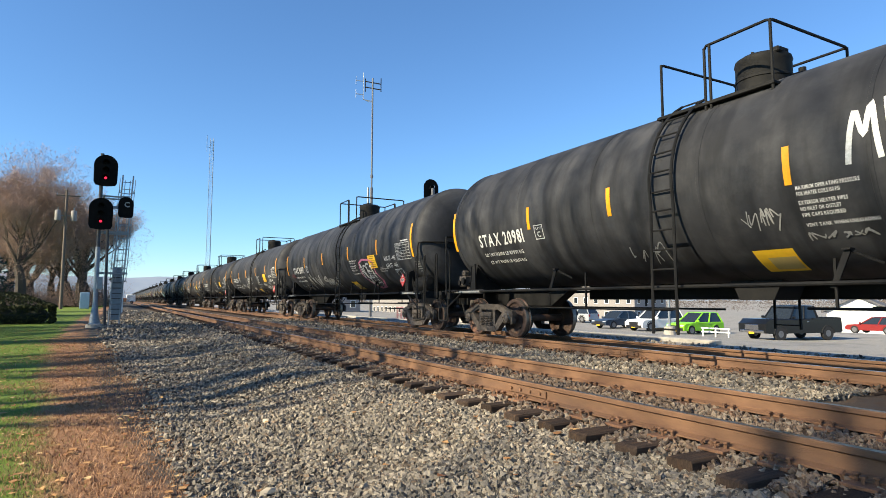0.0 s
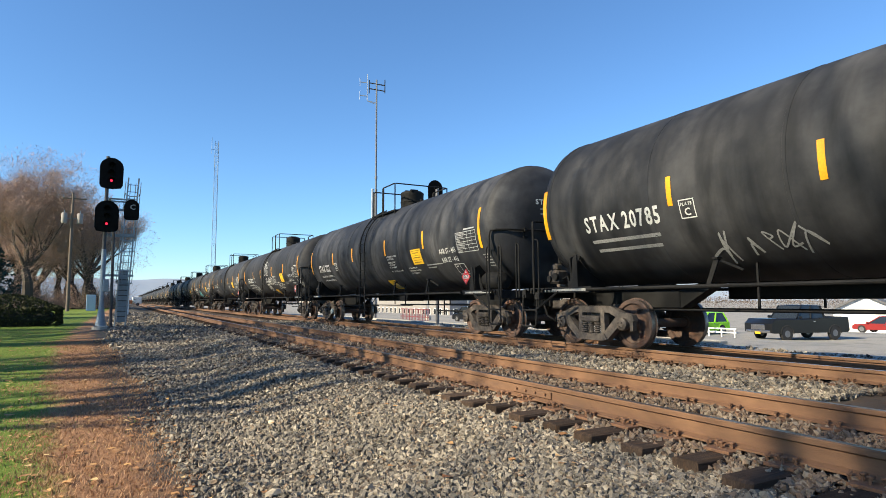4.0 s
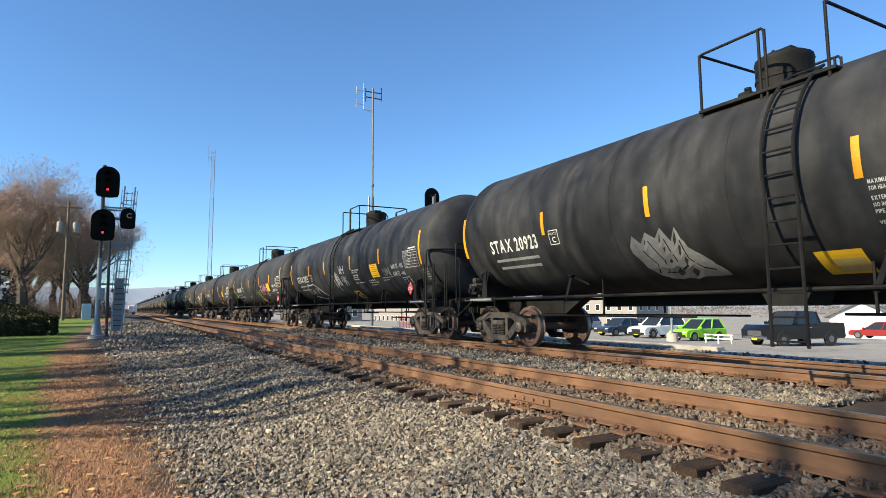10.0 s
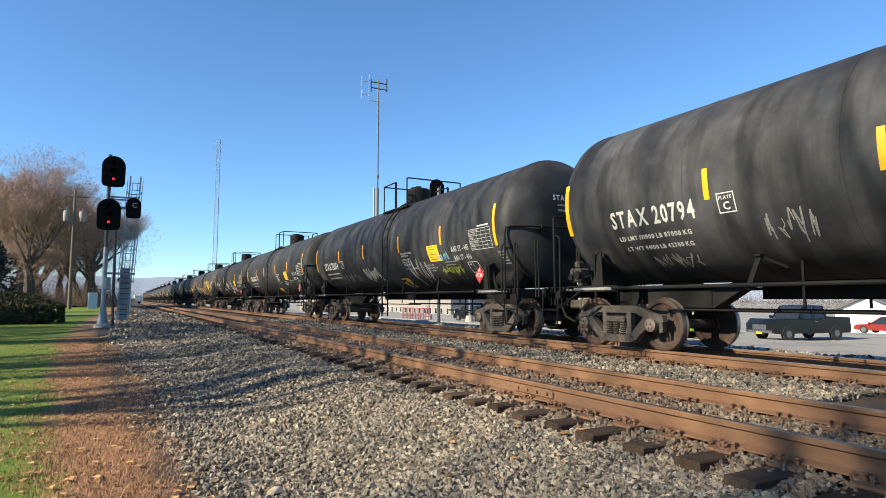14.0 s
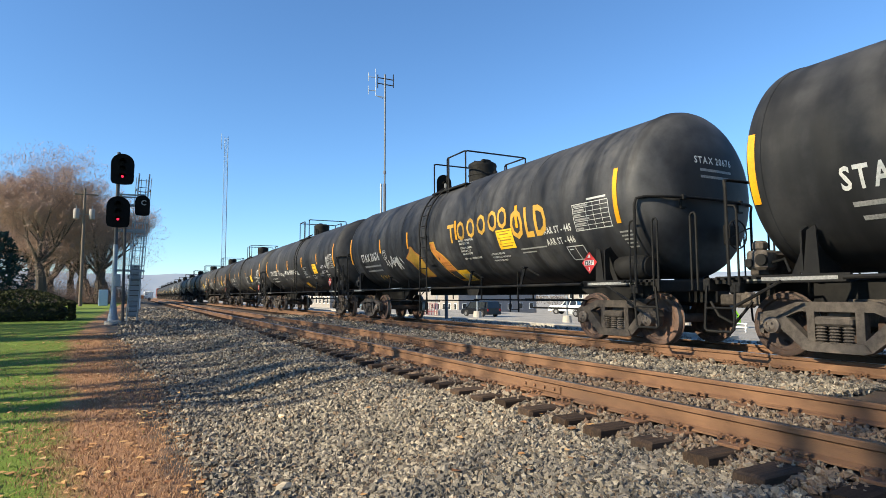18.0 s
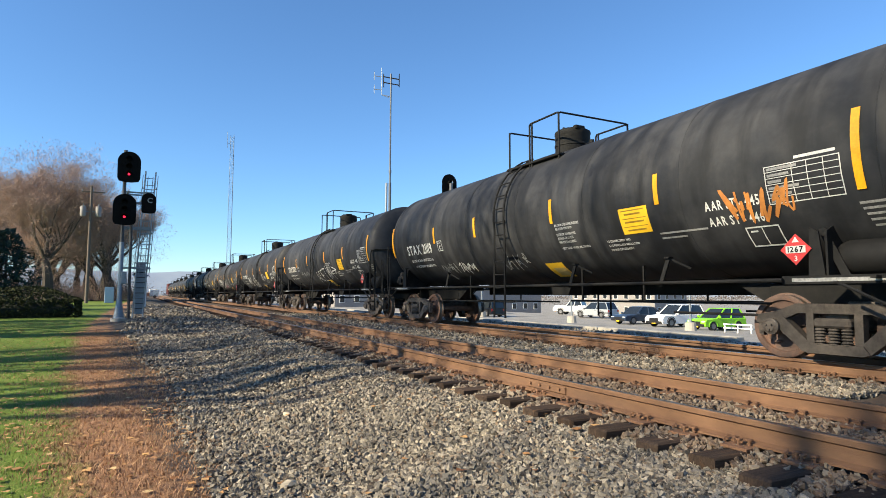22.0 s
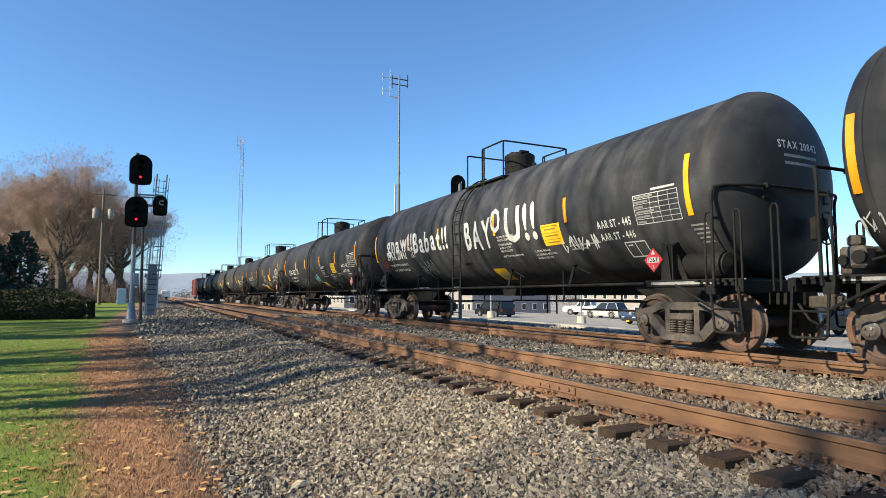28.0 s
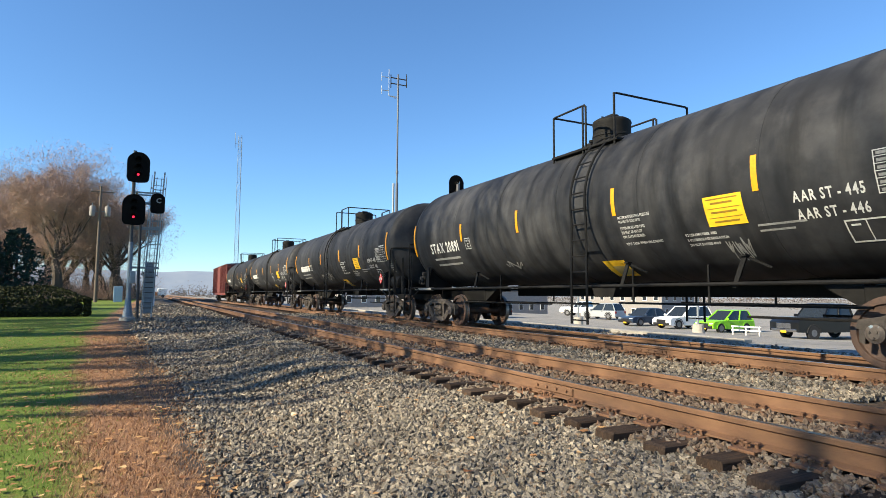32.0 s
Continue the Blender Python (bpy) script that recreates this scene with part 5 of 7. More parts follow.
scribble(c[10], -0.7, -1.6, 1.55, 2.4, spray_lime, 34, 0.05, 4, "faded yellow-green spray strokes")
scribble(c[10], 7.75, 6.85, 1.72, 2.35, spray_lime, 35, 0.05, 4, "faded yellow-green spray strokes")
scribble(c[10], 2.6, 1.4, 1.6, 2.1, FW, 36, 0.025, 4)
scribble(c[10], 6.2, 5.6, 1.55, 1.85, FW, 37, 0.02, 3)
scribble(c[11], 3.6, 2.9, 1.8, 2.3, FW, 38, 0.03, 4)
scribble(c[11], 5.9, 5.0, 1.55, 1.8, FW, 39, 0.03, 5)
scribble(c[12], -4.46, -5.1, 2.1, 2.4, spray_blue, 40, 0.05, 5, "bright blue spray tag")
scribble(c[12], -4.3, -5.55, 1.7, 2.0, spray_lime, 41, 0.035, 6, "pale green spray tag")
scribble(c[12], -2.1, -3.5, 1.4, 2.35, W, 42, 0.035, 4)
scribble(c[12], 1.9, 0.5, 1.65, 2.3, W, 43, 0.04, 5)
scribble(c[12], 4.55, 2.5, 1.7, 2.1, FW, 44, 0.03, 7)
sprayed(c[14], "PROD.", 0.62, -0.76, 1.95, 2.42, W, 0.05, 31)
scribble(c[14], -0.98, -1.9, 1.6, 1.88, W, 45, 0.04, 4)
scribble(c[14], -1.97, -3.0, 1.45, 2.45, W, 46, 0.04, 3)
scribble(c[14], -2.8, -5.3, 1.62, 1.95, spray_pink, 47, 0.03, 8, "thin pink spray writing")
scribble(c[14], 3.0, 1.4, 1.7, 2.2, W, 48, 0.035, 6)
for k, (a, w) in enumerate(((-0.95, 0.45), (-1.5, 0.5), (-2.05, 0.5), (-2.6, 0.5), (-3.15, 0.5), (-3.6, 0.5))):
    ch = "TOOOOO"[k]
    word(c[15], ch, a, a - w * 0.85, 2.5 + 0.03 * k, 3.0 + 0.03 * k, spray_gold, label="large gold brushed letters")
word(c[15], "OLD", -4.15, -5.55, 2.35, 3.02, spray_gold, label="large gold brushed letters")
filled(c[15], [(1.7, 1.05, 1.62), (1.9, 1.1, 1.85), (2.05, 1.15, 2.1), (2.3, 1.2, 2.25), (1.95, 1.5, 2.4), (1.8, 1.7, 2.58)], spray_gold, spray_orange, 0.05, "gold crown-shaped graffiti")
filled(c[15], [(-0.2, -0.65, 1.45), (-0.05, -0.6, 1.75), (0.05, -0.5, 2.0), (0.2, -0.3, 2.2), (0.3, -0.02, 2.35), (0.3, 0.02, 2.6)], spray_orange, spray_gold, 0.04, "orange-pink graffiti shape")
scribble(c[15], 4.2, 2.7, 1.9, 2.4, W, 49, 0.06, 5)
scribble(c[15], 5.6, 4.7, 1.62, 1.8, spray_gold, 50, 0.02, 5)
word(c[16], "GO TRAVEL", 3.83, 2.65, 2.24, 2.4, W, 0.03, label="white hand-painted writing")
word(c[16], "AND YOUR", 2.5, 1.42, 2.28, 2.48, W, 0.03, label="white hand-painted writing")
word(c[16], "HANWRITING", 1.3, -0.12, 2.24, 2.5, W, 0.03, label="white hand-painted writing")
word(c[16], "WILL", -0.24, -0.85, 2.18, 2.42, W, 0.03, label="white hand-painted writing")
scribble(c[16], 2.9, 2.3, 1.9, 2.1, FW, 51, 0.02, 3)
scribble(c[16], 1.5, 0.9, 1.8, 2.1, FW, 52, 0.02, 3)
scribble(c[17], 4.0, 3.35, 1.6, 2.4, FW, 53, 0.022, 6, "thin sketched figure in pale paint")
scribble(c[17], 6.4, 5.9, 1.55, 1.8, FW, 54, 0.02, 3)
scribble(c[18], -5.7, -6.85, 2.05, 2.65, spray_orange, 55, 0.06, 5, "orange spray tag")
scribble(c[18], 1.1, -0.05, 1.6, 2.1, FW, 56, 0.04, 4)
scribble(c[18], 3.5, 2.6, 1.62, 2.0, W, 57, 0.05, 5)
scribble(c[18], 4.6, 3.7, 1.65, 1.95, FW, 58, 0.03, 7)
letter_strokes(c[19], [[(0.75, 1.65), (0.6, 2.2), (0.3, 1.68)], [(0.68, 1.85), (0.4, 1.87)], [(-0.05, 2.2), (0.2, 2.15), (0.15, 1.75), (-0.1, 1.7)], [(-0.55, 2.25), (-0.2, 2.22), (-0.25, 1.7), (-0.6, 1.72)], [(-0.22, 1.98), (-0.5, 1.98)],
                       [(-0.65, 2.28), (-1.15, 2.3)], [(-0.9, 2.28), (-1.0, 1.72)], [(-1.3, 2.42), (-1.5, 1.75), (-1.6, 2.4), (-1.8, 1.78), (-1.75, 2.42)], [(-2.0, 2.48), (-2.25, 1.75)], [(-1.95, 2.05), (-2.4, 2.15)],
                       [(-2.2, 2.1), (-2.95, 2.18)], [(-2.35, 2.32), (-2.95, 2.18), (-2.6, 1.98)]], W, 0.045)
scribble(c[19], 3.7, 1.95, 2.0, 2.28, FW, 59, 0.03, 7)
sprayed(c[20], "KELISH", 2.08, 0.55, 1.66, 2.2, W, 0.05, 3)
sprayed(c[20], "S", 1.4, 1.1, 2.26, 2.5, W, 0.045, 9)
scribble(c[20], 4.31, 2.9, 1.55, 2.6, W, 60, 0.03, 4)
scribble(c[20], 4.2, 3.2, 1.9, 2.5, W, 160, 0.03, 4)
scribble(c[20], -2.5, -3.6, 2.05, 2.5, W, 61, 0.04, 4)
scribble(c[20], -0.8, -2.9, 1.5, 1.95, FW, 62, 0.04, 6)
sprayed(c[20], "OUTLAW", 6.64, 4.9, 1.58, 1.84, FW, 0.035, 7)
scribble(c[21], 5.2, -0.2, 1.5, 2.6, FW, 63, 0.16, 7, "smeared pale and pink paint")
scribble(c[21], 3.0, 1.0, 1.6, 2.2, spray_pink, 64, 0.08, 4, "smeared pink paint")
letter_strokes(c[22], [[(4.6, 2.55), (4.45, 2.35), (4.2, 1.95)], [(4.25, 2.2), (4.15, 2.45), (4.0, 2.0), (3.7, 2.55)], [(4.2, 2.1), (3.9, 2.35), (3.5, 2.05)], [(3.5, 2.1), (3.35, 2.65), (3.2, 2.3), (2.9, 2.65)],
                       [(3.2, 2.05), (3.1, 2.4), (2.7, 2.45), (2.5, 2.1)], [(2.9, 2.4), (2.6, 2.7), (2.1, 2.75)], [(2.35, 2.6), (1.8, 2.72), (0.9, 2.6)], [(1.95, 2.95), (1.95, 2.4), (2.1, 2.0)], [(1.9, 2.2), (1.6, 2.45), (1.5, 2.15), (1.2, 2.25), (0.6, 2.1)], [(1.5, 2.0), (1.2, 2.2)]], W, 0.05, "sweeping white spray scrawl")
scribble(c[22], 7.9, 7.3, 1.75, 2.1, W, 66, 0.03, 4)
word(c[23], "gnaw!!", 6.45, 4.05, 2.6, 3.15, W, 0.02, label="large white brushed letters")
word(c[23], "Babat!!", 3.95, 1.35, 2.45, 3.1, W, 0.02, label="large white brushed letters")
word(c[23], "BAY", 0.2, -1.25, 2.3, 3.05, W, 0.04, label="large white brushed letters")
word(c[23], "O", -1.25, -1.75, 2.65, 3.25, W, label="large white brushed letters")
word(c[23], "U!!", -1.95, -3.3, 2.35, 3.2, W, label="large white brushed letters")
scribble(c[23], -4.1, -5.3, 1.95, 2.3, W, 67, 0.05, 6)
scribble(c[23], 3.85, 2.75, 1.62, 2.2, FW, 68, 0.04, 5)
scribble(c[23], 7.4, 6.7, 1.95, 2.5, spray_rust, 69, 0.06, 4, "faded red spray paint")
scribble(c[24], 0.55, -0.5, 1.65, 2.25, spray_blue, 70, 0.04, 7, "pale blue spray tag")
scribble(c[24], 3.95, 2.55, 1.45, 2.1, FW, 71, 0.04, 4)
scribble(c[25], 0.78, -0.3, 1.65, 2.05, W, 72, 0.035, 7)
scribble(c[25], -2.0, -3.2, 1.6, 2.1, FW, 73, 0.03, 4)
part("large_notice", flank_patch(-0.64, -1.4, 1.42, 0.78, 0.012), yellow_panel, c[25], "large bright yellow notice")
scribble(c[26], 2.7, 1.9, 1.68, 1.9, FW, 74, 0.04, 2)
scribble(c[26], -4.0, -4.45, 1.6, 1.98, FW, 75, 0.025, 6)
for k, i in enumerate((27, 28, 29)):
    scribble(c[i], 2.5, 0.5, 1.7, 2.2, FW, 80 + k, 0.04, 5)

LABELS = {1: "black tank car with pink-edged white graffiti", 2: "black tank car with white bubble graffiti", 3: "black tank car with small yellow-green tag", 5: "black tank car with white tags beside its ladder",
          7: "black tank car with a teal graffiti piece", 8: "black tank car with a silver graffiti piece", 10: "black tank car with salmon-pink and green tags", 12: "black tank car with blue and green tags",
          14: "black tank car with white and pink tags", 15: "black tank car with large gold letters", 16: "black tank car with a line of white handwriting", 18: "black tank car with an orange tag",
          19: "black tank car with thin white letters and arrow", 20: "black tank car with several white tags", 21: "black tank car with smeared pale paint", 22: "black tank car with broad white scrawl",
          23: "black tank car covered in large white letters", 24: "black tank car with a pale blue tag", 25: "black tank car with a large yellow notice"}
for i, text in LABELS.items():
    tagged(CARS[i], text)


# ---- the boxcar that ends the train ----
def build_boxcar():
    car = thing("boxcar", (TRACK_FAR, 0, 0), 0, "dark red ribbed boxcar at the end of the train", "boxcar")
    body = part("body", Shape().box((0, 0, 2.85), (2.9, 15.6, 3.5), 0.03), boxcar_red, car, "dark red steel body")
    for side in (-1, 1):
        for k in range(17):
            y = -7.6 + k * 0.95
            if abs(y) > 1.4:
                part("side_post", Shape().box((side * 1.49, y, 2.85), (0.1, 0.12, 3.45), 0.01), boxcar_red, body)
        door = part("door", Shape().box((side * 1.5, 0, 2.8), (0.08, 2.9, 3.2), 0.02), boxcar_red, body, "dark red sliding door")
        for z in (1.6, 2.4, 3.2, 4.0):
            part("door_rib", Shape().box((side * 1.55, 0, z), (0.05, 2.8, 0.1), 0.01), boxcar_red, door)
        part("side_sill", Shape().box((side * 1.4, 0, 1.0), (0.1, 15.4, 0.26), 0.01), boxcar_red, car)
    for e in (-1, 1):
        for z in (1.5, 1.95, 2.4, 2.85, 3.3, 3.75, 4.2):
            part("end_rib", Shape().rod((-1.4, e * 7.82, z), (1.4, e * 7.82, z), 0.08, 8), boxcar_red, body)
        part("coupler", Shape().box((0, e * 8.3, 0.88), (0.2, 1.1, 0.22), 0.04), truck_grime, car)
        part("ladder", Shape().rod((-1.3, e * 7.95, 1.0), (-1.3, e * 7.95, 4.4), 0.02).rod((-0.9, e * 7.95, 1.0), (-0.9, e * 7.95, 4.4), 0.02), frame_black, car)
        build_truck(car, e * 6.0)
    part("roof", Shape().prism([(-1.5, 4.58), (1.5, 4.58), (1.5, 4.63), (0, 4.78), (-1.5, 4.63)], 15.7, "xz", -7.85), galvanised, car, "grey steel roof")
    part("centre_sill", Shape().box((0, 0, 0.95), (0.4, 15.0, 0.3), 0.02), frame_black, car)
    return car


BOXCAR_AT = LEFT_MARK + PITCH * 29 + 9.08 + 8.6
boxcar = build_boxcar()

# ---- quick meshes for loose heaps ----
def heap(name, verts, faces, mat, label, category, smooth=False):
    """verts (n, k, 3) of n like pieces, faces (m, c) of one piece."""
    n, k, _ = verts.shape
    m, c = faces.shape
    me = bpy.data.meshes.new(name)
    me.vertices.add(n * k)
    me.vertices.foreach_set("co", verts.reshape(-1).astype(np.float32))
    me.loops.add(n * m * c)
    me.loops.foreach_set("vertex_index", (faces[None] + (np.arange(n) * k)[:, None, None]).reshape(-1).astype(np.int32))
    me.polygons.add(n * m)
    me.polygons.foreach_set("loop_start", np.arange(0, n * m * c, c, dtype=np.int32))
    me.update(calc_edges=True)
    me.validate()
    me.shade_flat()
    me.materials.append(mat)
    return tagged(new(name, me), label, category, kind="stuff")


def random_turns(rng, n):
    q = rng.normal(size=(n, 4))
    q /= np.linalg.norm(q, axis=1)[:, None]
    a, b, c, d = q.T
    return np.stack([np.stack([1 - 2 * (c * c + d * d), 2 * (b * c - a * d), 2 * (b * d + a * c)], -1),
                     np.stack([2 * (b * c + a * d), 1 - 2 * (b * b + d * d), 2 * (c * d - a * b)], -1),
                     np.stack([2 * (b * d - a * c), 2 * (c * d + a * b), 1 - 2 * (b * b + c * c)], -1)], 1)


PHI = (1 + 5 ** 0.5) / 2
ICO_V = np.array([(-1, PHI, 0), (1, PHI, 0), (-1, -PHI, 0), (1, -PHI, 0), (0, -1, PHI), (0, 1, PHI), (0, -1, -PHI), (0, 1, -PHI), (PHI, 0, -1), (PHI, 0, 1), (-PHI, 0, -1), (-PHI, 0, 1)]) / 1.9
ICO_F = np.array([(0, 11, 5), (0, 5, 1), (0, 1, 7), (0, 7, 10), (0, 10, 11), (1, 5, 9), (5, 11, 4), (11, 10, 2), (10, 7, 6), (7, 1, 8), (3, 9, 4), (3, 4, 2), (3, 2, 6), (3, 6, 8), (3, 8, 9),
                  (4, 9, 5), (2, 4, 11), (6, 2, 10), (8, 6, 7), (9, 8, 1)])


OCT_V = np.array([(1, 0, 0), (-1, 0, 0), (0, 1, 0), (0, -1, 0), (0, 0, 1), (0, 0, -1)]) * 1.1
OCT_F = np.array([(0, 2, 4), (2, 1, 4), (1, 3, 4), (3, 0, 4), (2, 0, 5), (1, 2, 5), (3, 1, 5), (0, 3, 5)])


# a broken block: eight corners, twelve faces
CUB_V = np.array([(-1, -1, -1), (1, -1, -1), (1, 1, -1), (-1, 1, -1), (-1, -1, 1), (1, -1, 1), (1, 1, 1), (-1, 1, 1)]) * 0.66
CUB_F = np.array([(0, 2, 1), (0, 3, 2), (4, 5, 6), (4, 6, 7), (0, 1, 5), (0, 5, 4), (1, 2, 6), (1, 6, 5), (2, 3, 7), (2, 7, 6), (3, 0, 4), (3, 4, 7)])


def stones(name, x0, x1, y0, y1, count, size, mat, label, seed, lift=0.0, keep=None, fine=False):
    rng = np.random.default_rng(seed)
    # denser towards the camera
    u = rng.random(count)
    y = y0 + (y1 - y0) * u ** 1.6
    x = rng.uniform(x0, x1, count)
    if keep is not None:
        k = keep(x, y)
        x, y = x[k], y[k]
    n = len(x)
    r = size * rng.uniform(0.55, 1.35, n) * (1 + 0.03 * np.abs(y - y0))
    lump, sides = (CUB_V, CUB_F) if fine else (OCT_V, OCT_F)
    shape = (lump[None] + rng.normal(0, 0.2 if fine else 0.18, (n, len(lump), 3))) * rng.uniform(0.55, 1.3, (n, 1, 3))
    turned = np.einsum("nij,nkj->nki", random_turns(rng, n), shape) * r[:, None, None]
    z = ground_height(x, y) + r * rng.uniform(-0.4, 1.3, n) + lift
    return heap(name, turned + np.stack([x, y, z], -1)[:, None, :], sides, mat, label, "ballast")


# ---- ties, plates and spikes ----
def tie_mesh(seed):
    r = random.Random(seed)
    s = Shape().box((0, 0, -0.09), (2.74, 0.23, 0.18), 0.012)
    s.v = [(x + r.uniform(-0.02, 0.02) * (abs(x) > 1.3), y + r.uniform(-0.008, 0.008), z + r.uniform(-0.008, 0.004)) for x, y, z in s.v]
    return s.mesh("tie", tie_wood)


def plate_mesh():
    s = Shape().box((0, 0, 0.008), (0.42, 0.22, 0.024), 0.004)
    for x, y in ((-0.1, -0.06), (-0.1, 0.06), (0.1, 0.05), (0.1, -0.05), (-0.145, 0.0)):
        s.rod((x, y, 0.0), (x, y, 0.06), 0.01, 5)
        s.box((x * 0.9, y, 0.062), (0.05, 0.034, 0.018), 0.005)
    # rail anchor clip beside the tie
    s.pipe([(-0.11, 0.13, 0.0), (-0.13, 0.13, 0.045), (-0.09, 0.13, 0.06)], 0.012, 5)
    return s.mesh("tie_plate", plate_rust)


TIES, PLATE = [tie_mesh(k) for k in range(4)], plate_mesh()
TIE_TOP = RAIL_TOP - 0.215
for centre, name in ((TRACK_NEAR, "track_1"), (TRACK_FAR, "track_2")):
    track = thing(name, (centre, 0, TIE_TOP), 0, "railway track on dark timber ties with rusty plates", "track", "", "structure")
    r = random.Random(int(centre))
    for k in range(80):
        y = 0.06 + (k + 2) * 0.5 + r.uniform(-0.04, 0.04)
        tie = part("tie", TIES[r.randrange(4)], None, track, at=(r.uniform(-0.05, 0.05), y, r.uniform(-0.012, 0.006)))
        tie.rotation_euler = (0, 0, r.uniform(-0.02, 0.02))
        if y < 26:
            for side in (-1, 1):
                plate = part("tie_plate", PLATE, None, tie, at=(side * 0.7525 - tie.location.x, r.uniform(-0.01, 0.01), 0.004))
                plate.rotation_euler = (0, 0, 0 if side < 0 else math.pi)
    rest = Shape()
    for k in list(range(-84, 0)) + list(range(80, 420)):
        rest.box((0, 0.06 + (k + 2) * 0.5, -0.09 - 0.01), (2.7, 0.23, 0.18))
    tagged(part("tie_row", rest, tie_wood, track, "dark ties far down the line"), kind="stuff")

# joint bars on the near rails
for x, y in ((TRACK_NEAR - 0.7525, 5.6), (TRACK_FAR - 0.7525, 8.6), (TRACK_NEAR + 0.7525, 12.2)):
    bar = thing("rail_joint", (x, y, RAIL_TOP), 0, "rusty bolted joint in the rail", "rail joint")
    part("joint_bar", Shape().box((-0.022, 0, -0.11), (0.024, 0.72, 0.08), 0.008), rail_rust, bar)
    for k in range(4):
        part("bolt", Shape().rod((-0.055, -0.27 + k * 0.18, -0.1), (-0.03, -0.27 + k * 0.18, -0.1), 0.017, 6), plate_rust, bar)


def off_ties(x, y):
    """Leaves the tops of the ties and the rails free."""
    near_tie = np.abs((y - 0.06) % 0.5 - 0.0) < 0.12
    near_tie |= np.abs((y - 0.06) % 0.5 - 0.5) < 0.12
    in_track = ((np.abs(x - TRACK_NEAR) < 1.42) | (np.abs(x - TRACK_FAR) < 1.42)) & near_tie
    rail = np.zeros_like(near_tie)
    for rx in (TRACK_NEAR - 0.7525, TRACK_NEAR + 0.7525, TRACK_FAR - 0.7525, TRACK_FAR + 0.7525):
        rail |= np.abs(x - rx) < 0.1
    spill = np.random.default_rng(12).random(len(x)) < np.where(np.abs(x - TRACK_NEAR) > 0.95, 0.3, 0.5)
    return ~((in_track & ~spill) | rail)


def thin_edge(x, y):
    rng = np.random.default_rng(9)
    return rng.random(len(x)) < smoothstep(-0.15, 0.5, x - 0.5 + 0.07 * np.clip(y - 10, 0, 16) + 0.1 * np.sin(y * 0.9))


stones("ballast_shoulder", 0.2, 3.9, 2.4, 6.6, 92000, 0.019, stone_mix, "loose grey crushed stone on the track shoulder", 21, 0.0, thin_edge, True)
stones("ballast_shoulder_middle", -0.3, 3.9, 6.2, 22, 84000, 0.0215, stone_mix, "loose grey crushed stone along the shoulder", 27, 0.0, thin_edge)
stones("ballast_shoulder_far", -0.9, 3.75, 20, 55, 26000, 0.04, stone_mix, "loose grey crushed stone further along", 22, 0.0, thin_edge)
stones("ballast_shoulder_behind", 0.3, 3.7, 2.5, -8, 16000, 0.03, stone_mix, "loose grey crushed stone behind the viewpoint", 28, 0.0, thin_edge)
stones("ballast_in_track", 3.75, 6.4, 1.8, 30, 60000, 0.022, stone_rusty, "rust-stained crushed stone between the ties", 23, 0.02, off_ties)
stones("ballast_between_tracks", 6.2, 8.3, 4.0, 34, 34000, 0.026, stone_mix, "grey crushed stone between the two tracks", 24, 0.02, off_ties)
stones("ballast_far_track", 8.2, 12.5, 4.0, 34, 12000, 0.04, stone_rusty, "stained crushed stone under the train", 25, 0.0, off_ties)
stones("yard_gravel", 11.8, 18.4, 6, 34, 8000, 0.035, stone_mix, "pale loose gravel beyond the far track", 26)

# a few pale stones and chips that stand out on the shoulder
for x, y, s, t in ((1.14, 5.0, 0.075, 20), (0.95, 4.55, 0.05, 70), (1.6, 7.2, 0.06, 120)):
    st = Shape()
    r = random.Random(int(x * 100))
    st.add([(v[0] * s * r.uniform(0.8, 1.5), v[1] * s * r.uniform(0.5, 0.9), v[2] * s * 0.55) for v in ICO_V.tolist()], [tuple(f) for f in ICO_F.tolist()])
    ob = whole("stone", st, pale_stone, "flat pale tan stone lying on the ballast", "stone", at=(x, y, float(ground_height(x, y)) + s * 0.5), group="pale stones")
    ob.rotation_euler = (0, 0, radians(t))


# ---- grass, straw and fallen leaves ----
def blades(name, count, x0, x1, y0, y1, tall, wide, mat, label, seed, keep):
    rng = np.random.default_rng(seed)
    u = rng.random(count)
    y = y0 + (y1 - y0) * u ** 1.7
    x = rng.uniform(x0, x1, count)
    k = keep(x, y, rng)
    x, y = x[k], y[k]
    n = len(x)
    a = rng.uniform(0, 6.28, n)
    h = tall * rng.uniform(0.5, 1.3, n)
    w = wide * rng.uniform(0.7, 1.3, n) * (1 + 0.06 * y)
    lean = rng.uniform(0.2, 1.4, n)[:, None] * np.stack([np.cos(a + 1.3), np.sin(a + 1.3)], -1) * h[:, None]
    z = ground_height(x, y) - 0.005
    base = np.stack([x, y, z], -1)
    d = np.stack([np.cos(a) * w, np.sin(a) * w, np.zeros(n)], -1)
    mid = base + np.concatenate([lean * 0.35, (h * 0.6)[:, None]], 1)
    tip = base + np.concatenate([lean, h[:, None] * 0.85], 1)
    verts = np.stack([base - d, base + d, mid + d * 0.7, mid - d * 0.7, tip], 1)
    return heap(name, verts, np.array([(0, 1, 2), (0, 2, 3), (3, 2, 4)]), mat, label, "grass")


def edge_of_lawn(x, y):
    return -0.55 - 0.05 * np.minimum(y, 30) + 0.3 * np.sin(y * 1.3) + 0.15 * np.sin(y * 3.7)


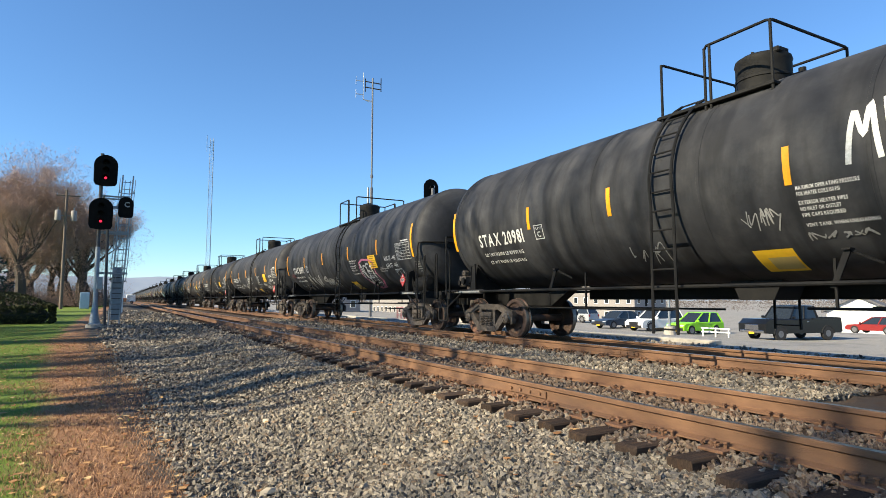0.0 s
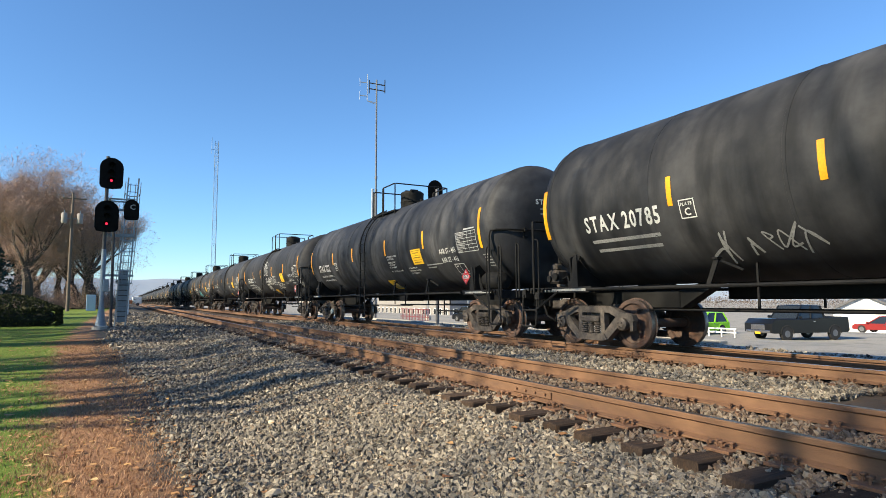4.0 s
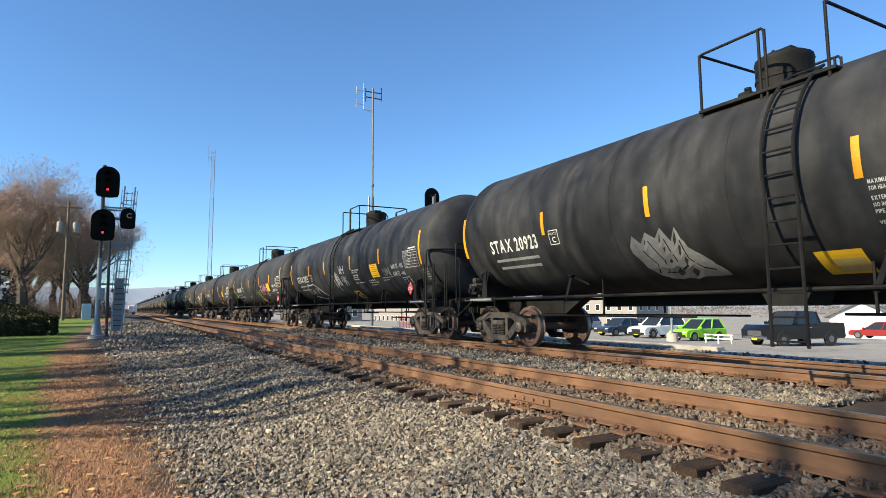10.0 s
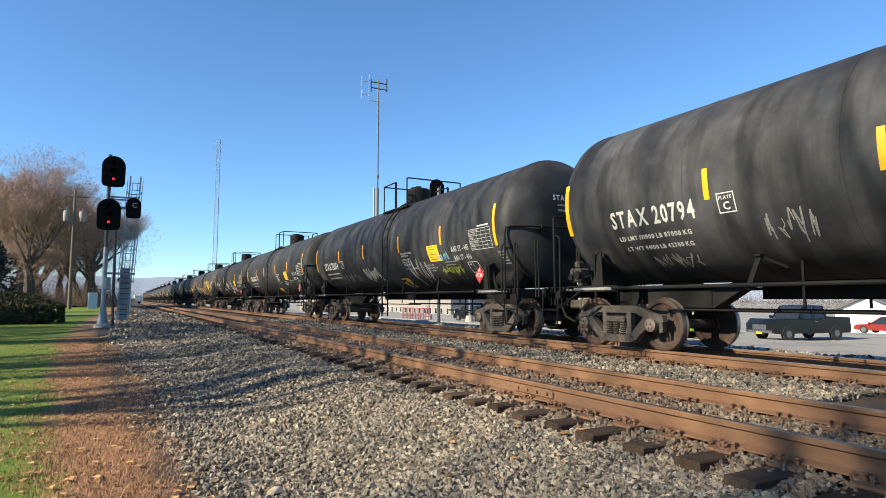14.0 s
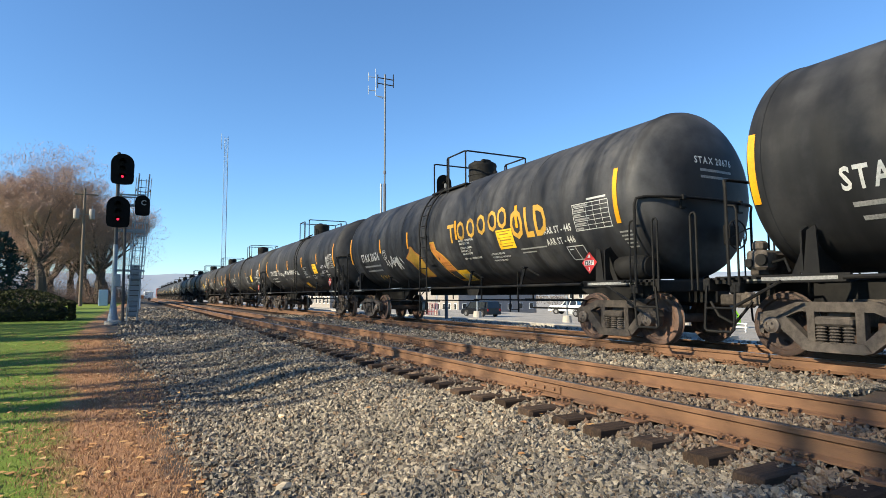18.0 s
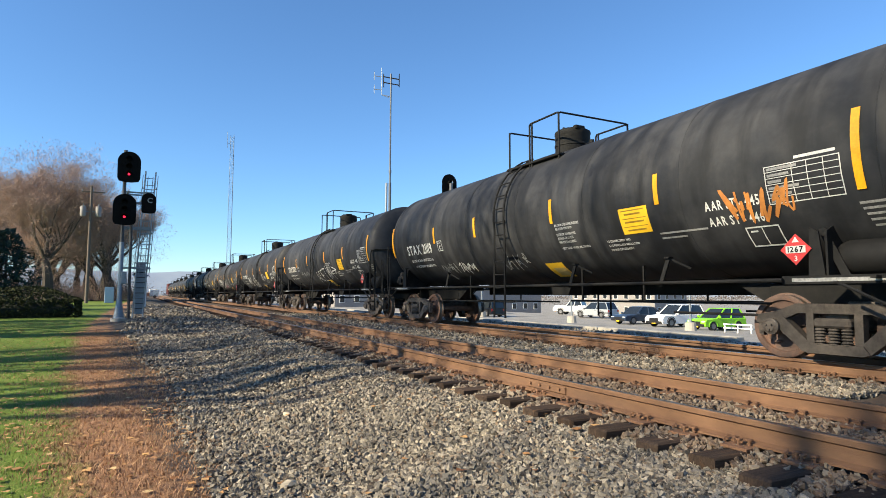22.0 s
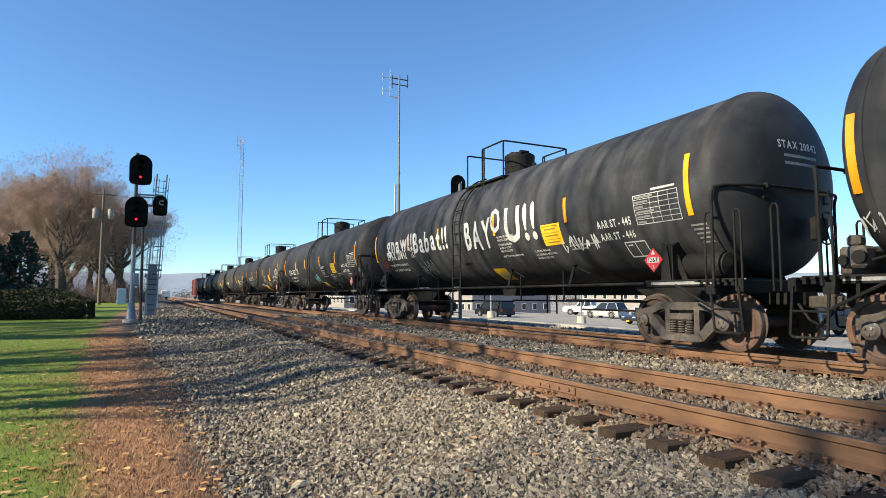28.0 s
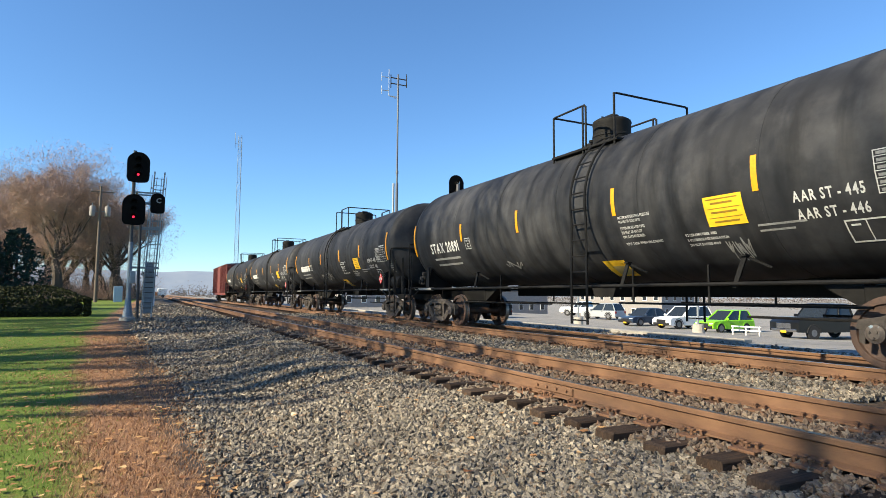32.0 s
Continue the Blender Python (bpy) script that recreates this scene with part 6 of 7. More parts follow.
blades("lawn_grass", 90000, -9, 0.2, 3.5, 34, 0.034, 0.0028, grass_blades, "short green lawn grass", 31, lambda x, y, rng: rng.random(len(x)) < smoothstep(-0.25, 0.35, edge_of_lawn(x, y) - x) + 0.06)
blades("straw_grass", 76000, -2.6, 0.85, 3.5, 24, 0.045, 0.0026, straw_blades, "dead straw-brown grass on the verge", 32,
       lambda x, y, rng: (rng.random(len(x)) < 0.1 + smoothstep(-0.35, 0.2, x - edge_of_lawn(x, y))) & (x < 0.72 + 0.18 * np.sin(y * 2.1) - 0.02 * np.maximum(0, y - 12)))


def litter(count, seed):
    rng = np.random.default_rng(seed)
    y = 3.5 + 26 * rng.random(count) ** 1.4
    x = np.where(rng.random(count) < 0.94, rng.uniform(-5.5, 0.7, count), rng.uniform(0.5, 4, count))
    s = rng.uniform(0.022, 0.05, count)
    quad = np.array([(-1, -0.55, 0.1), (0, -0.75, 0), (1, -0.2, 0.25), (0.7, 0.6, 0.05), (-0.4, 0.7, 0.2)])
    a = rng.uniform(0, 6.28, count)
    ca, sa = np.cos(a)[:, None], np.sin(a)[:, None]
    v = np.stack([quad[None, :, 0] * ca - quad[None, :, 1] * sa, quad[None, :, 0] * sa + quad[None, :, 1] * ca, np.repeat(quad[None, :, 2], count, 0) * rng.uniform(0.3, 2, (count, 1))], -1) * s[:, None, None]
    z = ground_height(x, y) + 0.025 + 0.03 * (x > 0.6)
    return heap("fallen_leaves", v + np.stack([x, y, z], -1)[:, None, :], np.array([(0, 1, 2, 3, 4)]), leaf_litter, "scattered dry orange-brown leaves", "leaves")


litter(2000, 33)


# ---- trees ----
def grow(rng, start, way, length, radius, level, wood, twigs, tips, spread, last=6):
    """One branch and its forks."""
    pts, p, d = [start], start, way
    steps = 3 if level < 3 else 2
    for k in range(steps):
        d = (d + Vector((rng.uniform(-1, 1), rng.uniform(-1, 1), rng.uniform(-0.5, 0.9))) * 0.16).normalized()
        p = p + d * (length / steps)
        pts.append(p)
    radii = [radius * (1 - 0.4 * k / steps) for k in range(steps + 1)]
    (wood if level < 3 else twigs).pipe(pts, radii, 7 if level == 0 else 5 if level < 3 else 3)
    if level >= last:
        tips.append(p)
        return
    n = (5, 3, 3, 3, 2, 2, 2)[level] + (rng.random() < 0.4)
    for k in range(n):
        at = p if k < 2 or level == 0 else pts[-2]
        ang = rng.uniform(0, 6.28)
        out = Vector((math.cos(ang), math.sin(ang), 0))
        tilt = rng.uniform(0.35, 0.85) * spread * (0.3 if k == 0 else 1.0)
        nd = (d * math.cos(tilt) + out * math.sin(tilt) + Vector((0, 0, 0.08))).normalized()
        grow(rng, at, nd, length * rng.uniform(0.62, 0.84), radii[-1] * rng.uniform(0.55, 0.75), level + 1, wood, twigs, tips, spread, last)


def build_tree(at, height, seed, leaf_share, label, spread=1.0, leaf_size=0.09, last=6, girth=0.026, stem=0.2):
    rng = random.Random(seed)
    tree = thing("tree", at, 0, label, "tree", "bare trees beside the lawn")
    wood, twigs, tips = Shape(), Shape(), []
    grow(rng, Vector((0, 0, -0.1)), Vector((0, 0, 1)), height * stem, height * girth, 0, wood, twigs, tips, spread, last)
    top = max(p.z for p in tips)
    k = height / top
    for s in (wood, twigs):
        s.v = [(x * k, y * k, z * k) for x, y, z in s.v]
    part("trunk", wood, bark, tree, "dark trunk and spreading limbs", smooth=True)
    part("branchwork", twigs, twig_brown, tree, "fine bare brown twigs")
    nr = np.random.default_rng(seed)
    pts = np.concatenate([np.array(twigs.v)[::2], np.array([q for q in wood.v if q[2] > height * 0.25])[::2]])
    n = int(leaf_share)
    pick = pts[nr.integers(0, len(pts), n)] + nr.normal(0, height * 0.014, (n, 3))
    # slivers: hair-fine twigs with a few hanging leaves
    quad = np.array([(-1, 0, 0), (0, -0.035, 0.1), (1, 0, 0), (0, 0.035, 0.1)])
    v = np.einsum("nij,kj->nki", random_turns(nr, n), quad) * (leaf_size * nr.uniform(0.6, 1.4, n))[:, None, None] + pick[:, None, :]
    if last == 6:
        m = n // 3
        d = nr.normal(size=(m, 3))
        d *= (nr.random(m) ** 0.36 / np.linalg.norm(d, axis=1))[:, None]
        lump = 1 + 0.1 * np.sin(d[:, 0] * 7 + seed) * np.cos(d[:, 1] * 6) + 0.06 * np.sin(d[:, 2] * 13)
        c = d * lump[:, None] * np.array([0.47, 0.47, 0.41]) * height + np.array([0, 0, 0.57 * height])
        way = c - np.array([0, 0, 0.18 * height]) + nr.normal(0, 0.55 * height, (m, 3))
        way *= (nr.uniform(0.12, 0.3, m) / np.linalg.norm(way, axis=1))[:, None]
        off = nr.normal(size=(m, 3))
        off *= (0.02 / np.linalg.norm(off, axis=1))[:, None]
        v = np.concatenate([v, np.stack([c - way, c + off, c + way, c - off], 1)])
    crown = heap("crown", v, np.array([(0, 1, 2, 3)]), leaf_brown, "", "")
    crown.parent = tree
    crown["label"] = "haze of fine pinkish-brown twigs"
    for key in ("category", "kind"):
        if key in crown:
            del crown[key]
    return tree


def ground_at(x, y):
    return (x, y, float(ground_height(x, y)))


big = build_tree(ground_at(-11.0, 94), 22.0, 3, 75000, "large bare spreading tree with russet twigs", 1.05, 0.36, 6, 0.015, 0.11)
second = build_tree(ground_at(-4.6, 101), 17.5, 8, 42000, "rounded bare tree with pinkish twigs", 1.05, 0.32, 6, 0.016, 0.1)
copy_thing(big, pose(-21, 119, 0, 0, 0, 140))
copy_thing(second, pose(-8.0, 118, 0, 0, 0, 70))
copy_thing(second, pose(-14.5, 112, 0, 0, 0, 30))
copy_thing(big, pose(-13.5, 126, 0, 0, 0, 60))
thicket = build_tree(ground_at(-4.0, 106), 12.5, 44, 16000, "low dense thicket of bare brown stems", 1.0, 0.4, 5, 0.01, 0.06)
for k in range(8):
    copy_thing(thicket, pose(-6.4 - 2.7 * k, 106 + 4 * math.sin(k * 1.7), 0, 0, 0, 51 * k))
# trees that stand beside the photographer and throw their shade on the line
shade = build_tree(ground_at(-15.0, 10.2), 23, 15, 900, "bare tree beside the lawn, shading the line", 0.85, 0.35, 4, 0.02, 0.42)
taller = build_tree(ground_at(-31.0, -2.9), 31, 19, 900, "tall bare tree beyond the lawn, shading the train", 0.78, 0.35, 5, 0.027, 0.3)
for x, y, turn in ((-34, -9, 140), (-28, 14, 30), (-30, 23, 280), (-32, 31, 200), (-30, 43, 90), (-32, 58, 310)):
    copy_thing(taller, pose(x, y, -0.6, 0, 0, turn))
for x, y, turn in ((-20, 10.8, 40), (-19, 15.0, 110), (-20, 26, 175), (-22, 36, 250), (-24, 46, 60), (-24, 62, 310)):
    copy_thing(shade, pose(x, y, -0.6, 0, 0, turn))


def build_shrub(at, size, seed):
    rng = np.random.default_rng(seed)
    shrub = thing("shrub", at, 0, "tangled brown undergrowth below the trees", "shrub", "undergrowth")
    r = random.Random(seed)
    stems = Shape()
    for k in range(40):
        a, s = r.uniform(0, 6.28), r.uniform(0.2, 1.0) * size
        stems.pipe([(0.3 * math.cos(a), 0.3 * math.sin(a), -0.1), (s * 0.6 * math.cos(a), s * 0.6 * math.sin(a), size * 0.5), (s * math.cos(a + 0.3), s * math.sin(a + 0.3), size * r.uniform(0.6, 1.0))], [0.03, 0.02, 0.01], 3)
    part("stem_tangle", stems, bark, shrub)
    n = 3500
    p = rng.normal(0, 0.5, (n, 3)) * size
    p[:, 2] = np.abs(p[:, 2]) * 0.8 + 0.1
    quad = np.array([(-1, 0, 0), (0, -0.2, 0.1), (1, 0, 0), (0, 0.2, 0.1)])
    v = np.einsum("nij,kj->nki", random_turns(rng, n), quad) * rng.uniform(0.06, 0.16, n)[:, None, None] + p[:, None, :]
    leaves = heap("foliage", v, np.array([(0, 1, 2, 3)]), leaf_brown, "", "")
    leaves.parent = shrub
    del leaves["kind"]
    return shrub


shrub = build_shrub(ground_at(-4.5, 106), 3.6, 6)
for k in range(16):
    x, y = -1.5 - 1.7 * k, 106 + 5 * math.sin(k * 2.1) - k * 0.3
    copy_thing(shrub, pose(x, y, 0, 0, 0, 47 * k))


def build_spruce(at, height, seed):
    rng = random.Random(seed)
    nr = np.random.default_rng(seed)
    tree = thing("spruce", at, 0, "dark blue-green spruce behind the hedge", "tree", "spruces behind the hedge")
    part("trunk", Shape().rod((0, 0, 0), (0, 0, height * 0.95), 0.14, 8, 0.02), bark, tree)
    limbs, pos = Shape(), []
    n = int(height * 9)
    for k in range(n):
        z = 0.3 + (height - 0.4) * k / n
        reach = (height - z) ** 0.7 * 0.86 * rng.uniform(0.8, 1.1) + 0.1
        for j in range(5):
            a = rng.uniform(0, 6.28)
            tip = Vector((math.cos(a) * reach, math.sin(a) * reach, z - reach * 0.25 + 0.1))
            limbs.pipe([(0, 0, z), tip * 0.5 + Vector((0, 0, z * 0.5)), tip], [0.02, 0.012, 0.005], 3)
            for q in range(9):
                u = rng.uniform(0.25, 1.02)
                pos.append((tip.x * u, tip.y * u, z + (tip.z - z) * u))
    part("branchwork", limbs, bark, tree)
    pos = np.array(pos)
    quad = np.array([(-1, -0.35, 0), (1, -0.2, 0), (1.1, 0.2, 0.15), (-1, 0.35, 0)])
    v = np.einsum("nij,kj->nki", random_turns(nr, len(pos)), quad) * nr.uniform(0.1, 0.2, len(pos))[:, None, None] + pos[:, None, :]
    crown = heap("needles", v, np.array([(0, 1, 2, 3)]), needle_green, "", "")
    crown.parent = tree
    crown["label"] = "dense dark needles"
    del crown["kind"]
    return tree


spruce = build_spruce(ground_at(-9.7, 46), 5.4, 5)
for x, y, turn in ((-11.6, 46.5, 100), (-13.6, 45, 210), (-12.6, 49.5, 300), (-7.9, 47, 40)):
    copy_thing(spruce, pose(x, y, -0.06, 0, 0, turn))


def build_hedge():
    x0, x1, y0, y1, h = -16.0, -2.6, 32.2, 34.6, 1.35
    z = float(ground_height(-6, 33))
    hedge = thing("hedge", (0, 0, z), 0, "clipped dark evergreen hedge along the lawn", "hedge")
    core = Shape().box(((x0 + x1) / 2, (y0 + y1) / 2, h / 2 - 0.35), (x1 - x0 - 0.5, y1 - y0 - 0.3, h - 0.55), 0.3)
    part("core", core, needle_dark, hedge, "dark inner twigs")
    rng = np.random.default_rng(41)
    n = 15000
    face = rng.random(n)
    x, y = rng.uniform(x0, x1, n), rng.uniform(y0, y1, n)
    zz = rng.uniform(0.02, h, n)
    front, right, top = face < 0.2, (face >= 0.2) & (face < 0.3), face >= 0.3
    y = np.where(front, y0 + np.abs(rng.normal(0, 0.06, n)), y)
    x = np.where(right, x1 - np.abs(rng.normal(0, 0.08, n)), x)
    edge = 0.7 * np.clip(1 - np.minimum(np.minimum(y - y0, x1 - x), 1.7) / 1.7, 0, 1) ** 2
    zz = np.where(top, h - edge + rng.normal(0, 0.03, n) + 0.05 * np.sin(x * 2.3), zz)
    zz = np.where(top, zz, np.minimum(zz, h - edge + 0.1))
    quad = np.array([(-1, -0.5, 0), (1, -0.4, 0.1), (0.9, 0.5, 0), (-0.8, 0.5, 0.1)])
    v = np.einsum("nij,kj->nki", random_turns(rng, n), quad) * rng.uniform(0.03, 0.07, n)[:, None, None] + np.stack([x, y, zz], -1)[:, None, :]
    leaves = heap("leaves", v, np.array([(0, 1, 2, 3)]), hedge_green, "", "")
    leaves.parent = hedge
    leaves["label"] = "small dull green leaves"
    del leaves["kind"]


build_hedge()


# ---- poles, masts and posts ----
def build_pole():
    x, y, z = ground_at(-5.6, 79)
    pole = thing("utility_pole", (x, y, z), 0, "wooden utility pole with two grey transformers", "utility pole")
    part("shaft", Shape().rod((0, 0, -0.2), (0, 0, 13.6), 0.19, 12, 0.12), pole_wood, pole, "weathered timber pole", smooth=True)
    part("crossarm", Shape().box((0.2, 0, 12.9), (2.4, 0.12, 0.14), 0.01), pole_wood, pole)
    for dx in (-0.75, 0.8):
        can = part("transformer", Shape().lathe([(0.001, 10.0), (0.28, 10.02), (0.3, 10.1), (0.3, 11.1), (0.24, 11.2), (0.001, 11.22)], 14, "z", (dx, -0.1, 0)), siding_grey, pole, "grey transformer can", smooth=True)
        part("bushing", Shape().rod((dx, -0.1, 11.2), (dx, -0.1, 11.55), 0.05, 6), galvanised, can)
        part("bracket", Shape().box((dx / 2, 0, 10.6), (abs(dx), 0.08, 0.08)), galvanised, pole)
    for dx in (-0.9, 0.2, 1.3):
        part("insulator", Shape().rod((dx, 0, 12.95), (dx, 0, 13.2), 0.05, 6), galvanised, pole)
    return pole


build_pole()
for k, (dx, z) in enumerate(((-0.9, 13.1), (0.2, 13.1), (1.3, 13.1))):
    a, b = Vector((-5.6 + dx, 79, z)), Vector((-38 + dx, 10, 13.5))
    pts = [a.lerp(b, t / 12) - Vector((0, 0, 2.2 * (t / 12) * (1 - t / 12))) for t in range(13)]
    whole("power_line", Shape().pipe(pts, 0.006, 4), frame_black, "thin dark overhead wire leaving the pole", "wire", group="overhead wires")


def build_antenna():
    x, y = 21.9, 54.6
    z = float(ground_height(x, y))
    m = thing("antenna_mast", (x, y, z), -28.3, "tall slim radio mast with dipole antennas", "antenna mast")
    part("lower_pole", Shape().rod((0, 0, 0), (0, 0, 12.9), 0.14, 12), antenna_steel, m, smooth=True)
    part("upper_pole", Shape().rod((0, 0, 12.8), (0, 0, 24.2), 0.085, 10), antenna_steel, m, smooth=True)
    part("collar", Shape().rod((0, 0, 13.9), (0, 0, 14.2), 0.14, 10), antenna_steel, m)
    part("equipment_tube", Shape().rod((-0.35, 0, 9.0), (-0.35, 0, 12.9), 0.11, 8), galvanised, m)
    arm = part("left_boom", Shape().rod((-1.7, 0, 24.0), (-0.95, 0, 23.9), 0.04, 6).rod((-0.95, 0, 22.0), (0, 0, 21.8), 0.04, 6).rod((-0.95, 0, 24.8), (-0.95, 0, 22.0), 0.035, 6).rod((-1.7, 0, 22.6), (-0.95, 0, 22.5), 0.04, 6), galvanised, m, "pale dipole boom")
    for zz in (24.0, 22.6):
        part("dipole", Shape().rod((-1.7, 0, zz - 0.45), (-1.7, 0, zz + 0.45), 0.03, 6), galvanised, arm)
    right = part("right_boom", Shape().rod((-0.75, 0, 23.9), (0.85, 0, 23.6), 0.055, 6).rod((-0.75, 0, 23.3), (0.85, 0, 23.0), 0.055, 6), frame_black, m, "dark dipole boom")
    for xx in (-0.75, 0.0, 0.85):
        part("dipole", Shape().rod((xx, 0, 22.8), (xx, 0, 24.2), 0.05, 6), frame_black, right)
    part("lower_boom", Shape().rod((-0.95, 0, 22.0), (-0.2, 0, 21.7), 0.03, 6), galvanised, m)


build_antenna()


def build_tower():
    x, y, h = 32.4, 261, 70.0
    t = thing("lattice_tower", (x, y, -2.0), 20, "slender pale lattice radio tower far off", "radio tower")
    legs = [(1.1 * math.cos(a), 1.1 * math.sin(a)) for a in (0.5, 2.6, 4.7)]
    for a, b in legs:
        part("leg", Shape().rod((a, b, 0), (a * 0.8, b * 0.8, h + 1), 0.1, 6), tower_grey, t)
    for k in range(3):
        s = Shape()
        (a, b), (c, d) = legs[k], legs[(k + 1) % 3]
        for j in range(36):
            z0, z1 = j * h / 36, (j + 1) * h / 36
            p, q = (a, b) if j % 2 else (c, d), (c, d) if j % 2 else (a, b)
            s.rod((p[0], p[1], z0), (q[0], q[1], z1), 0.05, 4)
            s.rod((a, b, z1), (c, d, z1), 0.04, 4)
        part("bracing", s, tower_grey, t, "zigzag lattice bracing")
    part("side_antenna", Shape().rod((-1.2, 0, h - 3), (-2.4, 0, h - 3), 0.08).rod((-2.4, 0, h - 5), (-2.4, 0, h + 2), 0.1), tower_grey, t)


build_tower()

x, y, z = ground_at(-3.4, 81)
cab = whole("relay_cabinet", Shape().box((0, 0, 0.95), (0.95, 0.8, 1.9), 0.03), cabinet_blue, "pale blue trackside cabinet under the trees", "cabinet", at=(x, y, z))
for k, (x, y) in enumerate(((0.25, 47.5), (-0.1, 49.0))):
    whole("marker_post", Shape().box((0, 0, 0.95), (0.16, 0.1, 1.9), 0.01), siding_white, "white lineside marker post", "post", at=ground_at(x, y), group="white posts")
x, y, z = ground_at(4.6, 150)
far = thing("railway_signal", (x - 6, y, 0.0), 0, "distant pale signal mast beside the line", "railway signal")
part("mast", Shape().rod((0, 0, -0.1), (0, 0, 5.5), 0.12, 8), galvanised, far)
part("signal_head", Shape().rod((0, -0.1, 5.4), (0, 0.1, 5.4), 0.45, 14), signal_black, far)
part("arm", Shape().box((0, 0, 3.6), (1.6, 0.1, 0.1)), galvanised, far)
wagon = thing("maintenance_truck", (3.0, 175, -0.05), 0, "small orange and white work truck far down the line", "truck")
part("cab", Shape().box((0, 0, 1.4), (2.2, 1.6, 2.0), 0.15), siding_white, wagon)
part("bed", Shape().box((-2.4, 0, 1.0), (2.6, 1.8, 0.9), 0.05), safety_orange, wagon)
for dx in (-3.0, 0.2):
    part("wheel", Shape().rod((dx, -0.95, 0.4), (dx, -0.65, 0.4), 0.4, 12), tyre_rubber, wagon)

# ---- distant ridge ----
ridge = Shape()
pts, n = [], 150
for k in range(n + 1):
    a = radians(-75 + 195 * k / n)
    r = 2600
    h = 100 + 20 * math.sin(k * 0.13 + 0.4) + 9 * math.sin(k * 0.41) + 3 * math.sin(k * 1.7)
    for j, (f, e) in enumerate(((0.0, 0.0), (0.35, 0.75), (0.6, 0.93), (1.0, 1.0))):
        pts.append((math.sin(a) * (r + f * 500), math.cos(a) * (r + f * 500), -6 + h * e))
ridge.add(pts, [(4 * k + j, 4 * k + 4 + j, 4 * k + 5 + j, 4 * k + 1 + j) for k in range(n) for j in range(3)])
# no real haze in the air: the ridge's blue tint imitates it
whole("backdrop_ridge", ridge, hill_haze, "long wooded ridge, distance haze painted in as blue", "hills", "structure", smooth=True)
# low woods before the ridge: thin bare twigs by the thousand
rng = np.random.default_rng(77)
n = 70000
tree_at = rng.integers(0, 420, n)
spot = np.random.default_rng(78).random((420, 3))
angle = np.radians(-28 + 150 * (np.arange(420) + spot[:, 0]) / 420)
far_off = np.where((np.arange(420) % 2 == 0) & (angle > radians(24)), 170 + 90 * spot[:, 1], 380 + 320 * spot[:, 1])
tall = np.where(far_off > 300, 6 + 6 * spot[:, 2], 4.5 + 2.5 * spot[:, 2])
clear = np.abs(np.sin(angle) * far_off - 7) > 14
r, h, q = far_off[tree_at], tall[tree_at], angle[tree_at]
p = np.stack([np.sin(q) * r, np.cos(q) * r, np.full(n, -2.0)], -1) + rng.normal(0, 0.42, (n, 3)) * h[:, None] * np.array([0.8, 0.8, 0])
p[:, 2] += np.abs(rng.normal(0, 0.45, n)) * h
sliver = np.array([(-1, 0, 0), (0, -0.3, 0.1), (1, 0, 0), (0, 0.3, 0.1)])
v = np.einsum("nij,kj->nki", random_turns(rng, n), sliver) * (r * 0.0012 * rng.uniform(0.6, 1.5, n))[:, None, None] + p[:, None, :]
heap("far_woods", v[clear[tree_at]], np.array([(0, 1, 2, 3)]), far_wood, "distant brown bare woods", "woods")

# ---- the yard beyond the far track ----
kerb = thing("kerb", (0, 0, 0), 0, "pale concrete kerb along the parking yard", "kerb", "", "structure")
for k in range(16):
    y = 14 + k * 3.6
    part("kerb_stone", Shape().box((19.1, y + 1.79, -0.62), (0.45, 3.56, 0.28), 0.03), concrete, kerb)
for k, (x, y) in enumerate(((24.5, 41), (27.5, 33.5), (29.0, 24.5), (30.5, 60))):
    g = float(ground_height(x, y))
    lamp = thing("bollard_post", (x, y, g), 0, "thin pale post on a concrete base in the yard", "post", "yard posts")
    part("base", Shape().lathe([(0.001, 0), (0.35, 0), (0.3, 0.5), (0.001, 0.52)], 14, "z"), concrete, lamp)
    part("post", Shape().rod((0, 0, 0.5), (0, 0, 3.4), 0.07, 10), galvanised, lamp)


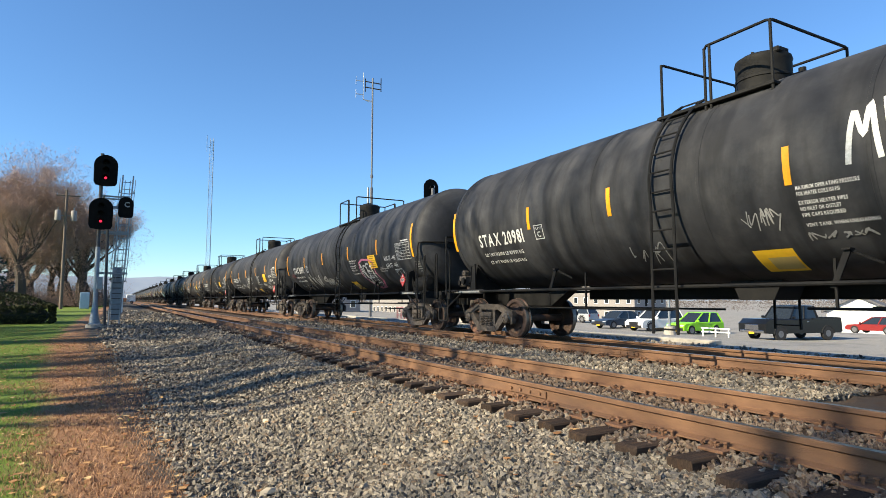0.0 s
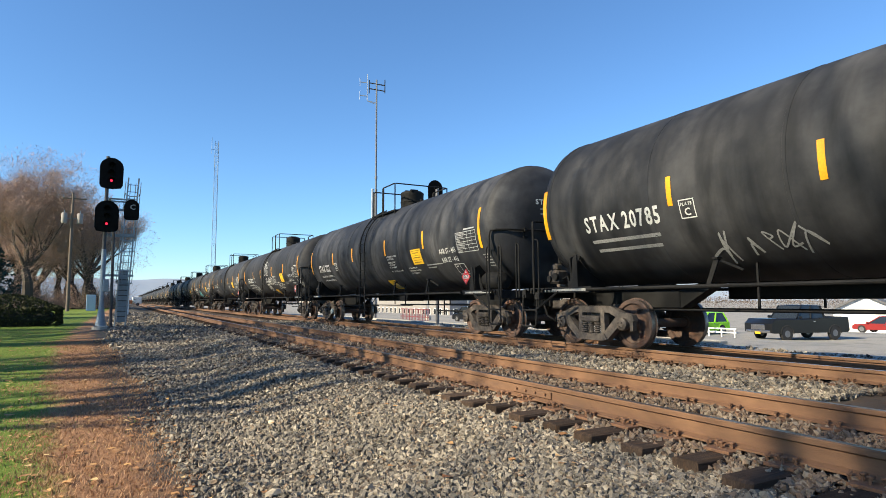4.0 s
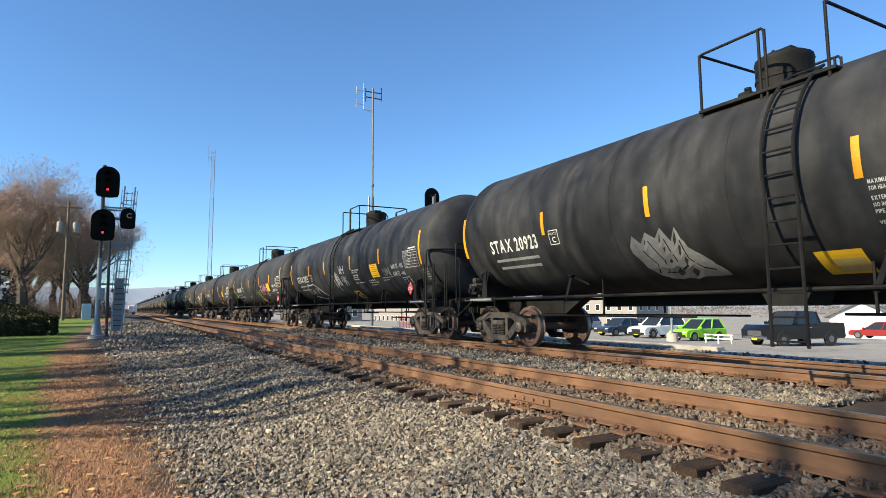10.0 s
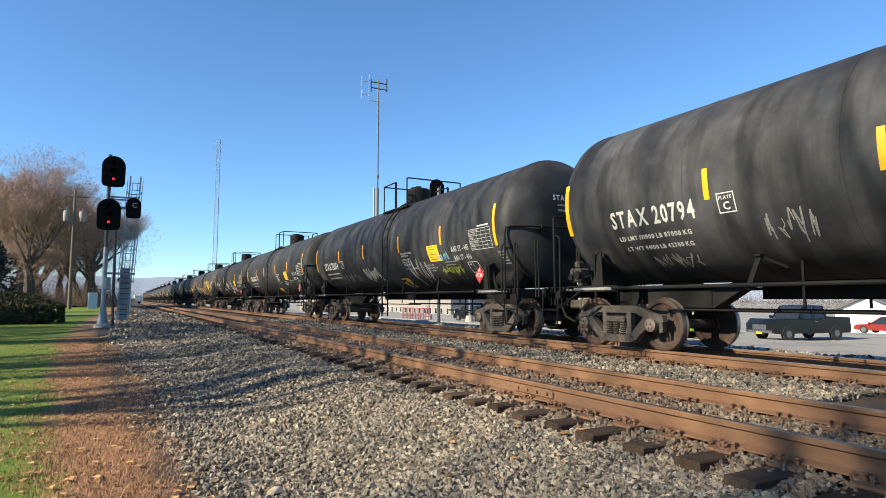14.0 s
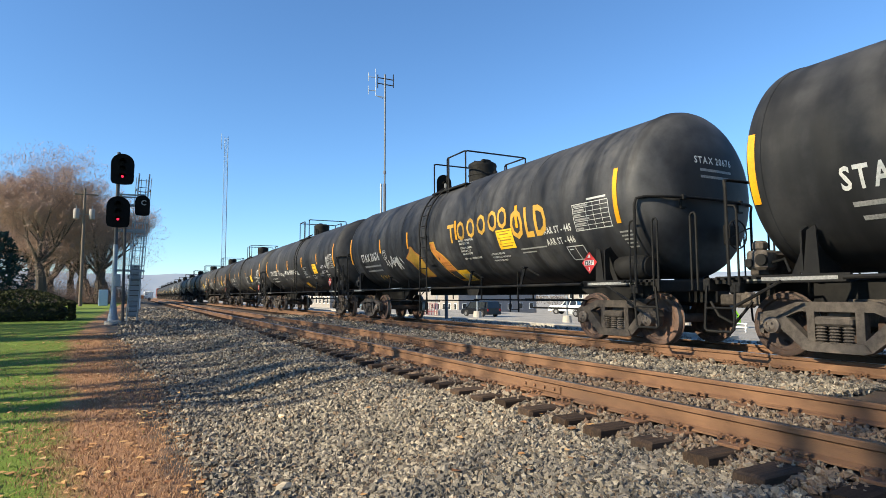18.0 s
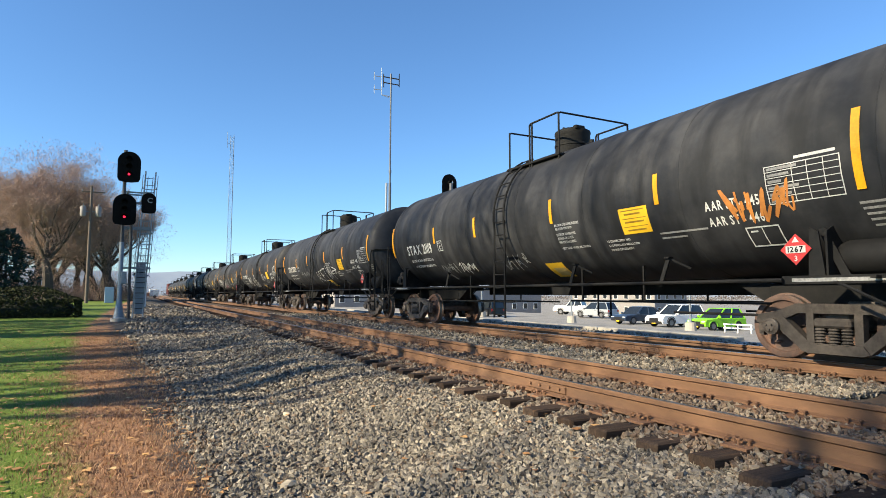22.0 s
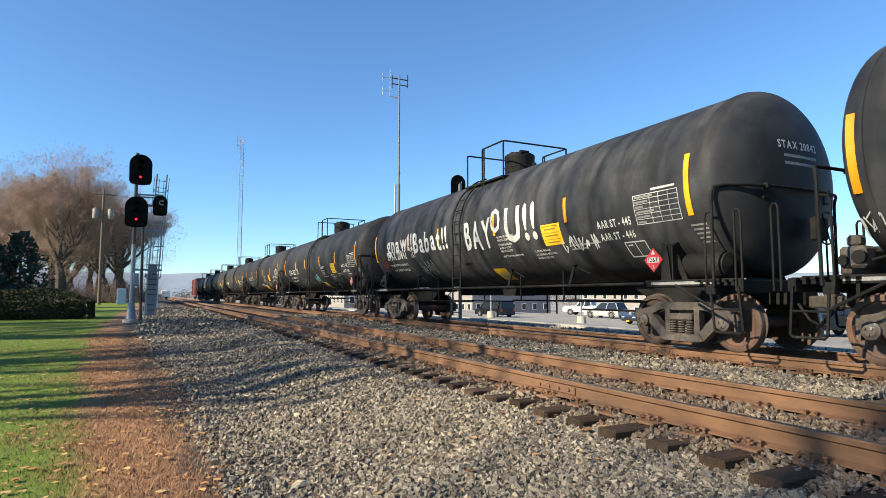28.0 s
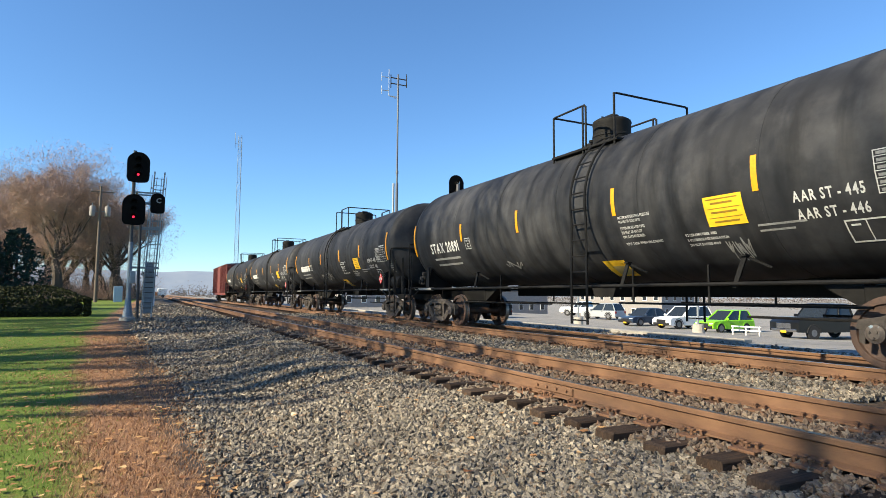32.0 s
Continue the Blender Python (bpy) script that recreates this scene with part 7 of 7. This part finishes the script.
def build_vehicle(name, at, turn, length, width, height, colour, label, style, group="parked vehicles"):
    """Nose towards +x before turning. style: hatch, suv, sedan, van or pickup."""
    x, y, z = at
    car = thing(name, (x, y, z), turn, label, "car" if style != "pickup" else "pickup truck", group)
    hl, belt, sill = length / 2, height * (0.62 if style == "pickup" else 0.56), 0.45 if style == "pickup" else 0.28
    roof = {"hatch": (0.2, -0.02, -0.38, -0.47), "suv": (0.2, 0.02, -0.4, -0.48), "sedan": (0.22, 0.06, -0.2, -0.36), "van": (0.3, 0.16, -0.46, -0.49), "pickup": (0.17, 0.08, -0.16, -0.19)}[style]
    bonnet = belt * (0.9 if style != "pickup" else 1.0)
    side = [(-hl, sill + 0.1), (-hl * 0.98, belt * 0.98), (roof[3] * length, belt), (roof[0] * length, belt), (hl * 0.9, bonnet), (hl, bonnet * 0.78), (hl * 1.0, sill + 0.05), (hl * 0.9, sill), (-hl * 0.95, sill)]
    body = Shape()
    n = len(side)
    rows = []
    for w, k in ((-width / 2, 0.97), (-width / 2 * 0.93, 1.0), (width / 2 * 0.93, 1.0), (width / 2, 0.97)):
        rows.append([(a * (0.99 if k < 1 else 1), w, b if k == 1 else min(b, belt * 0.95)) for a, b in side])
    pts = [p for r in rows for p in r]
    faces = [(i * n + j, i * n + (j + 1) % n, (i + 1) * n + (j + 1) % n, (i + 1) * n + j) for i in range(3) for j in range(n)] + [tuple(range(n))[::-1], tuple(range(3 * n, 4 * n))]
    body.add(pts, faces)
    shell = part("body", body, colour, car, smooth=True)
    # cabin: pillars and roof with glass set in
    a0, a1, a2, a3 = (r * length for r in roof)
    wt, wb = width / 2 * 0.78, width / 2 * 0.92
    top = Shape().add([(a1, -wt, height - 0.05), (a1, wt, height - 0.05), (a2, wt, height - 0.05), (a2, -wt, height - 0.05), (a1 - 0.1, -wt * 0.9, height), (a1 - 0.1, wt * 0.9, height), (a2 + 0.1, wt * 0.9, height), (a2 + 0.1, -wt * 0.9, height)],
                      [(4, 5, 6, 7), (0, 1, 5, 4), (1, 2, 6, 5), (2, 3, 7, 6), (3, 0, 4, 7), (0, 3, 2, 1)])
    part("roof", top, colour, car, smooth=True)
    for w0, w1 in ((-1, -1), (1, 1)):
        for p, q in (((a0, belt), (a1, height - 0.05)), ((a3, belt), (a2, height - 0.05)), (((a0 + a3) / 2, belt), ((a1 + a2) / 2, height - 0.05))):
            part("pillar", Shape().rod((p[0], w0 * wb, p[1]), (q[0], w0 * wt, q[1]), 0.05, 6), colour, car)
        part("side_window", Shape().add([(a0, w0 * wb * 0.985, belt), (a1, w0 * wt * 0.985, height - 0.06), (a2, w0 * wt * 0.985, height - 0.06), (a3, w0 * wb * 0.985, belt)], [(0, 1, 2, 3)]), car_glass, car, "dark side glass")
        part("door_handle", Shape().box((a0 * 0.1 + a3 * 0.3, w0 * width / 2, belt * 0.86), (0.2, 0.04, 0.04), 0.01), chrome, car)
        part("mirror", Shape().box((a0 * 0.92, w0 * (width / 2 + 0.1), belt + 0.08), (0.14, 0.2, 0.16), 0.04), colour, car)
    part("windscreen", Shape().add([(a0, -wb, belt), (a0, wb, belt), (a1, wt, height - 0.06), (a1, -wt, height - 0.06)], [(0, 1, 2, 3)]), car_glass, car, "dark windscreen")
    part("rear_window", Shape().add([(a3, -wb, belt), (a3, wb, belt), (a2, wt, height - 0.06), (a2, -wt, height - 0.06)], [(0, 1, 2, 3)]), car_glass, car)
    wr = 0.33 if style in ("hatch", "sedan") else 0.42 if style == "pickup" else 0.37
    for wx in (hl * 0.62, -hl * 0.6):
        for w in (-1, 1):
            wheel = part("wheel", Shape().lathe([(0.2, -0.1), (wr * 0.96, -0.1), (wr, -0.06), (wr, 0.06), (wr * 0.96, 0.1), (0.2, 0.1)], 20, "y", (wx, w * (width / 2 - 0.09), wr)), tyre_rubber, car, "black tyre", smooth=True)
            part("rim", Shape().lathe([(0.001, -0.085), (wr * 0.62, -0.095), (wr * 0.66, -0.06), (wr * 0.66, 0.06), (wr * 0.62, 0.095), (0.001, 0.085)], 12, "y", (wx, w * (width / 2 - 0.085), wr)), wheel_alloy, wheel)
            part("wheel_arch", Shape().pipe([(wx + (wr + 0.06) * math.cos(t), w * (width / 2 - 0.005), wr + (wr + 0.06) * math.sin(t)) for t in (k * math.pi / 8 for k in range(9))], 0.035, 5), tyre_rubber if style in ("suv", "pickup") else colour, car)
    part("grille", Shape().box((hl * 0.995, 0, belt * 0.62), (0.06, width * 0.5, belt * 0.26), 0.02), chrome if style == "pickup" else bumper_dark, car)
    part("front_bumper", Shape().box((hl * 0.98, 0, sill + 0.12), (0.16, width * 0.9, 0.2), 0.05), chrome if style == "pickup" else bumper_dark, car)
    for w in (-1, 1):
        part("headlight", Shape().box((hl * 0.96, w * width * 0.37, belt * 0.72), (0.16, width * 0.2, belt * 0.15), 0.04), head_lamp, car, "clear headlight")
        part("tail_light", Shape().box((-hl * 0.985, w * width * 0.42, belt * 0.8), (0.06, width * 0.12, belt * 0.26), 0.02), tail_lamp, car, "red tail light")
    part("number_plate", Shape().box((hl + 0.02, 0, belt * 0.36), (0.02, 0.4, 0.13)), yellow_panel, car, "small yellow plate")
    if style == "pickup":
        for w in (-1, 1):
            part("bed_side", Shape().box((-hl * 0.6, w * width * 0.48, belt * 0.97), (length * 0.38, 0.07, 0.16), 0.02), colour, car)
        part("tailgate", Shape().box((-hl * 0.985, 0, belt * 0.8), (0.07, width * 0.9, belt * 0.5), 0.02), colour, car)
    return car


def yard(x, y):
    return (x, y, float(ground_height(x, y)))


car_lime, car_white, car_dark, car_silver, car_navy, car_grey = (paint("lime_paint", (0.22, 0.55, 0.02)), paint("white_car_paint", (0.75, 0.76, 0.76)), paint("dark_car_paint", (0.007, 0.008, 0.01)),
                                                               paint("silver_car_paint", (0.34, 0.36, 0.38)), paint("navy_car_paint", (0.03, 0.045, 0.075)), paint("grey_car_paint", (0.1, 0.11, 0.12)))
build_vehicle("pickup_truck", yard(36.0, 21.4), 168, 5.9, 2.05, 2.1, car_dark, "dark grey crew-cab pickup with chrome front", "pickup")
build_vehicle("hatchback", yard(36.0, 28.2), 176, 3.9, 1.65, 1.55, car_lime, "bright lime green hatchback in the yard", "hatch")
build_vehicle("suv", yard(37.2, 32.8), 178, 4.6, 1.85, 1.72, car_white, "white suv parked nose to the line", "suv")
build_vehicle("sedan", yard(38.0, 37.4), 178, 4.7, 1.8, 1.48, car_navy, "dark blue sedan in the yard", "sedan")
build_vehicle("suv", yard(44.0, 49.5), 100, 4.6, 1.85, 1.7, car_silver, "silver suv parked at the back", "suv")
build_vehicle("minivan", yard(34.5, 57.0), 95, 5.0, 1.95, 1.75, car_dark, "black minivan parked side-on", "van")
build_vehicle("sedan", yard(47.0, 41.5), 95, 4.7, 1.8, 1.46, car_grey, "grey sedan behind the white suv", "sedan")
build_vehicle("sedan", yard(42.0, 68.0), 90, 4.7, 1.8, 1.46, car_white, "white sedan far back in the yard", "sedan")
build_vehicle("pickup_truck", yard(50.0, 60.0), 120, 5.6, 2.0, 1.9, car_white, "white pickup far back in the yard", "pickup")
build_vehicle("compact_car", yard(56.0, 26.0), 85, 4.2, 1.7, 1.45, paint("red_car_paint", (0.22, 0.025, 0.025)), "red compact car near the white shed", "hatch")

# white rack standing before the pickup
rack = thing("plough_frame", yard(32.8, 24.2), 0, "white steel plough frame standing before the pickup", "frame")
for z in (0.32, 0.55):
    part("rail", Shape().box((0, 0, z), (0.1, 2.0, 0.08), 0.01), siding_white, rack)
for y in (-0.9, 0.0, 0.9):
    part("upright", Shape().box((0, y, 0.3), (0.08, 0.08, 0.6), 0.01), siding_white, rack)


def build_house(name, at, size, roof_h, wall_mat, roof_mat, label, rows, turn=0, category="house", flat=False):
    w, d, h = size
    house = thing(name, at, turn, label, category)
    part("wall", Shape().box((0, 0, h / 2), (w, d, h)), wall_mat, house)
    if flat:
        part("roof", Shape().box((0, 0, h + 0.15), (w + 0.4, d + 0.4, 0.3), 0.03), roof_mat, house)
    else:
        for s in (-1, 1):
            part("roof", Shape().prism([(s * (d / 2 + 0.4), h - 0.2), (0, h + roof_h), (0, h + roof_h + 0.2), (s * (d / 2 + 0.4), h)], w + 0.8, "yz", -w / 2 - 0.4), roof_mat, house)
        for s in (-1, 1):
            part("gable", Shape().prism([(-d / 2, h), (d / 2, h), (0, h + roof_h)], 0.12, "yz", s * w / 2 - 0.06), wall_mat, house)
    for r in range(rows):
        z = 1.6 + r * 3.0
        n = max(1, int(d / 2.6))
        for k in range(n):
            y = -d / 2 + (k + 0.5) * d / n
            win = part("window", Shape().box((-w / 2 - 0.02, y, z), (0.08, 1.1, 1.4), 0.01), siding_white, house)
            part("pane", Shape().box((-w / 2 - 0.05, y, z), (0.06, 0.9, 1.2)), car_glass, win, "dark glass")
        n = max(1, int(w / 2.6))
        for k in range(n):
            x = -w / 2 + (k + 0.5) * w / n
            win = part("window", Shape().box((x, -d / 2 - 0.02, z), (1.1, 0.08, 1.4), 0.01), siding_white, house)
            part("pane", Shape().box((x, -d / 2 - 0.05, z), (0.9, 0.06, 1.2)), car_glass, win, "dark glass")
    return house


build_house("shed", yard(62, 30), (4.5, 5.0, 2.3), 1.3, siding_white, roof_grey, "small white gabled shed beyond the yard", 0, 20, "shed")
build_house("warehouse", yard(95, 26), (14, 22, 5.6), 0, brick_red, roof_grey, "long low red brick building behind the yard", 1, 0, "building", True)
build_house("house", yard(98, 100), (12, 22, 5.5), 3.0, siding_grey, roof_grey, "white house far behind the yard", 2, 10)
build_house("warehouse", yard(70, 128), (20, 40, 5.0), 0, siding_grey, roof_grey, "pale flat-roofed building far up the yard", 1, 0, "building", True)
build_house("station_building", yard(37.5, 118), (9, 16, 6.0), 3.2, siding_grey, roof_grey, "dull grey building with a small roof cupola", 2, 0, "building")
x, y, z = yard(37.5, 118)
cupola = thing("cupola", (x, y, z + 9.1), 0, "small pointed cupola on the roof ridge", "cupola")
part("drum", Shape().box((0, 0, 1.1), (1.5, 1.5, 3.0), 0.05), siding_white, cupola)
part("spire", Shape().lathe([(1.2, 2.6), (0.8, 3.2), (0.15, 4.6), (0.04, 6.4), (0.001, 6.5)], 10, "z"), roof_grey, cupola)

# bike rack and bench-like red frames seen under the train
for k in range(3):
    rack = thing("barrier", yard(22.0 + 0.15 * k, 44 + k * 2.2), 90, "low dark red metal barrier in the yard", "barrier", "row of barriers")
    part("top_bar", Shape().rod((-0.9, 0, 0.95), (0.9, 0, 0.95), 0.035, 6), barrier_red, rack)
    part("foot_bar", Shape().rod((-0.9, 0, 0.3), (0.9, 0, 0.3), 0.03, 6), barrier_red, rack)
    for j in range(7):
        part("bar", Shape().rod((-0.9 + 0.3 * j, 0, 0.0), (-0.9 + 0.3 * j, 0, 0.95), 0.025, 6), barrier_red, rack)


# ---- what moves: the train rolls by and its wheels turn ----
def motions():
    times = [k * 2.0 for k in range(17)]
    for i, car in enumerate(CARS):
        walk(car, [(t, pose(TRACK_FAR, car_start(i) - train_run(t), 0)) for t in times])
    walk(boxcar, [(t, pose(TRACK_FAR, BOXCAR_AT - train_run(t), 0)) for t in times])
    # one turn of the wheel for each circumference; all wheelsets of a kind share the same keys
    masters = {}
    for car in CARS + [boxcar]:
        for o in car.children_recursive:
            if not o.name.startswith("wheelset"):
                continue
            key = round(o.location.y, 3)
            if key in masters:
                source = masters[key].animation_data
                keys = o.animation_data_create()
                o.rotation_mode = "QUATERNION"
                keys.action = source.action
                keys.action_slot = source.action_slot
                continue
            masters[key] = o
            base = o.location.copy()
            rows = []
            for f in range(0, 32 * FPS + 1):
                t = f / FPS
                rows.append((t, Matrix.Translation(base) @ Matrix.Rotation(train_run(t) / WHEEL_R, 4, "X")))
            walk(o, rows)


motions()
